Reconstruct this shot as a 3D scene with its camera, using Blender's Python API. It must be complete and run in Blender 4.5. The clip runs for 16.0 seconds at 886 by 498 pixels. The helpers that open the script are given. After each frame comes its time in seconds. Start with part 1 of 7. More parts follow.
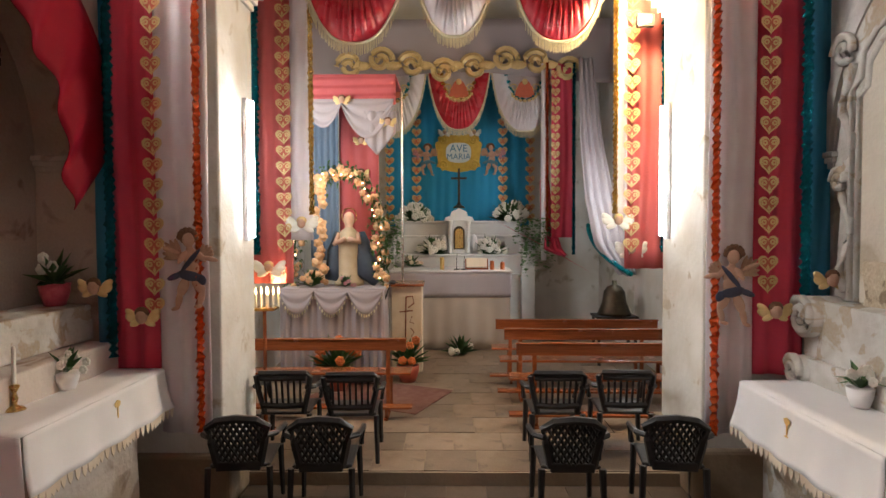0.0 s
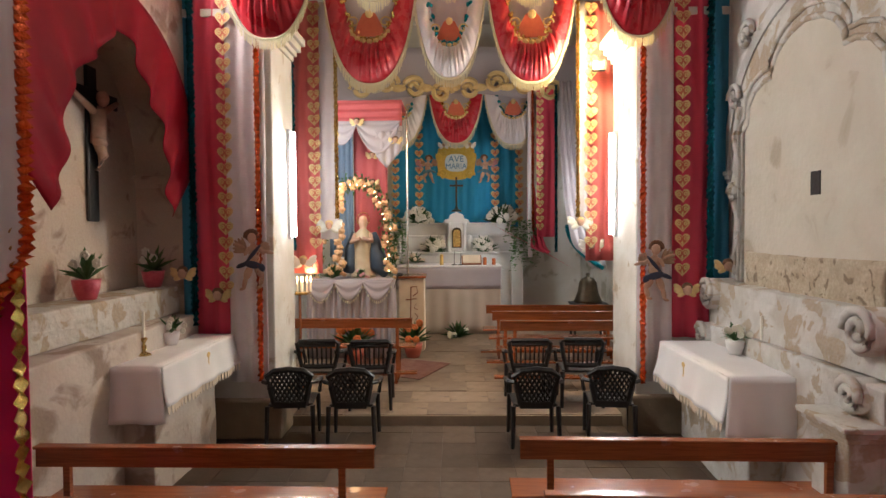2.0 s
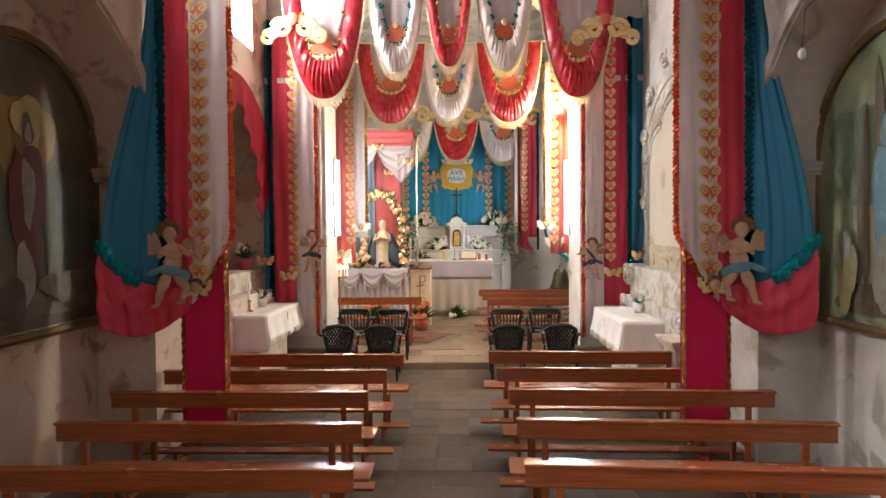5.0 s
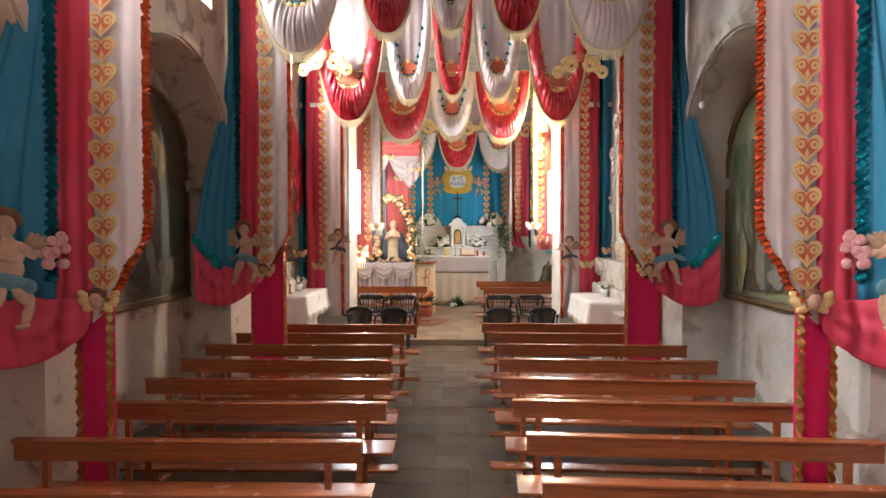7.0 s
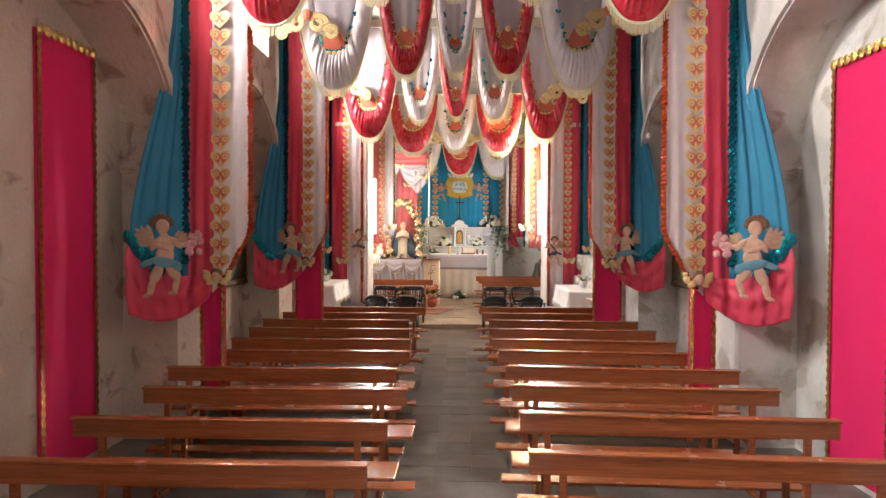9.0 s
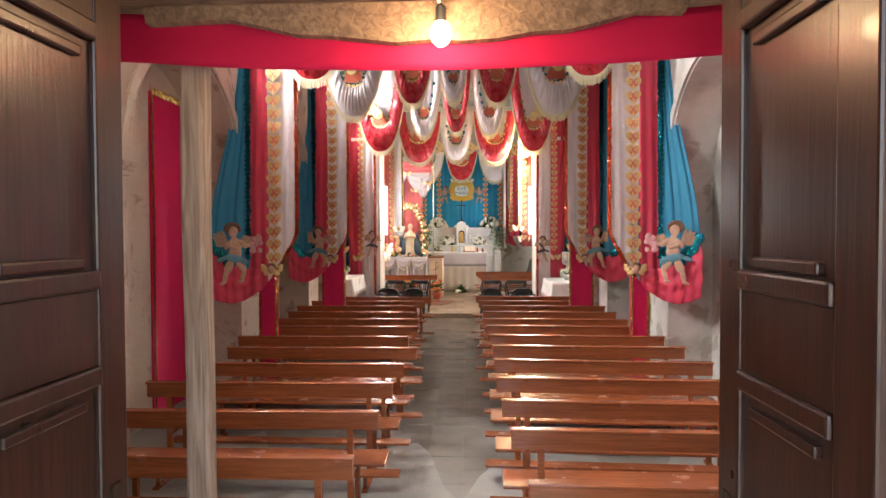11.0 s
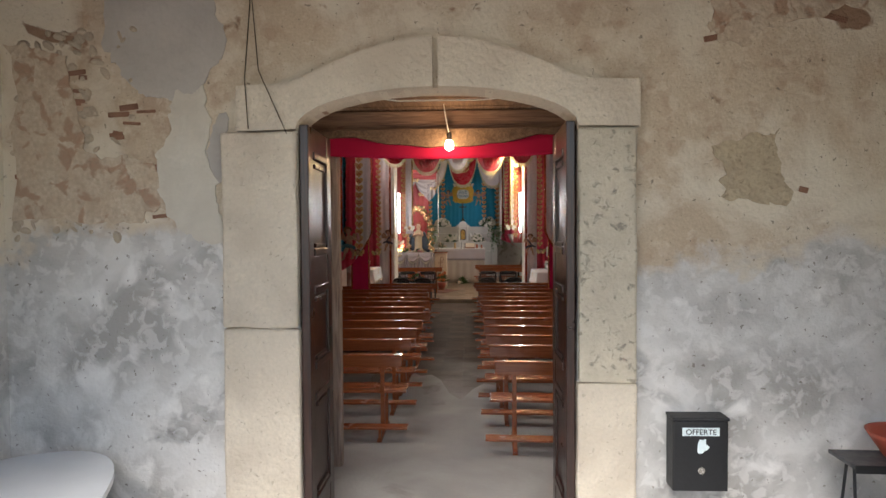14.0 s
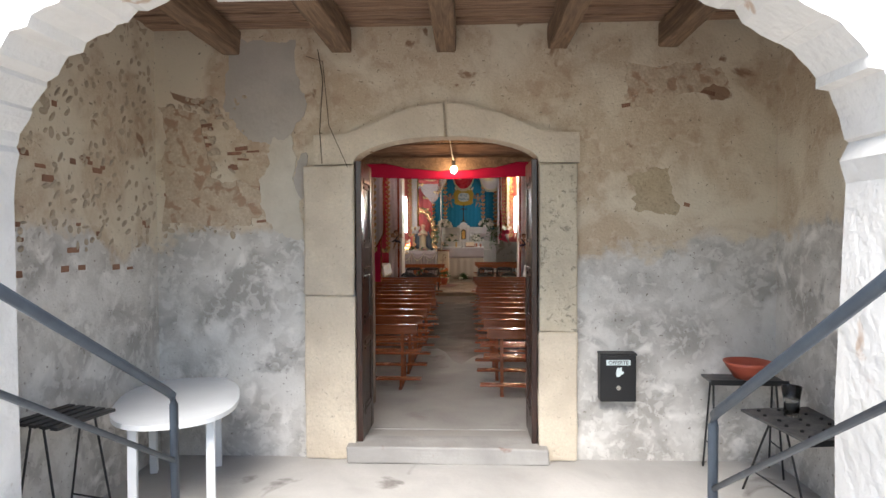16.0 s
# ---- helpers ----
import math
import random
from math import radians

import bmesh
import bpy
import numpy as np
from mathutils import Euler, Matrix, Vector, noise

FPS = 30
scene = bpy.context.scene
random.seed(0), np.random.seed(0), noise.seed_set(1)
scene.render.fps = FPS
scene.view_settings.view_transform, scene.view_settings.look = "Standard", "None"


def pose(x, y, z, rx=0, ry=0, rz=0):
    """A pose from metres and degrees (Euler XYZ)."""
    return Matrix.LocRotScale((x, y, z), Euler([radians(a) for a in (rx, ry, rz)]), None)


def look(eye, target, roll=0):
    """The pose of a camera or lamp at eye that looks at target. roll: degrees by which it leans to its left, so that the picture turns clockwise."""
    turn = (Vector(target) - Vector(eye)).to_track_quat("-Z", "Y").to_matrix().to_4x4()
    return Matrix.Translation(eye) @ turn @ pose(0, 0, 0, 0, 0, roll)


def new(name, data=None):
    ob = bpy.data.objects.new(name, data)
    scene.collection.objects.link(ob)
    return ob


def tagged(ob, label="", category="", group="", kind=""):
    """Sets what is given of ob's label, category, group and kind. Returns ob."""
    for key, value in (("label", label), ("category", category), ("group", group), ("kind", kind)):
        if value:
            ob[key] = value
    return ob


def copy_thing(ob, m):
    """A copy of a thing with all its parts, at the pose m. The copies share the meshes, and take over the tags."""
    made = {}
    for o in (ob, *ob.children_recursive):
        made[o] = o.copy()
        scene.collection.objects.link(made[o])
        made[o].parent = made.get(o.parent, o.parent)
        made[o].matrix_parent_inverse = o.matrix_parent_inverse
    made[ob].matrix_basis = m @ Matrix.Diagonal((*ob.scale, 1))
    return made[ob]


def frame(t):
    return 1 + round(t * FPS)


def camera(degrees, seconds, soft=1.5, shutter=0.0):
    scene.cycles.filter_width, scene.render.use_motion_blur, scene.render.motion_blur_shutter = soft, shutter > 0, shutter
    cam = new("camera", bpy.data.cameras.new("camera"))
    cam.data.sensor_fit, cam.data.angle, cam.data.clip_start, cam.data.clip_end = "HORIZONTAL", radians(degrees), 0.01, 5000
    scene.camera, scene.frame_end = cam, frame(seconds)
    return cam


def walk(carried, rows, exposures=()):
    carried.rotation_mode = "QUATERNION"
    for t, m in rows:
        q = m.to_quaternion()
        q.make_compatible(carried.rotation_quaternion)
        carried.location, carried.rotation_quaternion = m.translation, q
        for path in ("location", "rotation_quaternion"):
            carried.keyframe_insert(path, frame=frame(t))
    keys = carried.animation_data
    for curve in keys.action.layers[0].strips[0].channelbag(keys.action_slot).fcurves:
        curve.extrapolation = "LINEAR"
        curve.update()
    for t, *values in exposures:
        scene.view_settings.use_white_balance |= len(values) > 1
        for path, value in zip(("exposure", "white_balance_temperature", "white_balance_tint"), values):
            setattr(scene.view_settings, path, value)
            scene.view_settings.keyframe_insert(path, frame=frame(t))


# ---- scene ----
cam = camera(72.0, 16.0)
PATH = [
    (0, (-0.104, 0.953, 2.161), (-0.138, 2.952, 2.094), -0.2),
    (0.5, (-0.089, 0.572, 2.16), (-0.123, 2.571, 2.094), -0.2),
    (1, (-0.063, 0.178, 2.155), (-0.101, 2.177, 2.091), -0.2),
    (1.5, (-0.04, -0.221, 2.151), (-0.081, 1.778, 2.089), -0.4),
    (2, (-0.031, -0.625, 2.151), (-0.071, 1.373, 2.089), -0.4),
    (2.5, (-0.017, -1.063, 2.163), (-0.059, 0.935, 2.099), -0.5),
    (3, (0.05, -1.505, 2.165), (-0.004, 0.493, 2.103), -0.5),
    (3.5, (0.065, -1.954, 2.161), (0.011, 0.044, 2.099), -0.5),
    (4, (0.052, -2.411, 2.145), (0.002, -0.413, 2.086), -0.6),
    (6.5, (0.09, -4.747, 2.071), (0.031, -2.749, 2.025), -0.1),
    (7, (0.07, -5.211, 2.069), (0.014, -3.212, 2.02), -0.1),
    (7.5, (0.066, -5.682, 2.067), (0.009, -3.684, 2.018), -0.1),
    (8, (0.065, -6.157, 2.061), (0.006, -4.159, 2.013), 0.0),
    (8.5, (0.056, -6.64, 2.061), (-0.002, -4.642, 2.013), 0.1),
    (9, (0.065, -7.124, 2.051), (0.004, -5.125, 2.005), 0.2),
    (11.5, (0.234, -9.479, 2.091), (0.148, -7.482, 2.041), -0.3),
    (13, (0.268, -10.915, 2.09), (0.172, -8.918, 2.041), -0.3),
    (13.5, (0.267, -11.406, 2.089), (0.177, -9.408, 2.035), -0.3),
    (14, (0.276, -11.887, 2.101), (0.187, -9.889, 2.045), -0.4),
    (14.5, (0.292, -12.375, 2.1), (0.198, -10.378, 2.045), -0.35),
    (15, (0.3, -12.888, 2.095), (0.207, -10.891, 2.043), -0.3),
    (15.5, (0.295, -13.395, 2.095), (0.206, -11.397, 2.041), -0.3),
    (16, (0.301, -13.906, 2.102), (0.21, -11.909, 2.046), -0.3),
]
walk(cam, [(t, look(eye, target, roll)) for t, eye, target, roll in PATH], [(0, 1.5), (2, 1.6), (4, 2.06), (7, 2.3), (9.2, 2.4), (11.4, 2.38), (12.0, 1.65), (12.6, 1.12), (13.5, 0.98), (16, 1.04)])

# ---- world, daylight and lamps ----
world = bpy.data.worlds.new("world")
scene.world = world
world.use_nodes = True
wn = world.node_tree
sky = wn.nodes.new("ShaderNodeTexSky")
sky.sky_type, sky.sun_disc = "NISHITA", False
sky.sun_elevation, sky.sun_rotation = radians(52), radians(190)
wn.links.new(sky.outputs[0], wn.nodes["Background"].inputs[0])
wn.nodes["Background"].inputs[1].default_value = 0.15


def lamp(name, kind, m, power, colour, size=0.1, size_y=None):
    data = bpy.data.lights.new(name, kind)
    data.energy, data.color = power, colour
    if kind == "AREA":
        data.shape, data.size, data.size_y = "RECTANGLE", size, size_y or size
    elif kind == "SUN":
        data.angle = size
    else:
        data.shadow_soft_size = size
    ob = new(name, data)
    ob.matrix_world = m
    return ob


lamp("sun", "SUN", look((0, 0, 0), (0.11, 0.60, -0.79)), 5.0, (1, 0.97, 0.93), radians(38))
# The windows at -2.2 and -5.5 are unseen, added to light the nave.
WIN_Y = (4.6, 1.3, -2.2, -5.5)
for wy in WIN_Y:
    lamp("window_daylight", "AREA", look((-3.3, wy, 5.3), (0.6, wy - 0.3, 2.4)), 72 if wy > 3 else 18 if wy > 0 else 104 if wy > -3 else 100, (1, 0.98, 0.97), 0.8, 1.1)
for lx, ly in ((-1.82, 6.17), (1.78, 6.5)):
    lamp("tube_light", "AREA", look((lx, ly - 0.02, 2.68), (-0.3 * lx, ly - 2.4, 2.5)), 50 if lx > 0 else 26, (0.93, 0.98, 1.0), 0.05, 1.1)
lamp("chancel_tube_light", "AREA", look((2.55, 9.6, 2.9), (-1, 10.5, 2.0)), 17, (0.93, 0.98, 1.0), 0.05, 1.1)
# Added fill with no fixture, aimed at the altar from the west.
lamp("chancel_tube_light", "AREA", look((-2.55, 7.6, 3.5), (0.8, 11.8, 2.0)), 20, (0.93, 0.98, 1.0), 0.05, 1.1)
lamp("floodlight", "POINT", pose(1.62, 6.62, 4.12), 62, (1, 0.72, 0.36), 0.07)
lamp("entrance_light", "POINT", pose(0.11, -6.84, 2.82), 2.6, (1, 0.62, 0.33), 0.03)
lamp("candle_light", "POINT", pose(-1.86, 7.0, 1.62), 2.5, (1, 0.62, 0.3), 0.05)
lamp("garland_light", "POINT", pose(-1.62, 8.75, 2.75), 1.6, (1, 0.66, 0.34), 0.08)

# ---- materials ----
def surf(name, base, rough=0.7, second=None, scale=3.0, amount=0.6, fine=0.12, fine_scale=60.0, bump=0.15, bump_scale=40.0, metal=0.0,
         third=None, third_scale=1.2, third_edge=(0.5, 0.6), sheen=0.0, island=0.0, coat=0.0, through_light=0.0):
    m = bpy.data.materials.new(name)
    m.use_nodes = True
    t = m.node_tree
    b = t.nodes["Principled BSDF"]
    b.inputs["Roughness"].default_value, b.inputs["Metallic"].default_value = rough, metal
    b.inputs["Sheen Weight"].default_value, b.inputs["Coat Weight"].default_value = sheen, coat
    co = t.nodes.new("ShaderNodeTexCoord").outputs["Object"]

    def tex(sc, detail=5.0, dist=0.0):
        n = t.nodes.new("ShaderNodeTexNoise")
        n.inputs["Scale"].default_value, n.inputs["Detail"].default_value, n.inputs["Distortion"].default_value = sc, detail, dist
        t.links.new(co, n.inputs["Vector"])
        return n.outputs["Fac"]

    def ramp(fac, lo, hi):
        r = t.nodes.new("ShaderNodeMapRange")
        r.inputs["From Min"].default_value, r.inputs["From Max"].default_value = lo, hi
        t.links.new(fac, r.inputs["Value"])
        return r.outputs[0]

    def mix(fac, a, c, kind="MIX"):
        n = t.nodes.new("ShaderNodeMix")
        n.data_type, n.blend_type = "RGBA", kind
        for s, v in ((n.inputs[0], fac), (n.inputs[6], a), (n.inputs[7], c)):
            if isinstance(v, (int, float)):
                s.default_value = v
            elif isinstance(v, tuple):
                s.default_value = (*v, 1)
            else:
                t.links.new(v, s)
        return n.outputs[2]

    def times(v, k):
        n = t.nodes.new("ShaderNodeMath")
        n.operation = "MULTIPLY"
        t.links.new(v, n.inputs[0])
        n.inputs[1].default_value = k
        return n.outputs[0]

    col = base
    if second:
        col = mix(times(ramp(tex(scale, 6, 0.4), 0.38, 0.66), amount), base, second)
    if third:
        col = mix(ramp(tex(third_scale, 7, 0.6), *third_edge), col, third)
    f = ramp(tex(fine_scale, 4), 0.3, 0.7)
    dark = tuple(c * (1 - 2.2 * fine) for c in base)
    col = mix(times(f, min(1, 4 * fine)), col, dark)
    if island:
        info = t.nodes.new("ShaderNodeObjectInfo")
        col = mix(times(info.outputs["Random"], island), col, tuple(c * 0.45 for c in base))
    t.links.new(col, b.inputs["Base Color"])
    if bump:
        n = t.nodes.new("ShaderNodeBump")
        n.inputs["Strength"].default_value, n.inputs["Distance"].default_value = bump, 0.02
        t.links.new(tex(bump_scale, 6), n.inputs["Height"])
        t.links.new(n.outputs[0], b.inputs["Normal"])
    r = t.nodes.new("ShaderNodeMapRange")
    r.inputs["To Min"].default_value, r.inputs["To Max"].default_value = max(0.03, rough - 0.08), min(1, rough + 0.1)
    t.links.new(tex(scale * 3), r.inputs["Value"])
    t.links.new(r.outputs[0], b.inputs["Roughness"])
    if through_light:
        tr = t.nodes.new("ShaderNodeBsdfTranslucent")
        t.links.new(col, tr.inputs[0])
        ms = t.nodes.new("ShaderNodeMixShader")
        ms.inputs[0].default_value = through_light
        t.links.new(b.outputs[0], ms.inputs[1])
        t.links.new(tr.outputs[0], ms.inputs[2])
        t.links.new(ms.outputs[0], t.nodes["Material Output"].inputs[0])
    return m


def wooden(name, base, dark, rough=0.3, axis=0, coat=0.0, stretch=14.0, bump=0.08):
    m = surf(name, base, rough, dark, 2.0, 0.5, 0.05, 90, 0, 40, coat=coat)
    t = m.node_tree
    b = t.nodes["Principled BSDF"]
    mp = t.nodes.new("ShaderNodeMapping")
    s = [stretch] * 3
    s[axis] = 0.7
    mp.inputs["Scale"].default_value = s
    t.links.new(t.nodes["Texture Coordinate"].outputs["Object"], mp.inputs[0])
    n = t.nodes.new("ShaderNodeTexNoise")
    n.inputs["Scale"].default_value, n.inputs["Detail"].default_value, n.inputs["Distortion"].default_value = 4, 8, 1.2
    t.links.new(mp.outputs[0], n.inputs["Vector"])
    r = t.nodes.new("ShaderNodeValToRGB")
    r.color_ramp.elements[0].position, r.color_ramp.elements[1].position = 0.35, 0.68
    r.color_ramp.elements[0].color, r.color_ramp.elements[1].color = (*dark, 1), (*base, 1)
    t.links.new(n.outputs["Fac"], r.inputs[0])
    t.links.new(r.outputs[0], b.inputs["Base Color"])
    bn = t.nodes.new("ShaderNodeBump")
    bn.inputs["Strength"].default_value, bn.inputs["Distance"].default_value = bump, 0.01
    t.links.new(n.outputs["Fac"], bn.inputs["Height"])
    t.links.new(bn.outputs[0], b.inputs["Normal"])
    return m


def glow(name, colour, strength):
    m = bpy.data.materials.new(name)
    m.use_nodes = True
    b = m.node_tree.nodes["Principled BSDF"]
    b.inputs["Base Color"].default_value = (*colour, 1)
    b.inputs["Emission Color"].default_value, b.inputs["Emission Strength"].default_value = (*colour, 1), strength
    return m


M_WALL_L = surf("plaster_ochre", (0.53, 0.42, 0.335), 0.9, (0.60, 0.52, 0.44), 1.4, 0.9, 0.1, 50, 0.55, 16, third=(0.30, 0.20, 0.15), third_scale=3.2, third_edge=(0.57, 0.66))
M_WALL_R = surf("plaster_white", (0.62, 0.60, 0.565), 0.9, (0.36, 0.335, 0.30), 1.5, 0.9, 0.08, 50, 0.5, 14, third=(0.33, 0.285, 0.23), third_scale=2.4, third_edge=(0.56, 0.62))
M_CHANCEL = surf("chancel_plaster", (0.70, 0.68, 0.64), 0.9, (0.55, 0.50, 0.42), 1.6, 0.7, 0.05, 45, 0.25, 14, third=(0.40, 0.36, 0.28), third_scale=2.4, third_edge=(0.6, 0.68))
M_PILLAR = surf("pillar_plaster", (0.66, 0.63, 0.58), 0.9, (0.5, 0.44, 0.36), 2.2, 0.7, 0.05, 40, 0.3, 16, third=(0.42, 0.34, 0.24), third_scale=3.4, third_edge=(0.6, 0.66))
M_FACADE = surf("facade_plaster", (0.50, 0.395, 0.28), 0.95, (0.62, 0.53, 0.405), 1.4, 0.9, 0.12, 70, 0.45, 45)
M_STONEPIT = surf("pitted_door_stone", (0.58, 0.51, 0.39), 0.9, (0.44, 0.38, 0.29), 6.0, 0.7, 0.12, 55, 0.9, 22, third=(0.22, 0.19, 0.15), third_scale=22, third_edge=(0.58, 0.68))
M_STONE = surf("door_stone", (0.66, 0.57, 0.445), 0.9, (0.50, 0.42, 0.325), 2.2, 0.9, 0.12, 55, 0.8, 26, third=(0.36, 0.31, 0.24), third_scale=34, third_edge=(0.64, 0.74))
M_WHITEWASH = surf("porch_whitewash", (0.80, 0.785, 0.76), 0.9, (0.66, 0.64, 0.61), 2.5, 0.7, 0.05, 50, 0.8, 14, third=(0.55, 0.42, 0.33), third_scale=3.4, third_edge=(0.66, 0.7))
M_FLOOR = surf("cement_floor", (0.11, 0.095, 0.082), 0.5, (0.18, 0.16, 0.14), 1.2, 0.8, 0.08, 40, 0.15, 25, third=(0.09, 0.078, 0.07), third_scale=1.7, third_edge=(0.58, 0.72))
M_TILE = surf("floor_tile", (0.25, 0.17, 0.112), 0.55, (0.36, 0.265, 0.19), 2.2, 0.9, 0.1, 40, 0.25, 25, island=0.7, third=(0.13, 0.085, 0.058), third_scale=2.7, third_edge=(0.56, 0.7))
M_GROUND = surf("dry_ground", (0.36, 0.34, 0.31), 0.95, (0.26, 0.24, 0.21), 2, 0.7)
M_PORCHFLOOR = surf("porch_cement", (0.45, 0.43, 0.405), 0.85, (0.32, 0.305, 0.285), 1.5, 0.8, 0.08, 40, 0.2, 25, third=(0.18, 0.165, 0.15), third_scale=1.9, third_edge=(0.62, 0.7))
M_BRICK = surf("old_brick", (0.33, 0.17, 0.105), 0.95, (0.25, 0.13, 0.085), 20, 0.7, 0.1, 80, 0.5, 60, island=0.5)
M_RUBBLE = surf("rubble_stone", (0.56, 0.46, 0.345), 0.95, (0.42, 0.34, 0.25), 12, 0.7, 0.1, 80, 0.5, 40, island=0.4)
M_STEP = surf("worn_step_stone", (0.30, 0.225, 0.15), 0.7, (0.2, 0.15, 0.1), 3.0, 0.8, 0.1, 40, 0.3, 25)
M_BENCH = wooden("bench_wood", (0.35, 0.105, 0.036), (0.24, 0.065, 0.022), 0.24, 0, 0.25)
M_DOORWOOD = wooden("door_wood", (0.046, 0.017, 0.010), (0.018, 0.007, 0.005), 0.3, 2, 0.12)
M_OLDWOOD = wooden("old_wood", (0.36, 0.23, 0.15), (0.17, 0.10, 0.065), 0.8, 0, 0, 10, 0.4)
M_POST = wooden("post_wood", (0.40, 0.30, 0.235), (0.22, 0.15, 0.11), 0.8, 2, 0, 10, 0.4)
M_BEAM = wooden("beam_wood", (0.26, 0.165, 0.10), (0.13, 0.08, 0.05), 0.85, 1, 0, 9, 0.5)
M_RED = surf("red_satin", (0.55, 0.03, 0.05), 0.27, (0.42, 0.02, 0.04), 3, 0.4, 0.04, 300, 0.05, 300, sheen=0.04, through_light=0.15)
M_CORAL = surf("coral_cloth", (0.66, 0.15, 0.14), 0.5, (0.56, 0.11, 0.11), 3, 0.4, 0.05, 300, 0.05, 300, through_light=0.15)
M_ROSE = surf("rose_cloth", (0.68, 0.065, 0.12), 0.5, (0.56, 0.04, 0.085), 3, 0.4, 0.05, 300, 0.05, 300, sheen=0.04, through_light=0.2)
M_WHITE = surf("white_satin", (0.80, 0.745, 0.76), 0.3, (0.62, 0.55, 0.58), 3, 0.4, 0.03, 300, 0.05, 300, sheen=0.04, through_light=0.2)
M_BLUE = surf("blue_cloth", (0.034, 0.22, 0.36), 0.65, (0.025, 0.16, 0.28), 3, 0.4, 0.05, 300, 0.05, 300, sheen=0.04, through_light=0.15)
M_BLUEWALL = surf("blue_backcloth", (0.03, 0.29, 0.50), 0.7, (0.02, 0.23, 0.43), 2, 0.5, 0.04, 200, 0.05, 200, sheen=0.03)
M_PINK = surf("magenta_cloth", (0.60, 0.014, 0.105), 0.7, (0.62, 0.01, 0.09), 3, 0.5, 0.05, 250, 0.05, 250, sheen=0.03)
M_DARKRED = surf("crimson_cloth", (0.23, 0.005, 0.016), 0.6, (0.15, 0.003, 0.009), 3, 0.5, 0.05, 250, 0.05, 250)
M_GREYCLOTH = surf("grey_cloth", (0.34, 0.29, 0.30), 0.6, (0.34, 0.29, 0.31), 3, 0.5, 0.04, 250, 0.05, 250, sheen=0.04)
M_LINEN = surf("altar_linen", (0.80, 0.78, 0.77), 0.8, (0.72, 0.69, 0.68), 3, 0.4, 0.03, 200, 0.1, 150, sheen=0.1)
M_TEAL = surf("teal_foil", (0.01, 0.36, 0.45), 0.16, (0.02, 0.52, 0.6), 30, 0.7, 0.1, 200, 0.6, 60, metal=0.85)
M_ORANGE = surf("copper_foil", (0.80, 0.16, 0.03), 0.2, (0.70, 0.08, 0.02), 30, 0.7, 0.1, 200, 0.6, 60, metal=0.6)
M_GOLD = surf("gold_card", (0.70, 0.52, 0.25), 0.4, (0.60, 0.42, 0.17), 20, 0.6, 0.06, 150, 0.15, 120, metal=0.2)
M_GILT = surf("gilt_foil", (0.80, 0.58, 0.20), 0.22, (0.62, 0.4, 0.12), 30, 0.6, 0.08, 150, 0.4, 90, metal=0.9)
M_HEARTRED = surf("heart_red", (0.55, 0.13, 0.07), 0.5, (0.46, 0.09, 0.05), 20, 0.5, 0.05, 100, 0.05, 100)
M_FRINGE = surf("gold_fringe", (0.78, 0.70, 0.48), 0.45, (0.86, 0.82, 0.66), 60, 0.8, 0.15, 240, 0.4, 200, metal=0.1)
M_SKIN = surf("painted_flesh", (0.52, 0.33, 0.235), 0.6, (0.36, 0.19, 0.125), 14, 0.6, 0.06, 90, 0.1, 60)
M_HAIR = surf("painted_hair", (0.16, 0.07, 0.03), 0.6, (0.09, 0.04, 0.02), 30, 0.6, 0.1, 90, 0.3, 60)
M_WING = surf("painted_wing", (0.34, 0.20, 0.13), 0.6, (0.46, 0.30, 0.2), 26, 0.8, 0.1, 90, 0.3, 60)
M_SASH = surf("painted_blue_sash", (0.10, 0.24, 0.30), 0.6, (0.06, 0.15, 0.2), 14, 0.6, 0.06, 90, 0.1, 60)
M_DARKSASH = surf("painted_dark_sash", (0.03, 0.035, 0.07), 0.6)
M_ROSEBUD = surf("painted_roses", (0.50, 0.20, 0.22), 0.6, (0.62, 0.40, 0.38), 40, 0.8, 0.1, 90, 0.3, 60)
M_CHAIR = surf("black_plastic", (0.012, 0.012, 0.013), 0.4, (0.02, 0.02, 0.02), 6, 0.4, 0.05, 120, 0.08, 150)
M_WHITEPLASTIC = surf("white_plastic", (0.74, 0.75, 0.76), 0.45, (0.64, 0.65, 0.66), 3, 0.5, 0.03, 80, 0.03, 80)
M_LEAF = surf("leaf_green", (0.06, 0.15, 0.04), 0.5, (0.11, 0.23, 0.065), 20, 0.7, 0.1, 90, 0.1, 60, island=0.4)
M_LEAFLIGHT = surf("ivy_green", (0.13, 0.28, 0.09), 0.5, (0.24, 0.40, 0.17), 20, 0.7, 0.1, 90, 0.1, 60, island=0.4)
M_PETAL = surf("white_petal", (0.82, 0.80, 0.72), 0.6, (0.74, 0.70, 0.58), 30, 0.5, 0.03, 90, 0.1, 80)
M_PEACH = surf("peach_rose", (0.62, 0.34, 0.16), 0.6, (0.74, 0.52, 0.32), 30, 0.8, 0.05, 90, 0.2, 80, island=0.5)
M_ORANGEPETAL = surf("orange_petal", (0.55, 0.13, 0.03), 0.6, (0.6, 0.2, 0.05), 30, 0.6, 0.05, 90, 0.1, 80)
M_MARBLE = surf("white_marble", (0.78, 0.77, 0.75), 0.4, (0.66, 0.65, 0.64), 4, 0.6, 0.03, 60, 0.08, 40)
M_STUCCO = surf("old_stucco", (0.60, 0.58, 0.54), 0.9, (0.44, 0.40, 0.34), 5, 0.9, 0.08, 50, 1.0, 12, third=(0.40, 0.31, 0.21), third_scale=4.2, third_edge=(0.53, 0.57))
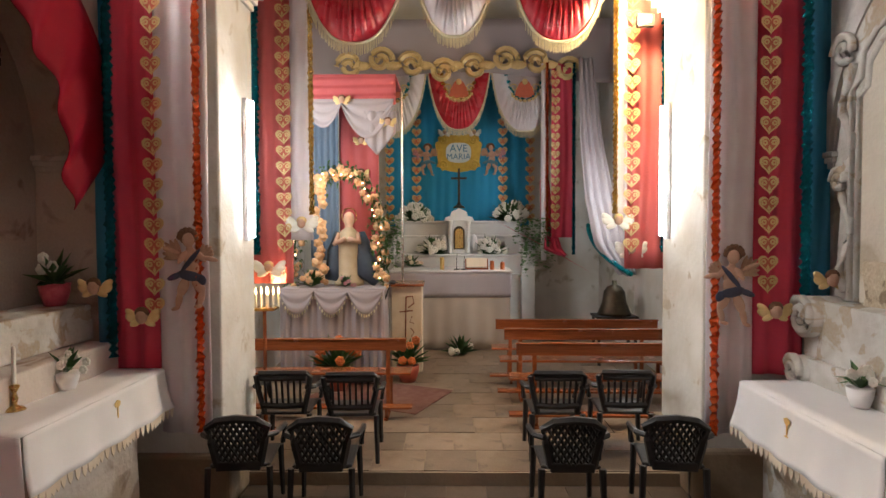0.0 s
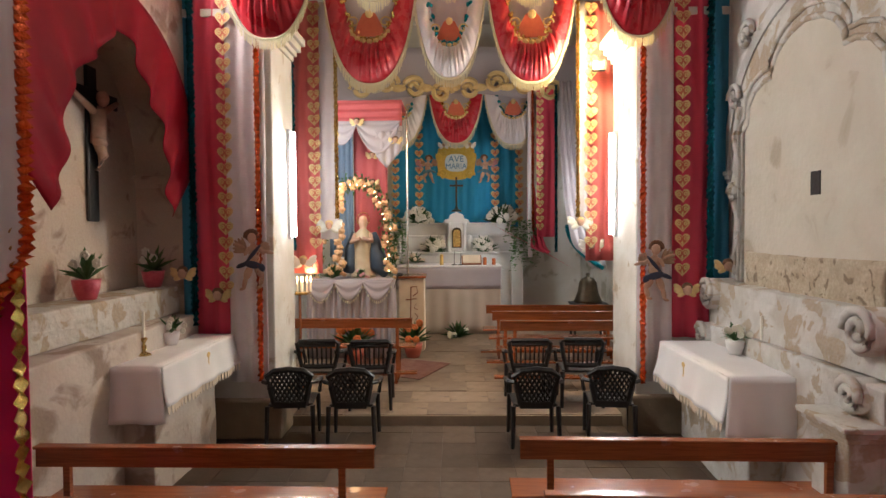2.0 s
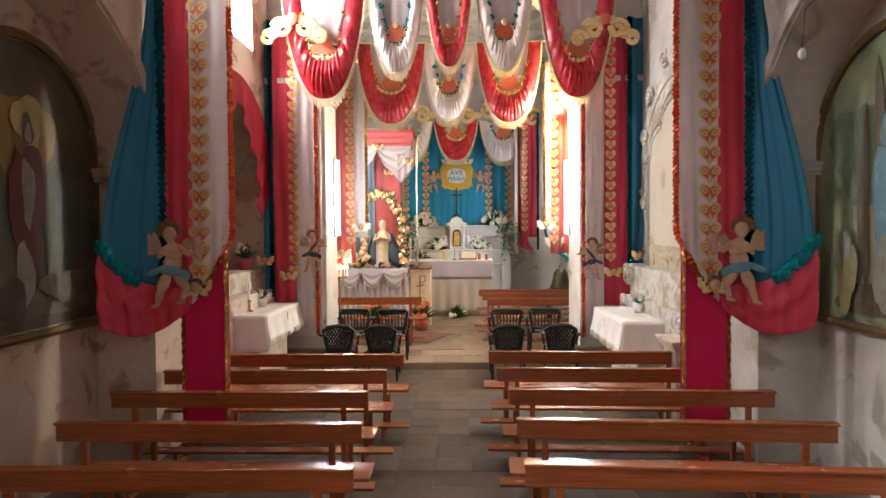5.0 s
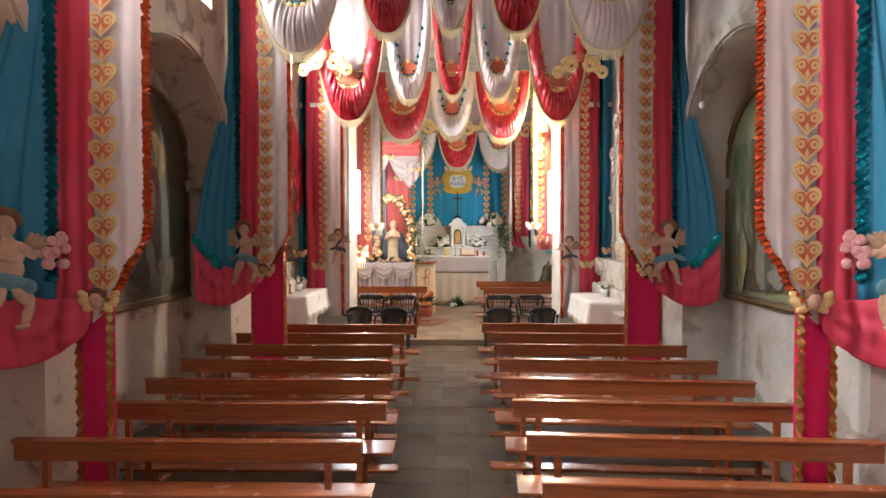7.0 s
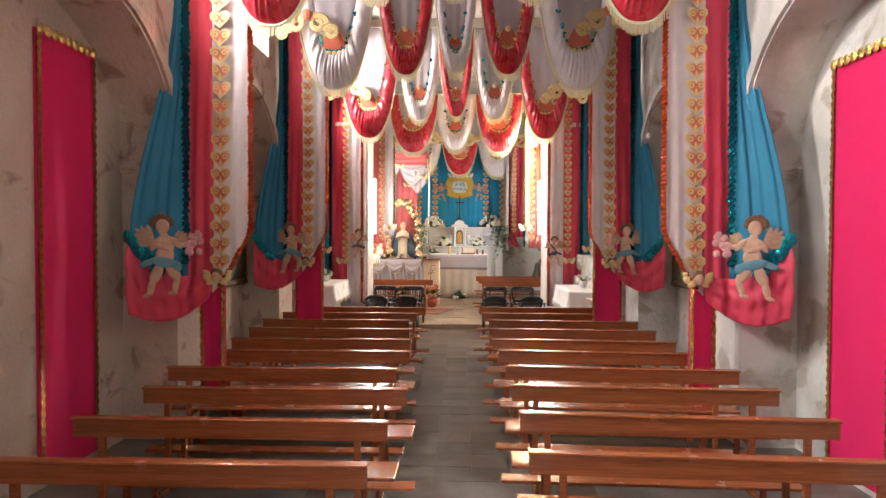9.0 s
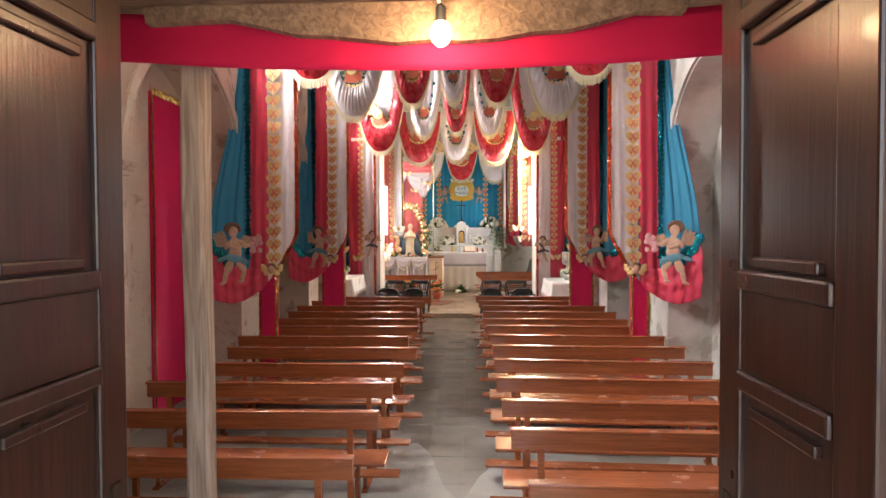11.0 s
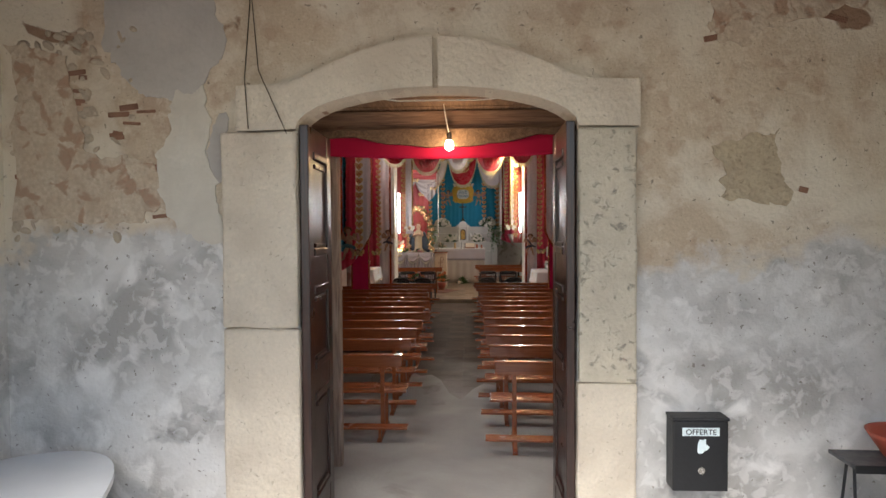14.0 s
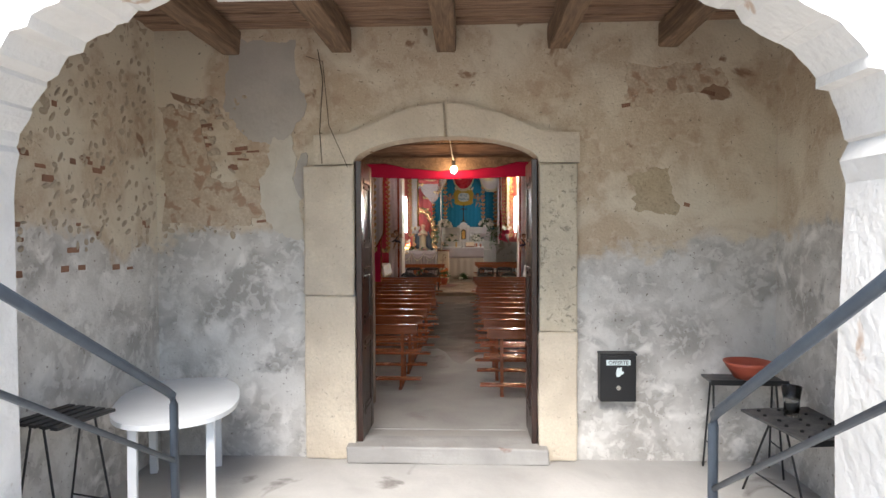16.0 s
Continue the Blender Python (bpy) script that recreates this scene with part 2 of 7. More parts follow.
M_STUCCOPANEL = surf("old_stucco_panel", (0.58, 0.53, 0.44), 0.9, (0.5, 0.44, 0.35), 2, 0.8, 0.06, 50, 0.4, 18, third=(0.40, 0.33, 0.24), third_scale=2.0, third_edge=(0.6, 0.68))
M_BAREMASONRY = surf("bare_ochre_masonry", (0.46, 0.37, 0.26), 0.95, (0.58, 0.50, 0.38), 9, 0.9, 0.14, 50, 1.0, 20, third=(0.20, 0.15, 0.10), third_scale=11, third_edge=(0.58, 0.64))
M_FRONTAL = surf("altar_frontal_cloth", (0.50, 0.42, 0.35), 0.75, (0.42, 0.35, 0.29), 1.5, 0.7, 0.04, 200, 0.1, 120)
M_BRONZE = surf("dark_bronze", (0.06, 0.045, 0.03), 0.4, (0.1, 0.08, 0.05), 12, 0.6, 0.1, 60, 0.2, 50, metal=0.8)
M_BRASS = surf("brass", (0.60, 0.42, 0.16), 0.25, (0.45, 0.3, 0.1), 20, 0.5, 0.05, 90, 0.05, 80, metal=1.0)
M_SILVER = surf("silver", (0.62, 0.6, 0.56), 0.25, (0.5, 0.48, 0.45), 20, 0.5, 0.05, 90, 0.05, 80, metal=1.0)
M_BLACK = surf("black_paint", (0.012, 0.012, 0.013), 0.45)
M_IRON = surf("blue_grey_pipe", (0.075, 0.095, 0.12), 0.45, (0.05, 0.06, 0.08), 8, 0.6, 0.1, 80, 0.1, 80, metal=0.3)
M_TERRA = surf("terracotta_plastic", (0.42, 0.09, 0.05), 0.5, (0.36, 0.07, 0.04), 8, 0.5, 0.05, 80, 0.05, 80)
M_PARCH = surf("parchment", (0.76, 0.65, 0.51), 0.8, (0.62, 0.48, 0.33), 4, 0.6, 0.05, 80, 0.05, 80)
M_PLAQUEGOLD = surf("bright_gilt_card", (0.62, 0.43, 0.07), 0.4, (0.48, 0.31, 0.04), 14, 0.7, 0.06, 120, 0.2, 60, metal=0.2)
M_INK = surf("brown_ink", (0.25, 0.07, 0.035), 0.7)
M_BLUEINK = surf("blue_ink", (0.05, 0.25, 0.42), 0.7)
M_PALE = surf("pale_oval", (0.72, 0.80, 0.80), 0.7)
M_CANDLE = surf("candle_wax", (0.72, 0.48, 0.16), 0.5)
M_REDCANDLE = surf("red_candle", (0.55, 0.14, 0.04), 0.5)
M_RUG = surf("rug", (0.16, 0.055, 0.04), 0.95, (0.24, 0.13, 0.09), 9, 0.8, 0.12, 60, 0.2, 150)
M_ROBE = surf("statue_robe", (0.42, 0.33, 0.22), 0.5, (0.35, 0.25, 0.15), 9, 0.6, 0.05, 80, 0.05, 60)
M_MANTLE = surf("statue_mantle", (0.03, 0.045, 0.07), 0.45, (0.05, 0.07, 0.1), 9, 0.6, 0.05, 80, 0.05, 60)
M_FOILRED = surf("pot_wrap", (0.50, 0.06, 0.10), 0.4, (0.58, 0.12, 0.16), 20, 0.7, 0.05, 90, 0.3, 40)
M_PALECLOTH = surf("pale_cloth", (0.52, 0.46, 0.48), 0.5, (0.44, 0.38, 0.41), 3, 0.5, 0.04, 250, 0.05, 250, through_light=0.2)
M_CANOPY = surf("canopy_cloth", (0.46, 0.085, 0.09), 0.7, (0.37, 0.06, 0.065), 3, 0.5, 0.05, 250, 0.05, 250)
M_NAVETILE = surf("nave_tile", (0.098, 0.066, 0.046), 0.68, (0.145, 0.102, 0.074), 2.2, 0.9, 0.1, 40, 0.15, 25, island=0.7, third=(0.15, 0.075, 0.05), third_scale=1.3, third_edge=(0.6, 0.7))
M_BLUEGREY = surf("blue_grey_cloth", (0.16, 0.22, 0.30), 0.65, (0.12, 0.17, 0.24), 3, 0.5, 0.05, 250, 0.05, 250, sheen=0.04)
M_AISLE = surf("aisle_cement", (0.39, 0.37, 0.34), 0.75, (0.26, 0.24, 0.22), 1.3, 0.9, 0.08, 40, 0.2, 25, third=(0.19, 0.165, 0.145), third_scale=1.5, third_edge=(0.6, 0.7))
M_DOORSTEP = surf("doorstep_cement", (0.38, 0.36, 0.335), 0.85, (0.26, 0.245, 0.23), 2.5, 0.8, 0.08, 40, 0.3, 25, third=(0.22, 0.12, 0.09), third_scale=3.0, third_edge=(0.64, 0.7))
M_TUBE = glow("tube_glow", (0.95, 0.98, 1.0), 9.0)
M_BULB = glow("bulb_glow", (1.0, 0.72, 0.42), 12.0)
M_FLAME = glow("flame_glow", (1.0, 0.62, 0.25), 6.0)
M_DAY = glow("daylight_pane", (0.92, 0.97, 1.0), 0.9)
M_FAIRY = glow("fairy_bulb", (1.0, 0.7, 0.35), 4.0)

M_VALANCE = surf("crimson_cotton", (0.44, 0.008, 0.05), 0.8, (0.36, 0.006, 0.04), 3, 0.5, 0.05, 250, 0.05, 250)
for m, v in ((M_NAVETILE, 0.18), (M_FLOOR, 0.18), (M_DARKRED, 0.1), (M_PINK, 0.2), (M_VALANCE, 0.2), (M_ROSE, 0.3), (M_CORAL, 0.3), (M_BLUE, 0.25), (M_BLUEWALL, 0.2)):
    m.node_tree.nodes["Principled BSDF"].inputs["Specular IOR Level"].default_value = v


def facade_material():
    """Ochre lime plaster over which grey cement was laid up to an uneven line."""
    m = M_FACADE
    t = m.node_tree
    b = t.nodes["Principled BSDF"]
    ochre = b.inputs["Base Color"].links[0].from_socket
    co = t.nodes["Texture Coordinate"].outputs["Object"]
    sep = t.nodes.new("ShaderNodeSeparateXYZ")
    t.links.new(co, sep.inputs[0])

    def noise_at(scale, detail=7.0):
        n = t.nodes.new("ShaderNodeTexNoise")
        n.inputs["Scale"].default_value, n.inputs["Detail"].default_value, n.inputs["Distortion"].default_value = scale, detail, 0.5
        t.links.new(co, n.inputs["Vector"])
        return n.outputs["Fac"]

    def math_node(op, a, c):
        n = t.nodes.new("ShaderNodeMath")
        n.operation = op
        for s, v in zip(n.inputs, (a, c)):
            if isinstance(v, (int, float)):
                s.default_value = v
            else:
                t.links.new(v, s)
        return n.outputs[0]

    def ramp(v, lo, hi):
        n = t.nodes.new("ShaderNodeMapRange")
        n.inputs["From Min"].default_value, n.inputs["From Max"].default_value = lo, hi
        t.links.new(v, n.inputs["Value"])
        return n.outputs[0]

    def mix(f, a, c):
        n = t.nodes.new("ShaderNodeMix")
        n.data_type = "RGBA"
        t.links.new(f, n.inputs[0])
        for s, v in ((n.inputs[6], a), (n.inputs[7], c)):
            if isinstance(v, tuple):
                s.default_value = (*v, 1)
            else:
                t.links.new(v, s)
        return n.outputs[2]
    line = math_node("ADD", sep.outputs[2], math_node("ADD", math_node("MULTIPLY", noise_at(1.3), -1.3), math_node("MULTIPLY", noise_at(9.0), -0.35)))
    grey = ramp(line, 1.06, 0.92)
    cement = mix(ramp(noise_at(2.4), 0.38, 0.62), (0.36, 0.338, 0.308), (0.62, 0.592, 0.55))
    cement = mix(ramp(noise_at(4.2), 0.56, 0.68), cement, (0.74, 0.71, 0.665))
    cement = mix(ramp(noise_at(1.9), 0.63, 0.70), cement, (0.26, 0.243, 0.225))
    scratch = math_node("MULTIPLY", ramp(noise_at(13.0, 9.0), 0.52, 0.60), 0.55)
    cement = mix(scratch, cement, (0.66, 0.635, 0.595))
    stain = math_node("MULTIPLY", ramp(noise_at(7.0, 9.0), 0.52, 0.64), 0.42)
    ochre = mix(stain, ochre, (0.34, 0.215, 0.14))
    flake = math_node("MULTIPLY", ramp(noise_at(11.0, 9.0), 0.54, 0.64), 0.45)
    ochre = mix(flake, ochre, (0.62, 0.54, 0.42))
    col = mix(grey, ochre, cement)
    pale = ramp(noise_at(1.7), 0.45, 0.56)
    col = mix(math_node("MULTIPLY", pale, math_node("SUBTRACT", 1.0, grey)), col, (0.63, 0.555, 0.435))
    lost = ramp(noise_at(2.9), 0.67, 0.70)
    col = mix(math_node("MULTIPLY", lost, math_node("SUBTRACT", 1.0, grey)), col, (0.27, 0.17, 0.11))
    pits = ramp(noise_at(30.0, 3.0), 0.66, 0.71)
    col = mix(math_node("MULTIPLY", pits, 0.7), col, (0.14, 0.11, 0.085))
    t.links.new(col, b.inputs["Base Color"])


facade_material()

# ---- building helpers ----
def part(name, bm, material, parent=None, label="", smooth=False):
    me = bpy.data.meshes.new(name)
    if smooth:
        for f in bm.faces:
            f.smooth = True
    bm.to_mesh(me)
    bm.free()
    me.materials.append(material)
    ob = new(name, me)
    if parent:
        ob.parent = parent
    if label:
        tagged(ob, label)
    return ob


def share(name, mesh, m, parent, label=""):
    ob = new(name, mesh)
    ob.parent = parent
    ob.matrix_basis = m
    if label:
        tagged(ob, label)
    return ob


def thing(name, label, category, group="", at=(0, 0, 0), rz=0.0):
    ob = new(name)
    ob.empty_display_size = 0.1
    ob.matrix_basis = pose(*at, 0, 0, rz)
    return tagged(ob, label, category, group)


def setting(ob, label, category="structure"):
    return tagged(ob, label, category, "", "structure")


def box(bm, x0, x1, y0, y1, z0, z1, bevel=0.0, m=None):
    r = bmesh.ops.create_cube(bm, size=1)
    vs = r["verts"]
    bmesh.ops.transform(bm, verts=vs, matrix=Matrix.Translation(((x0 + x1) / 2, (y0 + y1) / 2, (z0 + z1) / 2)) @ Matrix.Diagonal((x1 - x0, y1 - y0, z1 - z0, 1)))
    if bevel:
        es = list({e for v in vs for e in v.link_edges})
        r = bmesh.ops.bevel(bm, geom=es, offset=bevel, segments=2, affect="EDGES", profile=0.5)
        vs = list({v for f in r["faces"] for v in f.verts} | {v for v in vs if v.is_valid})
    if m is not None:
        bmesh.ops.transform(bm, verts=vs, matrix=m)
    return bm


def boxed(*a, **k):
    return box(bmesh.new(), *a, **k)


def tube(bm, pts, radius, sides=8, taper=None):
    """A round bar through pts; taper gives a radius factor for each point."""
    rings = []
    pts = [Vector(p) for p in pts]
    for i, p in enumerate(pts):
        d = (pts[min(i + 1, len(pts) - 1)] - pts[max(i - 1, 0)]).normalized()
        a = d.orthogonal().normalized() if abs(d.z) > 0.95 else d.cross(Vector((0, 0, 1))).normalized()
        b = d.cross(a).normalized()
        r = radius * (taper[i] if taper else 1)
        rings.append([bm.verts.new(p + r * (a * math.cos(2 * math.pi * k / sides) + b * math.sin(2 * math.pi * k / sides))) for k in range(sides)])
    for u, v in zip(rings, rings[1:]):
        for k in range(sides):
            bm.faces.new((u[k], u[(k + 1) % sides], v[(k + 1) % sides], v[k]))
    bm.faces.new(rings[0][::-1])
    bm.faces.new(rings[-1])
    bmesh.ops.recalc_face_normals(bm, faces=bm.faces)
    return bm


def lathe(bm, profile, sides=16, m=None):
    """Turned body: profile of (radius, z)."""
    rings = []
    for r, z in profile:
        rings.append([bm.verts.new((r * math.cos(2 * math.pi * k / sides), r * math.sin(2 * math.pi * k / sides), z)) for k in range(sides)])
    fresh = [v for r in rings for v in r]
    for u, v in zip(rings, rings[1:]):
        for k in range(sides):
            bm.faces.new((u[k], u[(k + 1) % sides], v[(k + 1) % sides], v[k]))
    bm.faces.new(rings[0][::-1])
    bm.faces.new(rings[-1])
    if m is not None:
        bmesh.ops.transform(bm, verts=fresh, matrix=m)
    return bm


def prism(bm, outline, depth, m=None):
    """An outline of (a, b) as a slab in the x-z plane, depth towards +y."""
    front = [bm.verts.new((a, 0, b)) for a, b in outline]
    back = [bm.verts.new((a, depth, b)) for a, b in outline]
    n = len(front)
    bm.faces.new(front)
    bm.faces.new(back[::-1])
    for i in range(n):
        bm.faces.new((front[i], back[i], back[(i + 1) % n], front[(i + 1) % n]))
    if m is not None:
        bmesh.ops.transform(bm, verts=front + back, matrix=m)
    bmesh.ops.recalc_face_normals(bm, faces=bm.faces)
    return bm


def arc(cx, cz, r, a0, a1, n=16, rz=None):
    return [(cx + r * math.cos(radians(a0 + (a1 - a0) * i / n)), cz + (rz or r) * math.sin(radians(a0 + (a1 - a0) * i / n))) for i in range(n + 1)]


def ball(bm, c, r, u=8, v=6, scale=(1, 1, 1), m=None):
    q = Matrix.Translation(c) @ Matrix.Diagonal((*scale, 1))
    bmesh.ops.create_uvsphere(bm, u_segments=u, v_segments=v, radius=r, matrix=(m or Matrix()) @ q)
    return bm


def sheet(fn, nu, nv, thick=0.006):
    """A cloth from fn(u, v) -> point, with thickness."""
    bm = bmesh.new()
    g = [[bm.verts.new(fn(i / nu, j / nv)) for i in range(nu + 1)] for j in range(nv + 1)]
    for j in range(nv):
        for i in range(nu):
            bm.faces.new((g[j][i], g[j][i + 1], g[j + 1][i + 1], g[j + 1][i]))
    bmesh.ops.recalc_face_normals(bm, faces=bm.faces)
    if thick:
        bmesh.ops.solidify(bm, geom=bm.faces[:], thickness=thick)
    return bm


SIDE_R = Matrix(((0, -1, 0, 0), (1, 0, 0, 0), (0, 0, 1, 0), (0, 0, 0, 1)))  # local x runs along +y, local +y along -x

# ---- the large structure ----
NICHES = (4.25, 0.87, -2.5)
HALF, SPRING, HIGH = 1.33, 2.70, 6.6


def side_wall(sign, name, material, label, windows):
    """Inner leaf with round-headed niches down to the floor, plain leaf behind it."""
    y0, y1 = -7.5, 5.7
    line = [(y1, 0.0), (y1, 4.45), (y0, 4.45), (y0, 0.0)]
    for c in sorted(NICHES):
        line += [(c - HALF, 0.0)] + arc(c, SPRING, HALF, 180, 0, 24) + [(c + HALF, 0.0)]
    bm = bmesh.new()
    prism(bm, line, 0.55)
    # local x is the world's y; local depth goes away from the nave
    bmesh.ops.transform(bm, verts=bm.verts, matrix=Matrix(((0, sign, 0, sign * 2.75), (1, 0, 0, 0), (0, 0, 1, 0), (0, 0, 0, 1))))
    bmesh.ops.recalc_face_normals(bm, faces=bm.faces)
    wall = setting(part(name, bm, material), label, "wall")
    a, b = sorted((sign * 3.302, sign * 3.6))
    setting(part(name + "_back", boxed(a, b, y0, 5.7, -0.1, 4.45), material), label, "wall")
    a, b = sorted((sign * 2.75, sign * 3.6))
    cuts = [y0] + [v for w in sorted(windows) for v in (w - 0.42, w + 0.42)] + [5.7]
    bm = bmesh.new()
    for lo, hi in zip(cuts[::2], cuts[1::2]):
        box(bm, a, b, lo, hi, 4.452, HIGH)
    for w in windows:
        box(bm, a, b, w - 0.418, w + 0.418, 4.452, 4.62)
        box(bm, a, b, w - 0.418, w + 0.418, 6.0, HIGH)
    setting(part(name + "_upper", bm, material), label, "wall")
    for w in windows:
        bm = bmesh.new()
        for q in (0.0, 0.39, 0.78):
            box(bm, sign * 3.4 - 0.02, sign * 3.4 + 0.02, w - 0.41 + q, w - 0.37 + q, 4.62, 6.0)
        for q in (4.62, 5.28, 5.96):
            box(bm, sign * 3.4 - 0.018, sign * 3.4 + 0.018, w - 0.41, w + 0.41, q, q + 0.04)
        win = setting(part("window_1", bm, M_WHITEPLASTIC), "tall white-framed nave window bright with daylight, southern two of the row added", "window")
        part("pane", boxed(sign * 3.44 - 0.004, sign * 3.44 + 0.004, w - 0.4, w + 0.4, 4.63, 5.98), M_DAY, win)
    for c in NICHES:
        # moulded arch band and the two imposts of the niche
        bm = bmesh.new()
        line = arc(c, SPRING, HALF + 0.13, 180, 0, 24) + arc(c, SPRING, HALF + 0.02, 0, 180, 24)
        prism(bm, line, 0.035, Matrix(((0, -sign, 0, sign * 2.749), (1, 0, 0, 0), (0, 0, 1, 0), (0, 0, 0, 1))))
        setting(part("arch_trim", bm, material), "moulded plaster band round a wall niche", "trim")
        for e in (c - HALF, c + HALF):
            bm = bmesh.new()
            for k, (g, z) in enumerate(((0.03, 2.60), (0.05, 2.64), (0.07, 2.68))):
                lo, hi = sorted((sign * (2.75 - g), sign * 3.29))
                box(bm, lo, hi, e - (0.14 if e < c else g), e + (g if e < c else 0.14), z, z + 0.042, 0.006)
            setting(part("impost_trim", bm, material), "worn plaster impost moulding at the springing of a niche", "trim")
    return wall


side_wall(-1, "wall_west", M_WALL_L, "ochre-stained old plaster side wall with arched niches", WIN_Y)
side_wall(1, "wall_east", M_WALL_R, "whitewashed and flaking side wall with arched niches", ())
setting(part("ceiling", boxed(-3.6, 3.6, -7.9, 13.2, HIGH + 0.002, HIGH + 0.2), M_WALL_R), "plain plastered ceiling above the hangings", "ceiling")

# chancel arch wall with its two square pillars
for sign, y0, y1, xin in ((-1, 5.62, 6.42, 1.9), (1, 5.75, 6.68, 1.85)):
    a, b = sorted((sign * xin, sign * 3.6))
    pil = setting(part("pillar_west" if sign < 0 else "pillar_east", boxed(a, b, y0, y1, -0.1, 4.1, 0.015), M_PILLAR), "square chancel pillar with flaking white plaster", "pillar")
    bm = bmesh.new()
    for k, (g, z) in enumerate(((0.02, 4.1), (0.05, 4.16), (0.09, 4.22), (0.13, 4.30))):
        lo, hi = sorted((sign * (xin - g), sign * 3.28))
        box(bm, lo, hi, y0 - g, y1 + g, z + 0.001, z + (0.06 if k < 2 else 0.08), 0.008)
    part("capital", bm, M_PILLAR, pil, "stepped plaster capital")
    lo, hi = sorted((sign * (xin - 0.07), sign * 3.28))
    part("plinth", boxed(lo, hi, y0 - 0.06, y1 + 0.06, 0.0, 0.42, 0.03), M_STEP, pil, "worn stone plinth")
bm = bmesh.new()
prism(bm, [(3.6, 4.38), (3.6, HIGH), (-3.6, HIGH), (-3.6, 4.38), (-1.88, 4.38)] + arc(0, 4.38, 1.86, 178, 2, 24) + [(1.88, 4.38)], 0.75, Matrix.Translation((0, 5.78, 0)))
setting(part("wall_chancel_arch", bm, M_PILLAR), "round chancel arch of old white plaster", "wall")
setting(part("wall_chancel_west", boxed(-3.0, -2.7, 6.44, 13.0, -0.1, HIGH), M_CHANCEL), "stained white chancel wall", "wall")
setting(part("wall_chancel_east", boxed(2.7, 3.0, 6.7, 13.0, -0.1, HIGH), M_CHANCEL), "stained white chancel wall", "wall")
setting(part("wall_north", boxed(-3.0, 3.0, 12.75, 13.1, -0.1, HIGH), M_CHANCEL), "flaking white plaster wall behind the altar", "wall")

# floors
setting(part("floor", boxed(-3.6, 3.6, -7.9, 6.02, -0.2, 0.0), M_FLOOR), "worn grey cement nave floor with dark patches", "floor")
bm = bmesh.new()
prism(bm, [(6.0, -0.2), (13.0, -0.2), (13.0, 0.24), (10.8, 0.19), (6.0, 0.115)], 6.0, Matrix(((0, -1, 0, 3.0), (1, 0, 0, 0), (0, 0, 1, 0), (0, 0, 0, 1))))
chancel_floor = setting(part("floor_chancel", bm, M_STEP), "raised chancel floor of worn warm stone", "floor")

# the front of the church is drawn about its own sill and set in place as a whole
ENTRANCE = Matrix.Translation((0.06, 1.216, -0.022)) @ Matrix.Scale(1.13, 4)


def standing():
    return {o for o in scene.objects if o.parent is None}


def set_entrance(before):
    for o in standing() - before:
        if o.type != "CAMERA" and o.name != "ground":
            o.matrix_basis = ENTRANCE @ o.matrix_basis


# facade with the arched doorway
inside = standing()
DW, DS, DC = 0.80, 2.47, 2.70
bm = bmesh.new()
head = [(DW * math.cos(a), DS + (DC - DS) * math.sin(a)) for a in [math.pi - math.pi * i / 20 for i in range(21)]]
inner = [(-DW, -0.2)] + head + [(DW, -0.2)]
line = [(3.6, -0.2), (3.6, HIGH), (-3.6, HIGH), (-3.6, -0.2)] + inner
prism(bm, line, 0.2, Matrix.Translation((0, -8.1, 0)))
setting(part("wall_facade", bm, M_FACADE), "stained ochre and grey plaster church front", "wall")
# inner leaf of the facade with the wider reveal for the leaves
bm = bmesh.new()
prism(bm, [(3.3, -0.1), (3.3, HIGH), (-3.3, HIGH), (-3.3, -0.1), (-0.98, -0.1), (-0.98, 2.9), (0.98, 2.9), (0.98, -0.1)], 0.4, Matrix.Translation((0, -7.898, 0)))
setting(part("wall_south", bm, M_WALL_L), "inner face of the entrance wall", "wall")

# porch
setting(part("floor_porch", boxed(-3.6, 3.6, -10.75, -8.1, -0.4, -0.1), M_PORCHFLOOR), "rough grey cement porch floor", "floor")
setting(part("wall_porch_west", boxed(-2.9, -2.56, -10.3, -8.1, -0.2, 3.9), M_FACADE), "rubble and brick porch side wall with lost plaster", "wall")
setting(part("wall_porch_east", boxed(2.8, 3.1, -10.3, -8.1, -0.2, 3.9), M_FACADE), "ochre plaster porch side wall", "wall")
bm = bmesh.new()
rs = random.Random(4)
mouth = [(-2.15, -0.1), (-2.15, 2.1)] + arc(-0.05, 2.2, 2.1, 180, 0, 40, 1.1)[1:-1] + [(2.03, 2.1), (2.03, -0.1)]
mouth = [(x + rs.uniform(-0.022, 0.022), z + (rs.uniform(-0.022, 0.022) if z > 0 else 0)) for (ax, az), (bx, bz) in zip(mouth, mouth[1:]) for x, z in ((ax, az), ((ax + bx) / 2, (az + bz) / 2))] + [mouth[-1]]
prism(bm, [(6, -0.1), (6, 5.4), (-6, 5.4), (-6, -0.1)] + mouth, 0.4, Matrix.Translation((0, -10.7, 0)))
setting(part("wall_porch_front", bm, M_WHITEWASH), "bright whitewashed porch front with a ragged arched mouth", "wall")
bm = bmesh.new()
for k in range(14):
    y = -8.1 - 0.17 * (k + 1)
    box(bm, -2.9, 3.1, y + 0.005, y + 0.168, 3.65 + 0.01 * (k % 3), 3.69 + 0.01 * (k % 3), 0.004)
setting(part("ceiling_porch", bm, M_OLDWOOD), "dark weathered board ceiling of the porch", "ceiling")
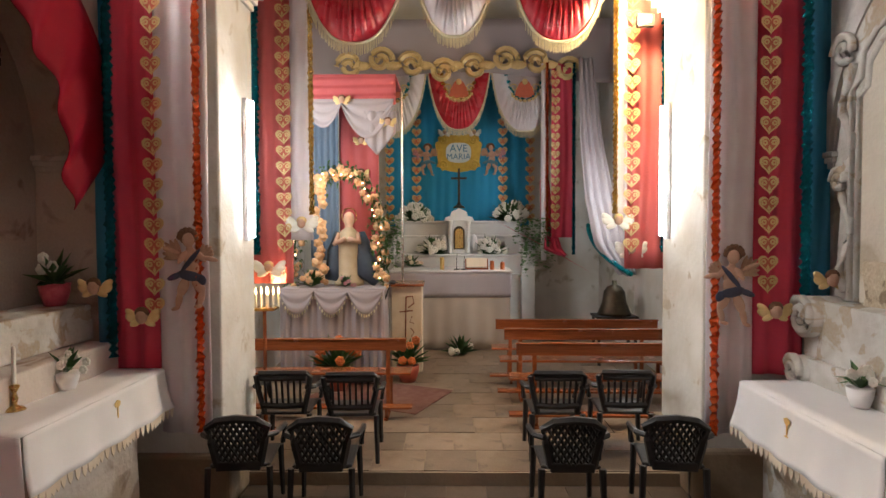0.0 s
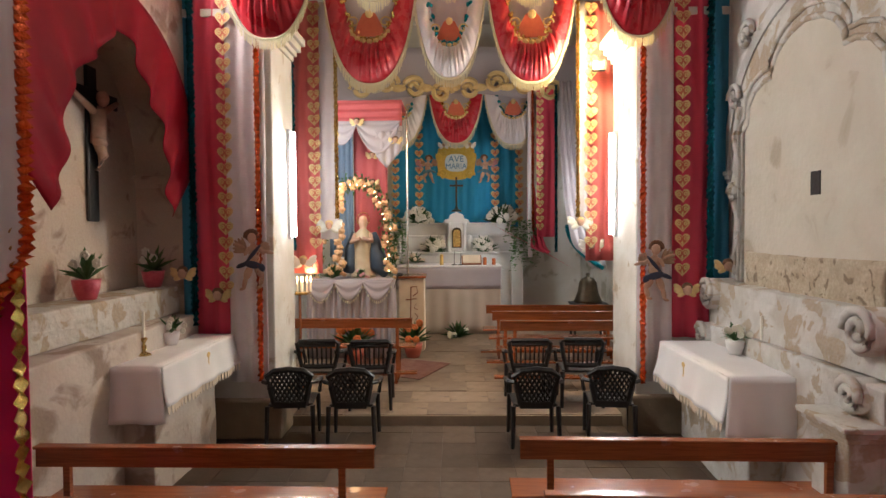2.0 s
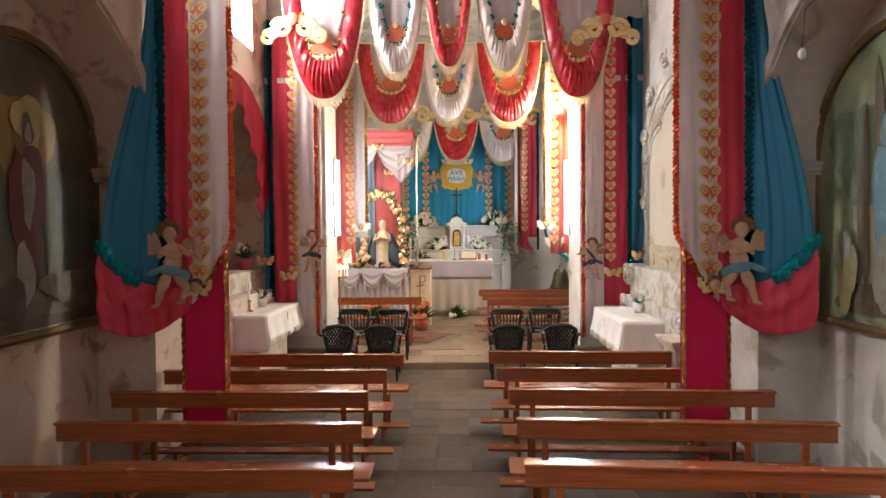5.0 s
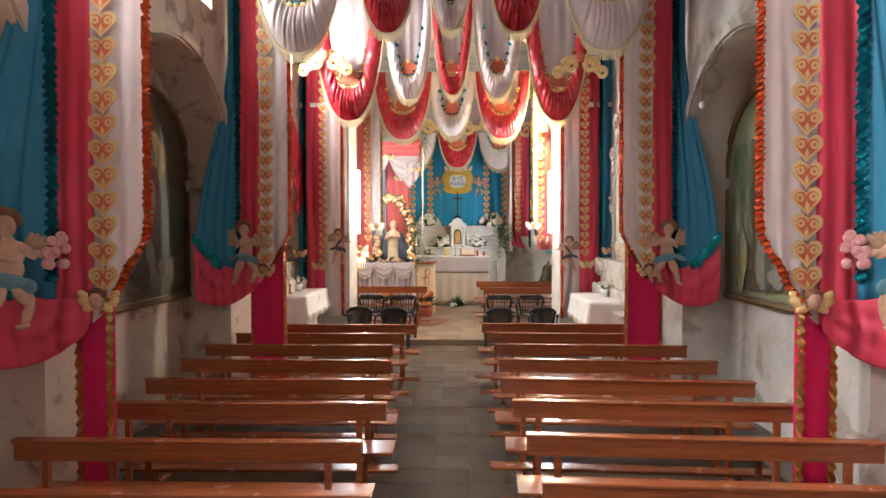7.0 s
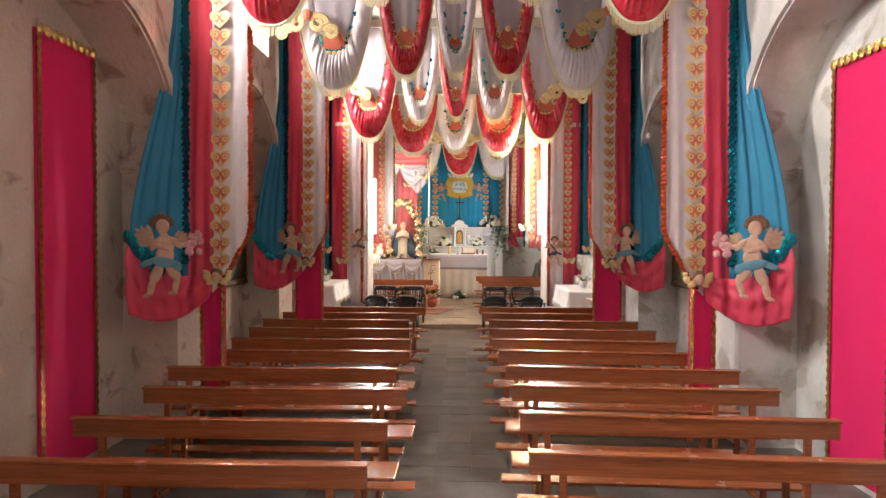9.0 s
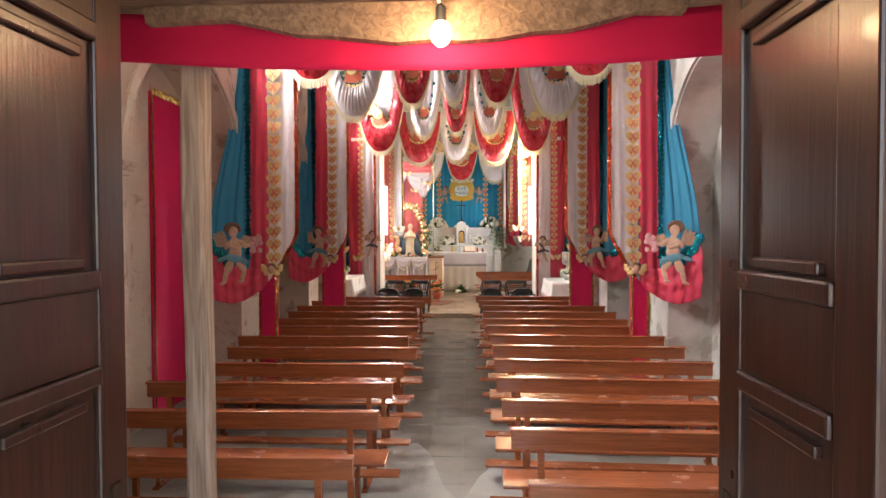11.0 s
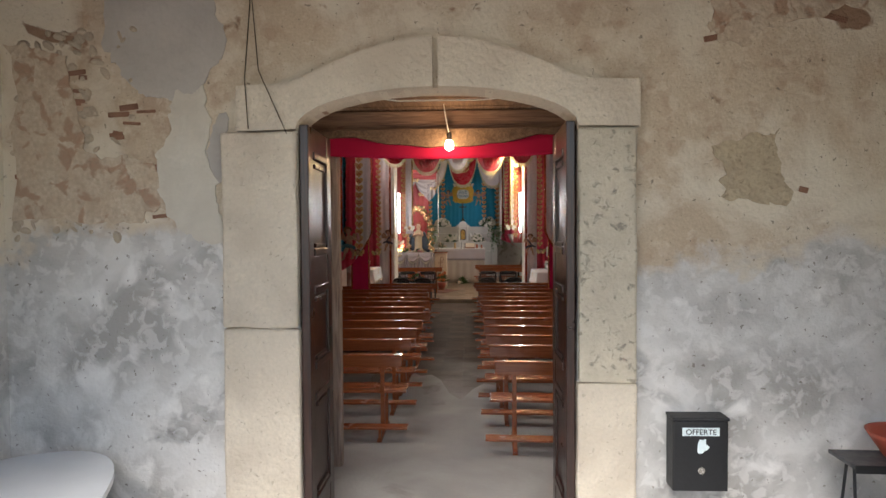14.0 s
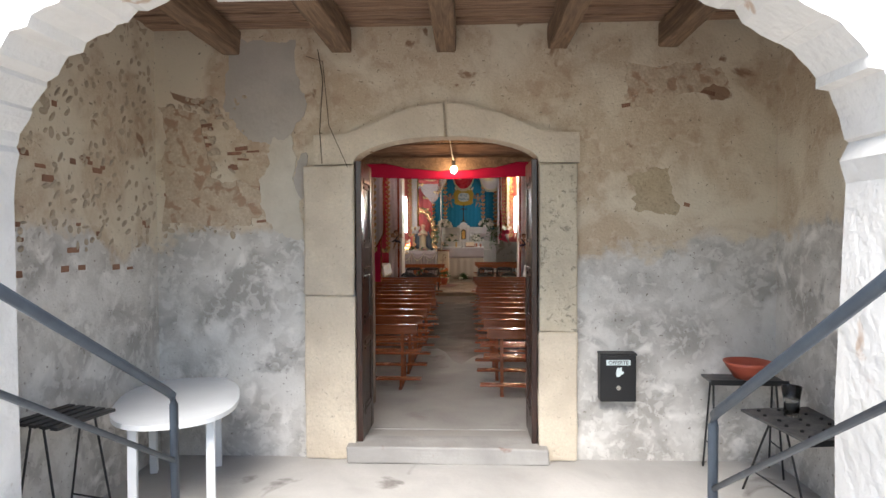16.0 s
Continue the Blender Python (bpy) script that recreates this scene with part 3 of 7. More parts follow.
setting(part("ground", boxed(-300, 300, -300, 300, -0.7, -0.42), M_GROUND), "dry pale ground outside the church", "ground")

set_entrance(inside)

# ---- benches ----
def bench():
    """Rail at the back (y = 0), seat towards the altar (+y), kneeler behind (-y)."""
    b = thing("bench", "varnished reddish-brown wooden church bench with kneeler", "bench", "rows of nave benches")
    part("backrest", boxed(0.0, 2.1, -0.015, 0.02, 0.705, 0.82, 0.006), M_BENCH, b)
    part("top_rail", boxed(-0.005, 2.105, -0.035, 0.035, 0.82, 0.84, 0.006), M_BENCH, b)
    part("seat", boxed(-0.05, 2.14, 0.04, 0.34, 0.42, 0.447, 0.008), M_BENCH, b)
    part("kneeler", boxed(-0.09, 2.18, -0.27, -0.13, 0.135, 0.16, 0.006), M_BENCH, b)
    for x in (0.19, 1.9):
        bm = boxed(x - 0.022, x + 0.022, -0.012, 0.022, 0.02, 0.71, 0.004)
        part("post", bm, M_BENCH, b)
        part("front_leg", boxed(x - 0.02, x + 0.02, 0.27, 0.31, 0.02, 0.42, 0.004), M_BENCH, b)
        bm = boxed(x - 0.024, x + 0.024, -0.26, 0.36, 0.0, 0.03, 0.004)
        part("foot", bm, M_BENCH, b)
        part("seat_bearer", boxed(x - 0.018, x + 0.018, 0.02, 0.3, 0.38, 0.419), M_BENCH, b)
        part("kneeler_block", boxed(x - 0.015, x + 0.015, -0.22, -0.18, 0.028, 0.136), M_BENCH, b)
    return b


ROWS_R = [(0.37, 3.19), (0.41, 2.39), (0.46, 1.61), (0.45, 0.81), (0.42, 0.01), (0.46, -0.69), (0.48, -1.46), (0.48, -2.18), (0.47, -2.94), (0.45, -3.7), (0.46, -4.43), (0.48, -5.11), (0.51, -5.95)]
ROWS_L = [(-0.53, 3.03), (-0.62, 2.27), (-0.68, 1.5), (-0.60, 0.7), (-0.52, -0.12), (-0.47, -0.84), (-0.52, -1.66), (-0.36, -2.4), (-0.41, -3.2), (-0.43, -3.97), (-0.43, -4.8), (-0.44, -5.67)]
proto = bench()
proto.matrix_basis = pose(*ROWS_R[0], 0, 0, 0, -1.5)
for x, y in ROWS_R[1:]:
    copy_thing(proto, pose(x, y, 0, 0, 0, random.uniform(-3.5, -1.5)))
for x, y in ROWS_L:
    copy_thing(proto, pose(x - 2.1, y + 0.03, 0, 0, 0, random.uniform(-1.2, 0.6)))
for x, y in ((0.45, 8.95), (0.5, 8.2), (0.55, 7.3)):
    copy_thing(proto, pose(x, y, 0.13, 0, 0, -1.5))
copy_thing(proto, pose(-2.72, 7.55, 0.13, 0, 0, 0))

# ---- hangings ----
def heart_mesh():
    def outline(k):
        pts = []
        for i in range(18):
            a = 2 * math.pi * i / 18
            x = 16 * math.sin(a) ** 3
            z = 13 * math.cos(a) - 5 * math.cos(2 * a) - 2 * math.cos(3 * a) - math.cos(4 * a)
            pts.append((x / 17 * 0.5 * k, (z + 2.5) / 17 * 0.5 * k))
        return pts
    bm = bmesh.new()
    prism(bm, outline(0.93), 0.02)
    n = len(bm.faces)
    o, i = outline(1.0), outline(0.74)
    for k in range(18):
        a, b, c, d = o[k], o[(k + 1) % 18], i[(k + 1) % 18], i[k]
        bm.faces.new([bm.verts.new((p[0], -0.03, p[1])) for p in (a, b, c, d)])
    for sx in (-1, 1):
        for r in (0.13, 0.075):
            ring = arc(sx * 0.20, 0.13, r, 0, 360, 8)
            for k in range(8):
                (ax, az), (bx, bz) = ring[k], ring[k + 1]
                q = 0.62
                f = bm.faces.new([bm.verts.new(p) for p in ((ax, -0.035, az), (bx, -0.035, bz), (sx * 0.2 + (bx - sx * 0.2) * q, -0.035, 0.13 + (bz - 0.13) * q), (sx * 0.2 + (ax - sx * 0.2) * q, -0.035, 0.13 + (az - 0.13) * q))])
    prism(bm, [(0, -0.3), (0.07, -0.14), (0, 0.02), (-0.07, -0.14)], 0.01, Matrix.Translation((0, -0.04, 0)))
    me = bpy.data.meshes.new("heart")
    bm.faces.ensure_lookup_table()
    for k, f in enumerate(bm.faces):
        f.material_index = 1 if k < n else 0
    bm.to_mesh(me)
    bm.free()
    me.materials.append(M_GOLD)
    me.materials.append(M_HEARTRED)
    return me


HEART = heart_mesh()


def hearts(parent, place, z0, z1, size=0.215, step=0.168):
    """A column of card hearts; place(z) gives x, y and the turn about z."""
    z = z1
    while z > z0:
        x, y, rz = place(z)
        share("heart", HEART, pose(x, y, z, random.uniform(-4, 4), random.uniform(-5, 5), rz) @ Matrix.Scale(size, 4), parent)
        z -= step


def ruffle(parent, name, material, place, z0, z1, width=0.045, step=0.028, label=""):
    """A crimped foil garland running down place(z) -> x, y."""
    bm = bmesh.new()
    rs = random.Random(int(z1 * 100))
    z, prev = z1, None
    k = 0
    while z > z0:
        x, y = place(z)
        w = width * rs.uniform(0.75, 1.2)
        s = 0.03 if k % 2 else -0.012
        row = [bm.verts.new((x - w, y - 0.02 + s + rs.uniform(-0.008, 0.008), z + rs.uniform(-0.008, 0.008))), bm.verts.new((x, y - 0.045 - s, z)), bm.verts.new((x + w, y - 0.02 + s + rs.uniform(-0.008, 0.008), z + rs.uniform(-0.008, 0.008)))]
        if prev:
            for i in range(2):
                bm.faces.new((prev[i], prev[i + 1], row[i + 1], row[i]))
        prev = row
        z -= step
        k += 1
    bmesh.ops.solidify(bm, geom=bm.faces[:], thickness=0.002)
    return part(name, bm, material, parent, label)


def cherub(s=1.0, kind=0):
    """A flat painted cut-out, modelled as one plain relief."""
    bm = bmesh.new()
    slots = [M_SKIN, M_HAIR, M_WING, M_SASH if kind != 2 else M_DARKSASH, M_ROSEBUD]

    def blob(c, sc, mat, tilt=0.0):
        n = len(bm.faces)
        ball(bm, (0, 0, 0), 1.0, 10, 7, m=Matrix.Translation((c[0], c[1], c[2])) @ Matrix.Rotation(radians(tilt), 4, "Y") @ Matrix.Diagonal((*sc, 1)))
        bm.faces.ensure_lookup_table()
        for f in bm.faces[n:]:
            f.material_index, f.smooth = mat, True
    d = 0.010
    for k in range(6):
        a = 18 + 15 * k
        r = 0.20 - 0.012 * abs(k - 2)
        for sx, q in ((1, 1.0), (-1, 0.72)):
            blob((sx * (0.09 + r * 0.5 * q * math.sin(radians(a))), 0.012 + 0.001 * k, 0.43 + r * 0.5 * q * math.cos(radians(a))), (0.026, d * 0.4, r * 0.56 * q), 2, sx * a)
    blob((0.02, 0.004, 0.625), (0.088, d, 0.082), 1)
    for k in range(8):
        a = k * 0.45
        blob((0.02 + 0.08 * math.cos(a), 0.0, 0.62 + 0.07 * math.sin(a)), (0.028, d, 0.028), 1)
    blob((0.01, -0.006, 0.592), (0.062, d, 0.07), 0)
    blob((0.0, -0.002, 0.51), (0.036, d, 0.035), 0)
    blob((-0.015, -0.004, 0.425), (0.082, d, 0.095), 0, 10)
    blob((-0.01, -0.006, 0.325), (0.085, d, 0.08), 0)
    blob((0.0, -0.012, 0.255), (0.13, d, 0.05), 3, -12)
    blob((0.14, -0.010, 0.25), (0.085, d * 0.8, 0.03), 3, 22)
    blob((-0.11, -0.011, 0.215), (0.05, d * 0.8, 0.055), 3, 30)
    if kind == 2:
        blob((-0.01, -0.014, 0.40), (0.026, d, 0.15), 3, -40)
    blob((-0.08, -0.008, 0.165), (0.052, d, 0.095), 0, 34)
    blob((0.065, -0.009, 0.15), (0.054, d, 0.10), 0, -22)
    blob((-0.105, -0.006, 0.05), (0.034, d, 0.085), 0, -16)
    blob((0.108, -0.007, 0.03), (0.034, d, 0.09), 0, -12)
    blob((-0.075, -0.008, -0.035), (0.045, d, 0.02), 0, 12)
    blob((0.14, -0.008, -0.055), (0.045, d, 0.02), 0, 20)
    blob((-0.105, -0.008, 0.44), (0.03, d, 0.075), 0, 42)
    blob((-0.195, -0.010, 0.415), (0.025, d, 0.08), 0, 78)
    blob((0.07, -0.012, 0.43), (0.03, d, 0.075), 0, -34)
    blob((0.02 if kind != 2 else 0.17, -0.016, 0.40 if kind != 2 else 0.5), (0.024, d, 0.085), 0, 68)
    if kind < 2:
        rr = random.Random(kind)
        for k in range(12):
            blob((-0.26 + rr.uniform(-0.06, 0.06), -0.014, 0.44 + rr.uniform(-0.09, 0.1)), (0.034, d, 0.034), 4)
    bmesh.ops.scale(bm, vec=(s, s, s), verts=bm.verts)
    me = bpy.data.meshes.new("cherub")
    bm.to_mesh(me)
    bm.free()
    for m in slots:
        me.materials.append(m)
    return me


CHERUBS = [cherub(1.0, 0), cherub(1.0, 1), cherub(0.78, 2)]


def cherub_head_mesh(light):
    bm = bmesh.new()

    def blob(c, sc, mat, tilt=0):
        n = len(bm.faces)
        ball(bm, (0, 0, 0), 1.0, 8, 6, m=Matrix.Translation(c) @ Matrix.Rotation(radians(tilt), 4, "Y") @ Matrix.Diagonal((*sc, 1)))
        bm.faces.ensure_lookup_table()
        for f in bm.faces[n:]:
            f.material_index, f.smooth = mat, True
    q = 0.62 if light else 0.85
    blob((0, -0.02, 0.0), (0.055 * q, 0.025, 0.065 * q), 0)
    blob((0, -0.012, 0.035 * q), (0.066 * q, 0.025, 0.052 * q), 1)
    for s in (-1, 1):
        blob((s * 0.07, 0.0, -0.015), (0.065, 0.01, 0.036), 2, s * -20)
        blob((s * 0.085, 0.003, 0.015), (0.06, 0.01, 0.03), 2, s * -42)
        blob((s * 0.05, -0.004, -0.045), (0.05, 0.01, 0.026), 2, s * 25)
    me = bpy.data.meshes.new("winged_cherub_ornament")
    bm.to_mesh(me)
    bm.free()
    for m in ((M_SKIN, M_GOLD, M_PETAL) if light else (M_SKIN, M_HAIR, M_GOLD)):
        me.materials.append(m)
    return me


HEADS = [cherub_head_mesh(False), cherub_head_mesh(True)]


def figure(x, y, z, kind, rz=0, flip=False, s=1.0):
    ob = new("cherub_cutout", CHERUBS[kind])
    ob.matrix_basis = pose(x, y, z, 0, 0, rz) @ Matrix.Diagonal((-s if flip else s, s, s, 1))
    return tagged(ob, ("flat painted cherub cut-out holding roses, pinned to a drape", "flat painted winged cherub cut-out with blue loincloth on a drape", "flat painted cherub cut-out with dark sash on white cloth")[kind], "cut-out", "painted cherub cut-outs")


def winged_head(x, y, z, light=False, rz=0, s=1.0, parent=None):
    ob = new("winged_cherub_ornament", HEADS[1 if light else 0])
    ob.matrix_basis = pose(x, y, z, 0, 0, rz) @ Matrix.Scale(s, 4)
    return tagged(ob, "small gilded winged cherub head ornament pinned to cloth" if not light else "pale winged cherub head ornament pinned to cloth", "ornament", "winged cherub heads")


def smooth(a, b, v):
    t = min(1, max(0, (v - a) / (b - a)))
    return t * t * (3 - 2 * t)


def looped_drape(s, Y, top=5.9):
    """White, red and blue hanging gathered up to the wall in a loop at its foot."""
    d = thing("looped_drape", "looped white, red and blue drape trimmed with foil and hearts", "drape", "looped nave drapes")

    def plan(u, z):
        sp = 1 - smooth(1.9, 4.4, z)
        low = max(0, (2.5 - z) / 1.1)
        if u < 0.5:
            x, y = 2.0 + u * 1.2, Y
        else:
            t = (u - 0.5) / 0.5
            x, y = 2.6 + t * (0.12 + 0.25 * sp), Y - t * (0.05 + 0.36 * sp)
        x += 0.04 * low * low * (1 - u) ** 1.5
        y += 0.016 * math.sin(u * 55 + 0.7 * math.sin(z * 2)) * (0.5 + 0.5 * sp) + 0.012 * math.sin(u * 23 + z)
        return x, y

    def hem(u):
        return 1.24 + 0.86 * max(0.0, 1 - u / 0.72) ** 2.4 + 0.10 * (max(0.0, u - 0.72) / 0.28) ** 2

    def edge(z):
        """The white panel's nave edge, then its rounded hem."""
        u = 0.72 * (1 - ((z - 1.24) / 0.86) ** (1 / 2.4)) if z < 2.1 else 0.0
        x, y = plan(u, z)
        return s * (x - 0.01), y

    def cloth(u0, u1, lower, material, name, n):
        def fn(a, b):
            u = u0 + (u1 - u0) * a
            z = top + (lower(u) - top) * b
            x, y = plan(u, z)
            return (s * x, y, z)
        return part(name, sheet(fn, n, 40), material, d, smooth=True)
    cloth(0.0, 0.30, hem, M_WHITE, "white_panel", 16)
    cloth(0.30, 0.52, lambda u: hem(u) + 0.02, M_ROSE, "red_panel", 14)
    blue_hem = lambda u: 1.62 + 0.42 * ((u - 0.5) / 0.5) ** 2
    cloth(0.52, 1.0, blue_hem, M_BLUE, "blue_panel", 26)

    def loop(a, b):
        u = 0.31 + 0.69 * a
        hi, lo = blue_hem(max(u, 0.52)) + 0.02, hem(u) - 0.02
        z = hi + (lo - hi) * b
        x, y = plan(u, z)
        swell = math.sin(b * math.pi) * min(1, a * 4)
        return (s * x, y - 0.02 - 0.045 * swell + 0.018 * swell * math.sin(b * 15 - 3 * math.sin(a * 3.1)), z)
    part("red_loop", sheet(loop, 30, 22), M_ROSE, d, smooth=True)
    ruffle(d, "copper_trim", M_ORANGE, edge, 1.53, top, 0.026, 0.02, "ruffled copper foil edging")
    ruffle(d, "teal_trim", M_TEAL, lambda z: (s * (plan(0.53, z)[0] + 0.01), plan(0.53, z)[1]), 1.75, top, 0.04, 0.03, "crimped teal foil garland")
    bm = bmesh.new()
    for k in range(22):
        u = 0.72 + 0.28 * k / 21
        z = blue_hem(u)
        x, y = plan(u, z)
        ball(bm, (s * x, y - 0.05, z), 0.035 + 0.012 * (k % 3), 5, 4, (1, 0.8, 1 + 0.4 * (k % 2)))
    tagged(part("teal_garland", bm, M_TEAL, d, "bunched teal foil along the gathered hem"), kind="stuff")
    hearts(d, lambda z: (s * (plan(0.235, z)[0]), plan(0.235, z)[1] - 0.03, 0), 1.75, top - 0.1)
    hang = thing("wall_hanging", "narrow magenta cloth strip edged with gold foil, hanging to the floor", "hanging", "magenta strips under the drapes")
    x0, x1 = (2.06, 2.5) if Y > 0 else (2.27, 2.52)

    def fn(a, b):
        return (s * (x0 + (x1 - x0) * a), Y + 0.06 + 0.008 * math.sin(a * 9 + b * 2), 2.2 + (0.3 - 2.2) * b)
    part("cloth", sheet(fn, 10, 10), M_PINK, hang, smooth=True)
    for x in (x0 + 0.02, x1 - 0.02):
        ruffle(hang, "gold_trim", M_GILT, lambda z, x=x: (s * x, Y + 0.055), 0.32, 2.2, 0.018, 0.04)
    figure(s * (2.52 if Y > 0 else 2.68), Y - (0.09 if Y > 0 else 0.36), 1.54, 0 if Y > 1 else 1, rz=s * -20, flip=s < 0, s=0.98)
    winged_head(s * (plan(0.25, 1.72)[0]), Y - 0.05, 1.64, s=1.1)
    return d


for Y in (2.15, -1.22):
    for s in (-1, 1):
        looped_drape(s, Y)


def straight_drape(label, s, Y, bands, hx, trims, group="", fold=0.02):
    """Bands of cloth (x0, x1, z0, z1, material, name) hanging straight in one plane."""
    d = thing("hanging_drape", label, "drape", group)
    for k, (x0, x1, z0, z1, material, name) in enumerate(bands):
        def fn(a, b):
            x = x0 + (x1 - x0) * a
            z = z1 + (z0 - z1) * b
            return (s * x, Y + 0.004 * k + fold * math.sin(x * 38 + 1.3 * math.sin(z * 1.4)) + 0.6 * fold * math.sin(x * 17 + z), z)
        part(name, sheet(fn, max(6, int((x1 - x0) / 0.02)), 16), material, d, smooth=True)
    for x, z0, z1, material, name, w in trims:
        ruffle(d, name, material, lambda z: (s * x, Y - 0.03), z0, z1, w, 0.03)
    for x, z0, z1, size in hx:
        hearts(d, lambda z: (s * x, Y - 0.045, 0), z0, z1, size, size * 0.9)
    return d


# hangings on the fronts of the chancel pillars
straight_drape("white, red and blue pillar drape with foil and gold hearts", -1, 5.5,
               [(1.93, 2.32, 0.62, 5.2, M_WHITE, "white_panel"), (2.32, 2.66, 1.05, 5.2, M_ROSE, "red_panel"), (2.64, 2.78, 1.2, 5.2, M_BLUE, "blue_panel")],
               [(2.33, 1.55, 5.0, 0.165)], [(2.0, 0.62, 5.2, M_ORANGE, "copper_trim", 0.028), (2.66, 1.2, 5.2, M_TEAL, "teal_trim", 0.035)], "chancel drapes")
straight_drape("white, red and blue pillar drape with foil and gold hearts", 1, 5.62,
               [(1.83, 2.18, 0.58, 5.2, M_WHITE, "white_panel"), (2.18, 2.55, 1.04, 5.2, M_ROSE, "red_panel"), (2.53, 2.74, 1.55, 5.2, M_BLUE, "blue_panel")],
               [(2.26, 1.6, 5.0, 0.165)], [(1.87, 0.58, 5.2, M_ORANGE, "copper_trim", 0.028), (2.54, 1.6, 5.2, M_TEAL, "teal_trim", 0.035)], "chancel drapes")
figure(-2.05, 5.42, 1.62, 2, 0, True)
figure(1.97, 5.52, 1.48, 2, 0)
for x, y, z in ((-2.74, 5.38, 1.74), (-2.4, 5.4, 1.52), (2.66, 5.45, 1.78), (2.28, 5.5, 1.54)):
    winged_head(x, y, z)
# hangings inside the chancel, behind the pillars
straight_drape("red and white drape with gold hearts hanging behind the chancel arch", -1, 7.0,
               [(1.5, 1.72, 2.05, 5.0, M_WHITE, "white_panel"), (1.7, 2.1, 1.62, 5.0, M_CORAL, "red_panel")],
               [(1.77, 1.95, 4.9, 0.17)], [(1.5, 2.3, 5.0, M_GILT, "gold_trim", 0.025), (2.06, 1.9, 5.0, M_TEAL, "teal_trim", 0.045)], "chancel drapes")
arch_drape = straight_drape("red and white drape with gold hearts hanging behind the chancel arch", 1, 7.15,
               [(1.5, 1.64, 2.2, 5.0, M_WHITE, "white_panel"), (1.62, 2.08, 1.75, 5.0, M_CORAL, "red_panel")],
               [(1.68, 1.95, 4.9, 0.18)], [(1.52, 2.3, 5.0, M_GILT, "gold_trim", 0.025), (2.02, 1.9, 5.0, M_TEAL, "teal_trim", 0.045)], "chancel drapes")
for x, y, z in ((-1.6, 6.96, 2.22), (-1.93, 6.96, 1.78), (1.55, 7.11, 2.24), (1.7, 7.168, 1.95)):
    winged_head(x, y, z, True, s=1.25)
part("hanging_rod", tube(bmesh.new(), [(1.42, 7.155, 5.0), (2.1, 7.155, 5.005), (2.78, 7.155, 5.0)], 0.012, 6), M_OLDWOOD, arch_drape)
# behind the altar
back = straight_drape("blue cloth behind the altar with columns of gold hearts", 1, 12.66,
                      [(-1.38, 1.34, 2.2, 5.2, M_BLUEWALL, "backcloth")], [(-1.32, 2.3, 4.7, 0.2), (-0.80, 2.3, 4.7, 0.2), (0.84, 2.3, 4.7, 0.2), (1.36, 2.3, 4.7, 0.2)], [], "", 0.006)
straight_drape("narrow white and red drapes with hearts beside the altar", 1, 11.6,
               [(1.42, 1.52, 1.6, 5.0, M_WHITE, "white_panel"), (1.6, 1.98, 2.0, 5.0, M_ROSE, "red_panel")],
               [(1.66, 2.1, 4.8, 0.17)], [(1.52, 2.1, 5.0, M_ORANGE, "copper_trim", 0.025), (1.98, 1.7, 5.0, M_TEAL, "teal_trim", 0.03)], "chancel drapes")


def swept(name, label, pts, width, material, parent=None):
    """Cloth gathered along pts (x, y, z, half-width)."""
    n = len(pts)

    def fn(a, b):
        f = b * (n - 1)
        i = min(int(f), n - 2)
        t = f - i
        p = [pts[i][k] + (pts[i + 1][k] - pts[i][k]) * t for k in range(4)]
        return (p[0] + (a - 0.5) * 2 * p[3], p[1] + 0.035 * math.sin(a * 22 + b * 2), p[2] + 0.02 * math.sin(a * 9))
    ob = part(name, sheet(fn, 26, 30), material, parent, smooth=True)
    if not parent:
        tagged(ob, label, "drape", "chancel drapes")
    return ob


swept("side_drape", "white curtain swept aside to the chancel wall", [(2.12, 11.3, 5.0, 0.12), (2.15, 11.0, 3.6, 0.18), (2.2, 10.6, 2.6, 0.22), (2.3, 10.3, 1.9, 0.24), (2.5, 10.1, 1.45, 0.12)], 0, M_PALECLOTH)
swept("side_drape", "rose-red cloth hanging beside the altar in folds", [(1.5, 11.75, 3.0, 0.08), (1.55, 11.7, 2.2, 0.12), (1.62, 11.6, 1.8, 0.16), (1.8, 11.5, 1.68, 0.06)], 0, M_ROSE)
garland = bmesh.new()
for k in range(30):
    a = k / 29
    ball(garland, (2.02 + 0.45 * a * a + 0.05 * a, 10.6 - 0.6 * a, 2.2 - 0.72 * a ** 0.8), 0.04, 5, 4, (1, 0.7, 1))
tagged(part("foil_garland", garland, M_TEAL), "teal foil garland along a swept curtain", "garland")


# ---- swags across the nave ----
def spiral(bm, c, r, turns, s, thick):
    pts = []
    for k in range(26):
        a = k / 25 * turns * 2 * math.pi
        q = r * (1 - 0.85 * k / 25)
        pts.append((c[0] + s * q * math.cos(a), c[1], c[2] + q * math.sin(a)))
    tube(bm, pts, thick, 5)


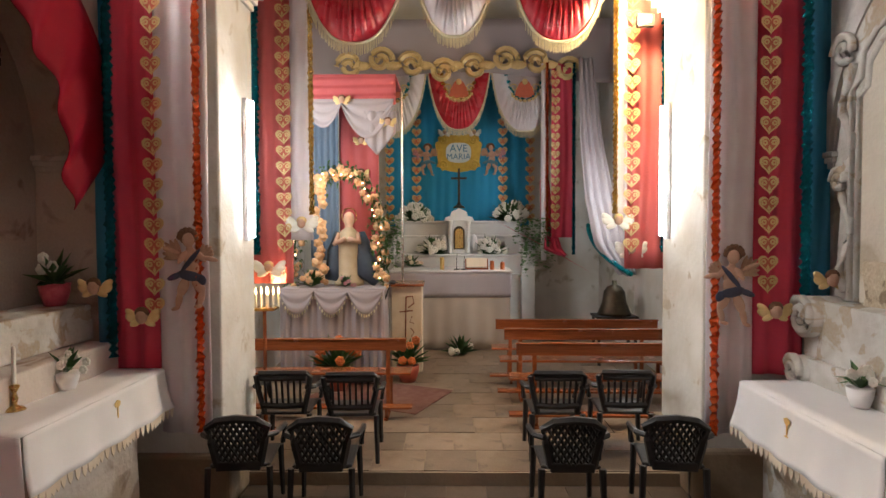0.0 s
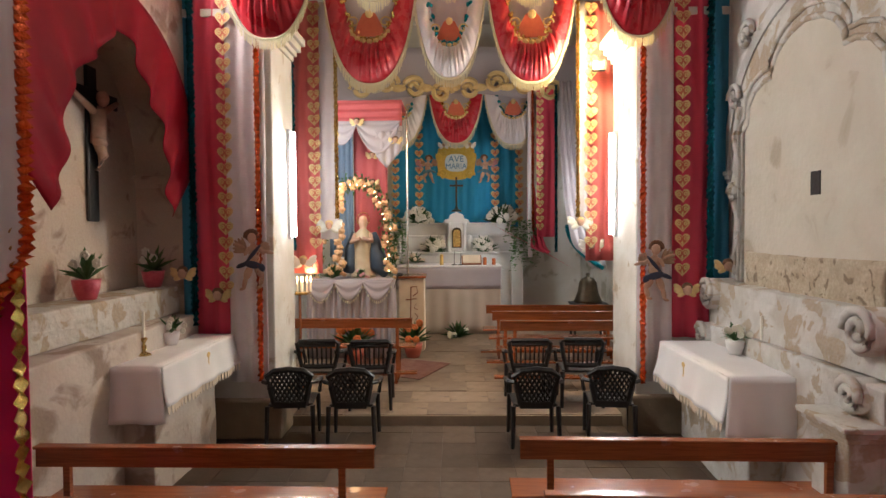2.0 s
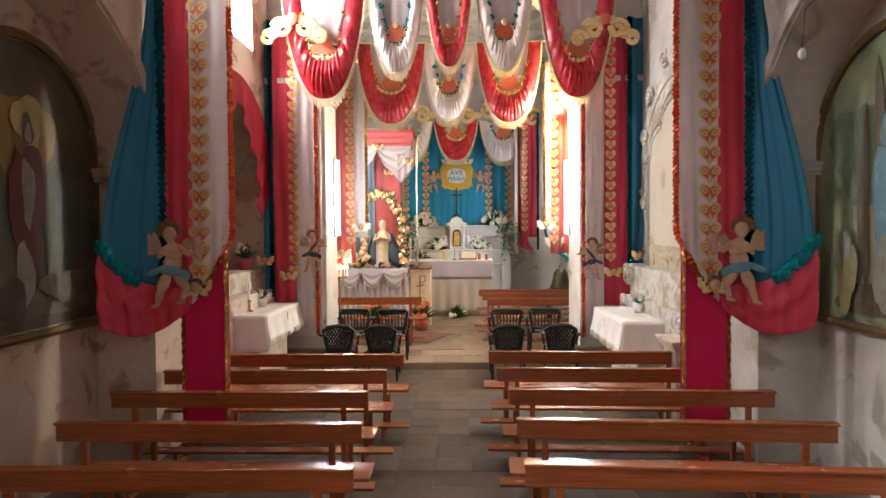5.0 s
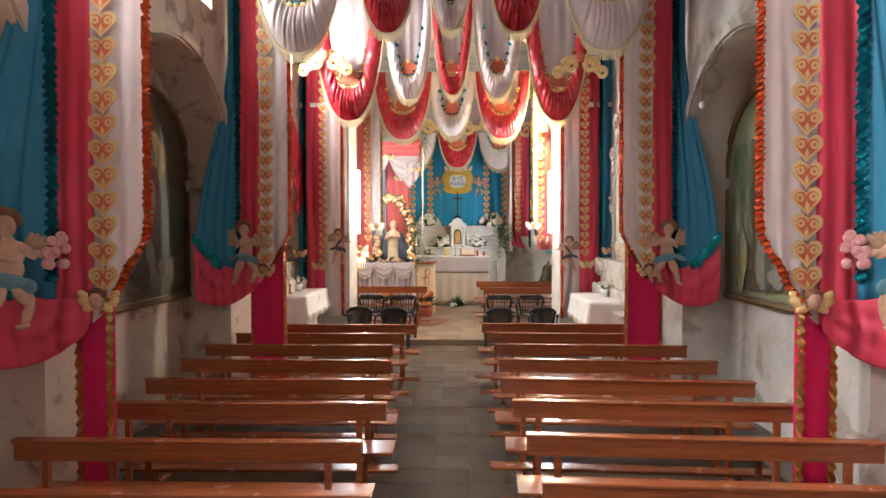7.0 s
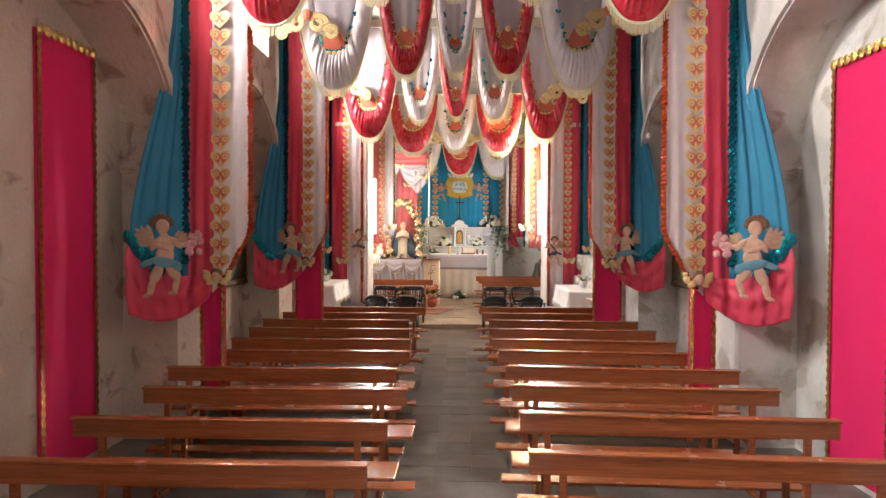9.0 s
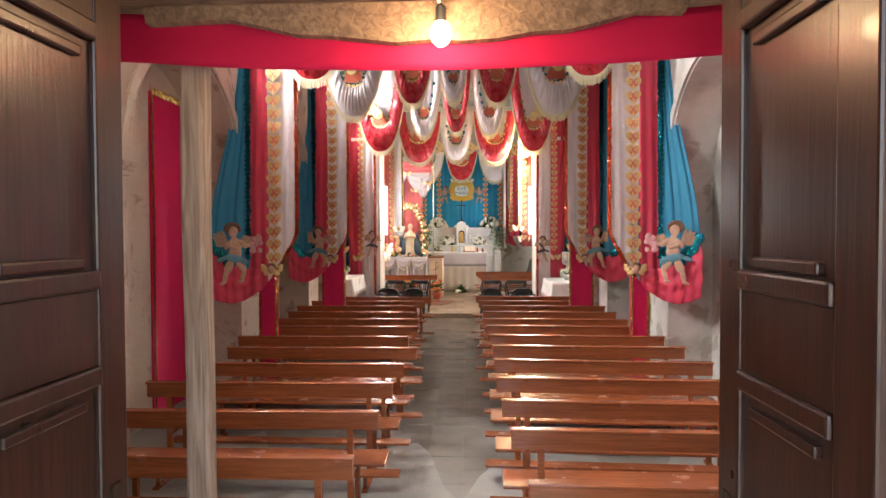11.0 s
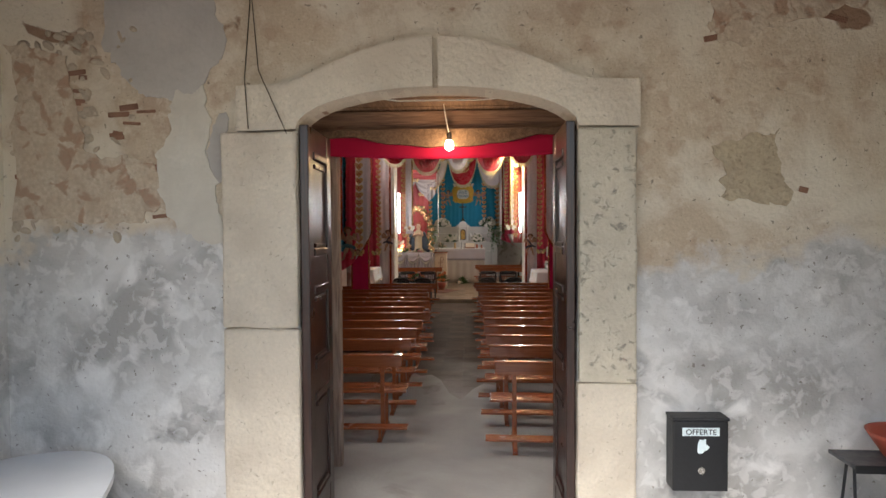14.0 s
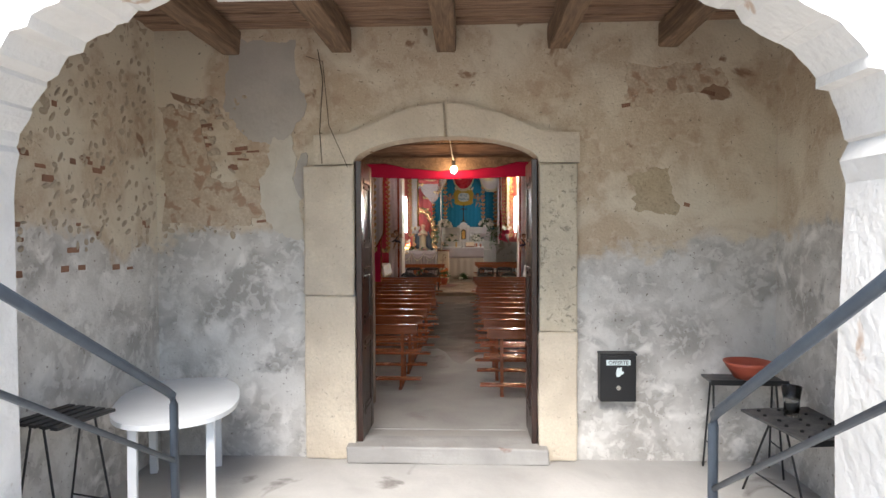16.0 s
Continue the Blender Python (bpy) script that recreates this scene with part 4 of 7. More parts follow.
def swag(x0, x1, Y, low, drop, material, motif, group, fold=13):
    red = material is M_RED
    w = x1 - x0
    g = thing("swag", ("red satin swag" if red else "white satin swag") + " with gold fringe and emblem, strung across the nave", "swag", group)

    c = (x0 + x1) / 2
    belly = min(0.62, w * 0.47)

    def rim(a, k):
        """The lower edge (k = 1) and the inner oval (k = 0)."""
        t = 2 * a - 1
        shape = max(0.0, 1 - abs(t) ** 2.5) ** 0.62
        q = 0.60 + 0.40 * k
        depth = drop - (1 - k) * belly
        return c + t * w / 2 * q, low + drop - depth * shape

    def band(a, b):
        ax, az = rim(a, 0)
        bx, bz = rim(a, 1)
        soft = math.sin(math.pi * min(1, b * 1.05)) * math.sin(math.pi * a) ** 0.5
        pleat = 0.5 * math.sin(a * fold * 2.6 * math.pi + 0.8 * math.sin(b * 4 + a * 9)) + 0.3 * math.sin(a * fold * 4.1 * math.pi + b * 2)
        return (ax + (bx - ax) * b, Y - 0.05 - 0.13 * soft - 0.04 * pleat * soft, az + (bz - az) * b)

    def field(a, b):
        x, z = rim(a, 0)
        return (x, Y - 0.05 + 0.006 * math.sin(a * 21), low + drop + (z - low - drop) * b)
    part("field", sheet(field, 24, 6, 0.004), M_PALECLOTH, g, "pale flat inner cloth", smooth=True)
    part("ruched_band", sheet(band, 96, 12, 0.004), material, g, smooth=True)
    rope, strands = bmesh.new(), bmesh.new()
    fn = lambda a, b: band(a, b)
    pts = [Vector(fn(k / 40, 1.0)) + Vector((0, -0.012, 0)) for k in range(41)]
    tube(rope, pts, 0.014, 6)
    part("gold_braid", rope, M_FRINGE, g)
    rs = random.Random(int(x0 * 100 + Y * 37))
    n = int(w * 90)
    for k in range(n):
        p = Vector(fn((k + 0.5) / n, 1.0)) + Vector((0, -0.014 + rs.uniform(-0.008, 0.008), 0))
        h = 0.105 + rs.uniform(-0.012, 0.012)
        q = 0.0052
        dx = rs.uniform(-0.008, 0.008)
        vs = [strands.verts.new(v) for v in ((p.x - q, p.y, p.z), (p.x + q, p.y, p.z), (p.x + q + dx, p.y - 0.005, p.z - h), (p.x - q + dx, p.y - 0.005, p.z - h))]
        strands.faces.new(vs)
    bmesh.ops.solidify(strands, geom=strands.faces[:], thickness=0.003)
    tagged(part("fringe", strands, M_FRINGE, g, "long gold bullion fringe"), kind="stuff")
    ez = low + belly + 0.05
    ey = Y - 0.10
    # emblem: a red bell-shaped relief with a gold rim and crown
    s = min(w, 1.05) * 0.24
    bm = prism(bmesh.new(), [(-s * 0.7, 0), (-s * 0.55, s * 0.5), (-s * 0.3, s * 0.95), (0, s * 1.15), (s * 0.3, s * 0.95), (s * 0.55, s * 0.5), (s * 0.7, 0), (s * 0.3, -s * 0.12), (-s * 0.3, -s * 0.12)], 0.02, Matrix.Translation((c, ey, ez)))
    part("emblem", bm, M_HEARTRED, g, "red bell-shaped painted emblem")
    bm = bmesh.new()
    ball(bm, (c, ey - 0.012, ez + s * 0.95), s * 0.2, 8, 6, (1, 0.4, 1.1))
    spiral(bm, (c - s * 0.75, ey, ez + s * 0.55), s * 0.3, 1.2, -1, 0.01)
    spiral(bm, (c + s * 0.75, ey, ez + s * 0.55), s * 0.3, 1.2, 1, 0.01)
    for k in range(9):
        a = math.pi * (1.08 + 0.84 * k / 8)
        ball(bm, (c + s * 0.95 * math.cos(a), ey, ez + s * 0.25 + s * 0.6 * math.sin(a)), s * 0.16, 6, 4, (1, 0.5, 0.8))
    tagged(part("gilt_rim", bm, M_GOLD, g, "gilded crown and scrolls round the emblem"), kind="stuff")
    bm = bmesh.new()
    for k in range(17):
        a = 0.06 + 0.88 * k / 16
        px, pz = rim(a, 0.04)
        for j in range(5):
            ball(bm, (px + rs.uniform(-0.03, 0.03), Y - 0.085 + rs.uniform(-0.012, 0.012), pz + rs.uniform(-0.03, 0.03)), 0.022, 5, 4, (1, 0.6, 1))
    tagged(part("garland", bm, motif, g, "small foil-flower garland"), kind="stuff")
    if w > 1.05 and Y < 6:
        bm = bmesh.new()
        sx = -1 if c < 0 else 1
        ox, oz = c + sx * w * 0.3, low + belly + 0.36
        for q in (-1, 1):
            spiral(bm, (ox + q * 0.17, Y - 0.2, oz), 0.14, 1.4, q, 0.046)
            spiral(bm, (ox + q * 0.36, Y - 0.2, oz - 0.13), 0.11, 1.4, -q, 0.04)
            ball(bm, (ox + q * 0.09, Y - 0.2, oz + 0.14), 0.05, 6, 5, (1.4, 0.4, 0.8))
        bmesh.ops.scale(bm, vec=(1, 0.3, 1), verts=bm.verts, space=Matrix.Translation((0, 0.2 - Y, 0)))
        part("scroll_crest", bm, M_GOLD, g, "gilded card scroll crest")
        bm = bmesh.new()
        ball(bm, (ox, Y - 0.225, oz + 0.13), 0.075, 8, 6, (1, 0.3, 1.1))
        part("crest_boss", bm, M_HEARTRED, g, "red crest boss")
    return g


def swag_row(Y, items, group, drop, reach=2.76):
    top = max(i[2] for i in items) + drop + 0.1
    pts = [(-reach + 2 * reach * k / 8, Y - 0.045, top - 0.04 * math.sin(math.pi * k / 8)) for k in range(9)]
    tagged(part("swag_rope", tube(bmesh.new(), pts, 0.012, 6), M_FRINGE), "taut cord strung wall to wall that carries the swags", "rope", group)
    for k, (x0, x1, low, red) in enumerate(items):
        swag(x0, x1, Y + 0.02 * (k % 2), low, top - low - 0.03, M_RED if red else M_WHITE, M_GILT if red else M_TEAL, group)


swag_row(-1.34, [(-2.32, -1.14, 4.01, 1), (-1.16, -0.33, 4.28, 0), (-0.35, 0.33, 4.30, 1), (0.31, 1.14, 4.28, 0), (1.11, 2.29, 4.01, 1)], "first swag row", 1.75)
swag_row(2.03, [(-2.47, -1.21, 4.19, 0), (-1.23, -0.33, 4.42, 1), (-0.37, 0.29, 4.45, 0), (0.29, 1.18, 4.42, 1), (1.13, 2.43, 4.19, 0)], "second swag row", 1.75)
swag_row(5.4, [(-2.49, -1.19, 4.02, 1), (-1.25, -0.37, 4.38, 0), (-0.43, 0.31, 4.45, 1), (0.28, 1.16, 4.4, 0), (1.16, 2.33, 4.0, 1)], "third swag row", 1.75)
swag_row(6.85, [(-1.62, -0.47, 3.92, 1), (-0.53, 0.36, 3.98, 0), (0.36, 1.44, 3.92, 1)], "chancel arch swags", 1.2)
swag_row(11.8, [(-1.75, -0.55, 3.86, 0), (-0.57, 0.57, 3.9, 1), (0.55, 1.75, 3.86, 0)], "altar swags", 1.25)

# ---- entrance: door frame, leaves, loft, lamp ----
inside = standing()


def rough_block(x0, x1, y0, y1, z0, z1, seed, amp=0.012):
    bm = bmesh.new()
    box(bm, x0, x1, y0, y1, z0, z1, 0.015)
    bmesh.ops.subdivide_edges(bm, edges=bm.edges[:], cuts=3, use_grid_fill=True)
    for v in bm.verts:
        n = noise.noise_vector(v.co * 5 + Vector((seed, 0, 0)))
        v.co += n * amp
    return bm


frame_door = thing("door_frame", "pale limestone door surround with worn, pitted blocks", "door frame", at=(0, 0, 0))
for s, seams in ((-1, (-0.1, 1.33, 2.46)), (1, (-0.1, 1.02, 2.46))):
    for k, (a, b) in enumerate(zip(seams, seams[1:])):
        wide = 1.235 if s < 0 else 1.12
        lo, hi = sorted((s * (0.79 + 0.012 * (k % 2)), s * wide))
        part("stone_block", rough_block(lo, hi, -8.16, -7.92, a + 0.003, b - 0.003, k + s), M_STONE if s < 0 or k == 0 else M_STONEPIT, frame_door)
for s in (-1, 1):
    n = 8
    inner = [(s * 0.015, DC - 0.002)] + [(s * 0.8 * math.sin(math.pi / 2 * i / n), DS + (DC - DS) * math.cos(math.pi / 2 * i / n)) for i in range(1, n + 1)]
    outer = [(s * 1.14, 2.462), (s * 1.14, 2.72), (s * 0.85, 2.73)] + [(s * (0.8 - 0.785 * i / 5), 2.74 + 0.24 * math.sin(math.pi / 2 * i / 5)) for i in range(0, 6)]
    bm = prism(bmesh.new(), inner + outer, 0.24, Matrix.Translation((0, -8.15, 0)))
    part("arch_stone", bm, M_STONE, frame_door)
setting(part("doorstep", rough_block(-0.86, 0.87, -8.26, -7.95, -0.1, 0.045, 9, 0.016), M_DOORSTEP), "worn cement doorstep with chipped edge", "step")


def leaf(s):
    d = setting(thing("door_1" if s < 0 else "door_2", "", ""), "dark varnished panelled door leaf standing open", "door")
    x0, x1 = sorted((s * 0.735, s * 0.785))
    y0, y1 = -8.12, -7.55
    xi = s * 0.735
    part("stile", boxed(x0, x1, y0, y0 + 0.11, 0.03, 2.5, 0.006), M_DOORWOOD, d)
    part("stile", boxed(x0, x1, y1 - 0.11, y1, 0.03, 2.5, 0.006), M_DOORWOOD, d)
    for z0, z1 in ((0.03, 0.25), (0.92, 1.06), (1.56, 1.74), (2.36, 2.5)):
        part("rail", boxed(x0 + 0.003, x1 - 0.003, y0 + 0.11, y1 - 0.11, z0, z1, 0.004), M_DOORWOOD, d)
    for z0, z1 in ((0.25, 0.92), (1.06, 1.56), (1.74, 2.36)):
        p = part("panel", boxed(x0 + 0.015, x1 - 0.015, y0 + 0.11, y1 - 0.11, z0, z1), M_DOORWOOD, d)
        for a, b in ((z0, z0 + 0.045), (z1 - 0.045, z1)):
            lo, hi = sorted((xi - s * 0.008, xi + s * 0.018))
            part("moulding", boxed(lo, hi, y0 + 0.11, y1 - 0.11, a, b, 0.007), M_DOORWOOD, p)
            lo, hi = sorted((xi - s * 0.001, xi + s * 0.018))
            q = 0.05 if a == z0 else -0.05
            part("moulding", boxed(lo, hi, y0 + 0.16, y1 - 0.16, a + q, b + q - 0.02, 0.005), M_DOORWOOD, p)
    part("lock_plate", boxed(*sorted((xi, xi - s * 0.006)), y1 - 0.08, y1 - 0.04, 1.1, 1.26), M_BRONZE, d)
    return d


leaf(-1)
leaf(1)
loft = setting(thing("loft_beam", "", ""), "old wooden loft beam with boarded ceiling over the entrance", "beam")
part("beam", rough_block(-2.74, 2.74, -6.9, -6.74, 2.64, 2.81, 3, 0.012), M_OLDWOOD, loft)
bm = prism(bmesh.new(), [(-1.0, 2.66), (-0.99, 2.60)] + [(-0.7 + 1.4 * k / 12, 2.61 - 0.085 * math.sin(math.pi * k / 12) ** 0.8 + 0.006 * math.sin(k * 2.3)) for k in range(13)] + [(0.86, 2.61), (0.88, 2.66)], 0.045, Matrix.Translation((0, -6.955, 0)))
part("bowed_board", bm, M_BEAM, loft, "bowed bark-edged board")
for k in range(8):
    y = -7.88 + 0.15 * k
    part("plank", boxed(-2.74, 2.74, y + 0.004, y + 0.148, 2.82 + 0.006 * (k % 2), 2.855, 0.004), M_BEAM, loft)
tagged(part("wooden_post", rough_block(-0.92, -0.83, -6.86, -6.77, 0.0, 2.64, 8, 0.012), M_POST), "rough weathered wooden post propping the loft beam", "post")


def valance(a, b):
    x = -2.2 + 4.4 * a
    lowz = 2.44 + 0.03 * min(abs(x) / 0.9, 1.2) ** 2
    return (x, -6.906 + 0.003 * math.sin(a * 40), lowz + 0.17 - 0.17 * b)


tagged(part("valance", sheet(valance, 60, 6), M_VALANCE, smooth=True), "plain crimson cloth strip stretched under the loft beam", "valance")
bulb = thing("hanging_bulb", "bare glowing bulb on a cord at the entrance", "lamp")
part("cord", tube(bmesh.new(), [(0.0, -7.05, 2.83), (0.02, -7.04, 2.7), (0.04, -7.03, 2.6)], 0.005, 5), M_PETAL, bulb)
part("socket", lathe(bmesh.new(), [(0.012, 0.0), (0.018, 0.0), (0.018, 0.05), (0.01, 0.06)], 10, Matrix.Translation((0.04, -7.03, 2.56))), M_BLACK, bulb)
bb = part("bulb", ball(bmesh.new(), (0.04, -7.03, 2.525), 0.035, 12, 8, (1, 1, 1.25)), M_BULB, bulb, smooth=True)
bb.visible_shadow = False
tagged(part("cable", tube(bmesh.new(), [(-0.75, -7.6, 2.81), (-0.3, -7.4, 2.78), (0.3, -7.35, 2.79), (0.75, -7.5, 2.81)], 0.006, 5), M_PETAL), "pale electric cable slung under the loft boards", "cable")


set_entrance(inside)


# ---- black plastic chairs ----
def chair(lattice):
    c = thing("plastic_chair", "black plastic garden armchair with " + ("lattice" if lattice else "slatted") + " back", "chair", "lattice-back chairs" if lattice else "slat-back chairs")
    part("seat", boxed(-0.22, 0.22, 0.03, 0.47, 0.40, 0.43, 0.014), M_CHAIR, c)
    for x in (-0.22, 0.22):
        for y, lean in ((0.0, 0.03), (0.46, -0.02)):
            bm = bmesh.new()
            tube(bm, [(x * 1.05, y - lean, 0.0), (x, y, 0.42)], 0.024, 6, [0.8, 1.1])
            part("leg", bm, M_CHAIR, c)
        pts = [(x * 0.92, -0.03, 0.66), (x * 1.2, 0.04, 0.655), (x * 1.24, 0.25, 0.63), (x * 1.2, 0.42, 0.60), (x * 1.08, 0.46, 0.44)]
        part("armrest", tube(bmesh.new(), pts, 0.022, 6), M_CHAIR, c)

    def spot(u, z):
        lean = -0.015 - 0.16 * (z - 0.42)
        return Vector((u, lean + 0.05 * (u / 0.24) ** 2, z))
    if lattice:
        frame = [spot(-0.15, 0.43), spot(-0.19, 0.62), spot(-0.215, 0.72), spot(-0.14, 0.78), spot(0, 0.80), spot(0.14, 0.78), spot(0.215, 0.72), spot(0.19, 0.62), spot(0.15, 0.43)]
        part("back_frame", tube(bmesh.new(), frame, 0.032, 6), M_CHAIR, c)
        bm = bmesh.new()
        for k in range(-7, 12):
            for sg in (-1, 1):
                pts = []
                for j in range(9):
                    z = 0.45 + 0.32 * j / 8
                    u = -0.2 + 0.045 * k + (z - 0.45) * 0.62 * sg + (0.1 if sg < 0 else -0.1)
                    lim = 0.15 + 0.055 * min(1, (z - 0.43) / 0.25)
                    if abs(u) < lim - 0.01:
                        pts.append(spot(u, z))
                if len(pts) > 1:
                    tube(bm, pts, 0.0125, 4)
        tagged(part("lattice", bm, M_CHAIR, c), kind="stuff")
        part("back_foot", boxed(-0.16, 0.16, -0.03, 0.02, 0.40, 0.47, 0.01), M_CHAIR, c)
    else:
        frame = [spot(-0.17, 0.43), spot(-0.215, 0.62), spot(-0.235, 0.76), spot(-0.2, 0.79), spot(0, 0.80), spot(0.2, 0.79), spot(0.235, 0.76), spot(0.215, 0.62), spot(0.17, 0.43)]
        part("back_frame", tube(bmesh.new(), frame, 0.026, 6), M_CHAIR, c)
        part("top_rail", tube(bmesh.new(), [spot(-0.2, 0.745), spot(0, 0.75), spot(0.2, 0.745)], 0.026, 6), M_CHAIR, c)
        part("low_rail", tube(bmesh.new(), [spot(-0.18, 0.50), spot(0, 0.50), spot(0.18, 0.50)], 0.03, 6), M_CHAIR, c)
        for k in range(7):
            u = -0.15 + 0.05 * k
            part("slat", tube(bmesh.new(), [spot(u, 0.5), spot(u, 0.62), spot(u * 1.05, 0.75)], 0.013, 4), M_CHAIR, c)
    return c


lc = chair(True)
lc.matrix_basis = pose(0.75, 5.32, 0, 0, 0, 0)
for x, y, r in ((1.5, 5.36, -8), (-1.07, 5.32, 2), (-1.68, 5.34, 6)):
    copy_thing(lc, pose(x, y, 0, 0, 0, r))
sc = chair(False)
sc.matrix_basis = pose(0.8, 6.25, 0.115, 0, 0, 0)
for x, y, r in ((1.4, 6.28, -3), (-1.0, 6.2, 3), (-1.6, 6.25, 2)):
    copy_thing(sc, pose(x, y, 0.115, 0, 0, r))


# ---- plants and flowers ----
def leaf_blade(bm, base, tip, width, sag=0.03):
    base, tip = Vector(base), Vector(tip)
    side = (tip - base).cross(Vector((0, 0, 1)))
    side = side.normalized() * width if side.length > 1e-4 else Vector((width, 0, 0))
    mid = (base + tip) / 2 + Vector((0, 0, sag))
    a, b, c, d = (bm.verts.new(p) for p in (base, mid + side, tip, mid - side))
    bm.faces.new((a, b, c, d))


def bouquet(name, label, x, y, z, r, seed, petal=None, greens=26, blooms=14, pot=None, lift=0.0, leafmat=None):
    rs = random.Random(seed)
    t = thing(name, label, "flowers", at=(x, y, z))
    base = 0.0
    if pot:
        part("pot", lathe(bmesh.new(), [(r * 0.32, 0.0), (r * 0.45, r * 0.4), (r * 0.5, r * 0.75), (r * 0.42, r * 0.74)], 14), pot, t, smooth=True)
        base = r * 0.7
    bm = bmesh.new()
    for k in range(greens):
        a, e = rs.uniform(0, 6.28), rs.uniform(0.05, 1.3)
        q = r * rs.uniform(0.8, 1.35)
        leaf_blade(bm, (0, 0, base + lift * 0.3), (q * math.cos(a) * math.cos(e), q * math.sin(a) * math.cos(e), base + lift + q * math.sin(e)), r * 0.15)
    bmesh.ops.solidify(bm, geom=bm.faces[:], thickness=0.002)
    tagged(part("foliage", bm, leafmat or M_LEAF, t), kind="stuff")
    if petal:
        for k in range(blooms):
            bm = bmesh.new()
            a, e = rs.uniform(0, 6.28), rs.uniform(0.15, 1.4)
            q = r * rs.uniform(0.65, 1.0)
            c = Vector((q * math.cos(a) * math.cos(e), q * math.sin(a) * math.cos(e), base + lift + q * math.sin(e)))
            for j in range(6):
                g = j * 1.047 + a
                ball(bm, c + Vector((math.cos(g), -0.2, math.sin(g))) * r * 0.11, r * 0.1, 5, 4, (1, 0.6, 1))
            ball(bm, c + Vector((0, -r * 0.05, 0)), r * 0.07, 5, 4)
            part("bloom", bm, petal, t)
    return t


# ---- west side altar, crucifix and valance ----
M_STEPWALL = surf("altar_base_plaster", (0.50, 0.42, 0.36), 0.9, (0.62, 0.56, 0.5), 2.5, 0.8, 0.06, 50, 0.4, 18, third=(0.30, 0.22, 0.17), third_scale=2.4, third_edge=(0.55, 0.62))
alt = thing("side_altar", "low whitewashed masonry side altar with crumbling base", "altar", at=(0, 0, 0))
part("base", rough_block(-3.29, -2.42, 4.1, 5.35, 0.0, 1.02, 2, 0.02), M_STEPWALL, alt)
part("lower_tier", rough_block(-3.29, -2.66, 2.97, 5.55, 0.0, 1.32, 4, 0.015), M_STEPWALL, alt)
part("upper_tier", rough_block(-3.292, -2.86, 2.97, 5.55, 1.325, 1.6, 6, 0.015), M_STUCCO, alt)
part("table_slab", boxed(-2.96, -2.31, 4.0, 5.42, 1.02, 1.11, 0.01), M_STUCCO, alt)


def tablecloth(s, xw, xf, y0, y1, z, drop_f, drop_e, label):
    """Linen over a slab: top, front fall and end fall with soft folds and a lace hem."""
    t = thing("altar_cloth", label, "tablecloth")

    def top(a, b):
        return (s * (xw + (xf - xw) * a), y0 + (y1 - y0) * b, z + 0.004 + 0.003 * math.sin(b * 20))
    part("cloth_top", sheet(top, 6, 20), M_LINEN, t, smooth=True)

    def front(a, b):
        y = y0 + (y1 - y0) * a
        return (s * (xf - 0.006 - 0.05 * b * b - 0.012 * b * math.sin(a * 26) ), y - 0.03 * b * (1 - 2 * a), z + 0.004 - drop_f * b)
    part("front_fall", sheet(front, 50, 10), M_LINEN, t, smooth=True)

    def end(a, b):
        x = xw + (xf - xw) * a
        return (s * (x - 0.05 * b * a), y0 - 0.008 - 0.05 * b - 0.015 * b * math.sin(a * 17), z + 0.004 - drop_e * b)
    part("end_fall", sheet(end, 26, 10), M_LINEN, t, smooth=True)
    bm = bmesh.new()
    n = int((y1 - y0) / 0.05)
    for k in range(n):
        a = (k + 0.5) / n
        p = Vector(front(a, 1.0))
        prism(bm, [(-0.026, 0.0), (0.026, 0.0), (0.018, -0.045), (0, -0.07), (-0.018, -0.045)], 0.004, Matrix.Translation(p) @ Matrix.Rotation(radians(90), 4, "Z"))
    tagged(part("lace_hem", bm, M_PARCH, t, "scalloped lace hem"), kind="stuff")
    bm = prism(bmesh.new(), arc(0, 0.06, 0.035, 180, 360, 8) + [(0.0, 0.075)], 0.003, Matrix.Translation(Vector(front(0.55, 0.4)) + Vector((-s * 0.012, 0, 0))) @ Matrix.Rotation(radians(90), 4, "Z"))
    box(bm, -0.006, 0.006, -0.002, 0.002, -0.04, 0.03, m=Matrix.Translation(Vector(front(0.55, 0.4)) + Vector((-s * 0.012, 0, 0))) @ Matrix.Rotation(radians(90), 4, "Z"))
    ball(bm, Vector(front(0.55, 0.4)) + Vector((-s * 0.012, 0, -0.05)), 0.035, 8, 4, (0.1, 1, 0.3))
    part("embroidered_chalice", bm, M_CANDLE, t, "gold embroidered chalice")
    return t


tablecloth(-1, 2.94, 2.28, 3.95, 5.45, 1.115, 0.3, 0.42, "white linen cloth with lace hem on the west side altar")
for y, k in ((5.38, 1), (4.28, 2)):
    bouquet("potted_plant", "white-flowering plant in a red wrapped pot on the tier", -3.04, y, 1.605, 0.22, k, M_PETAL, 16, 3, M_FOILRED)
bouquet("flower_vase", "white flowers in a pale pot on the side altar", -2.62, 4.85, 1.125, 0.15, 5, M_PETAL, 14, 9, M_LINEN)
cs = thing("candlestick", "small brass candlestick on the side altar cloth", "candlestick", at=(-2.64, 4.4, 1.122))
part("stem", lathe(bmesh.new(), [(0.06, 0), (0.05, 0.012), (0.012, 0.03), (0.02, 0.07), (0.01, 0.1), (0.03, 0.14), (0.012, 0.15)], 12), M_BRASS, cs, smooth=True)
part("candle", lathe(bmesh.new(), [(0.012, 0.15), (0.012, 0.36), (0.004, 0.37)], 8), M_PETAL, cs)


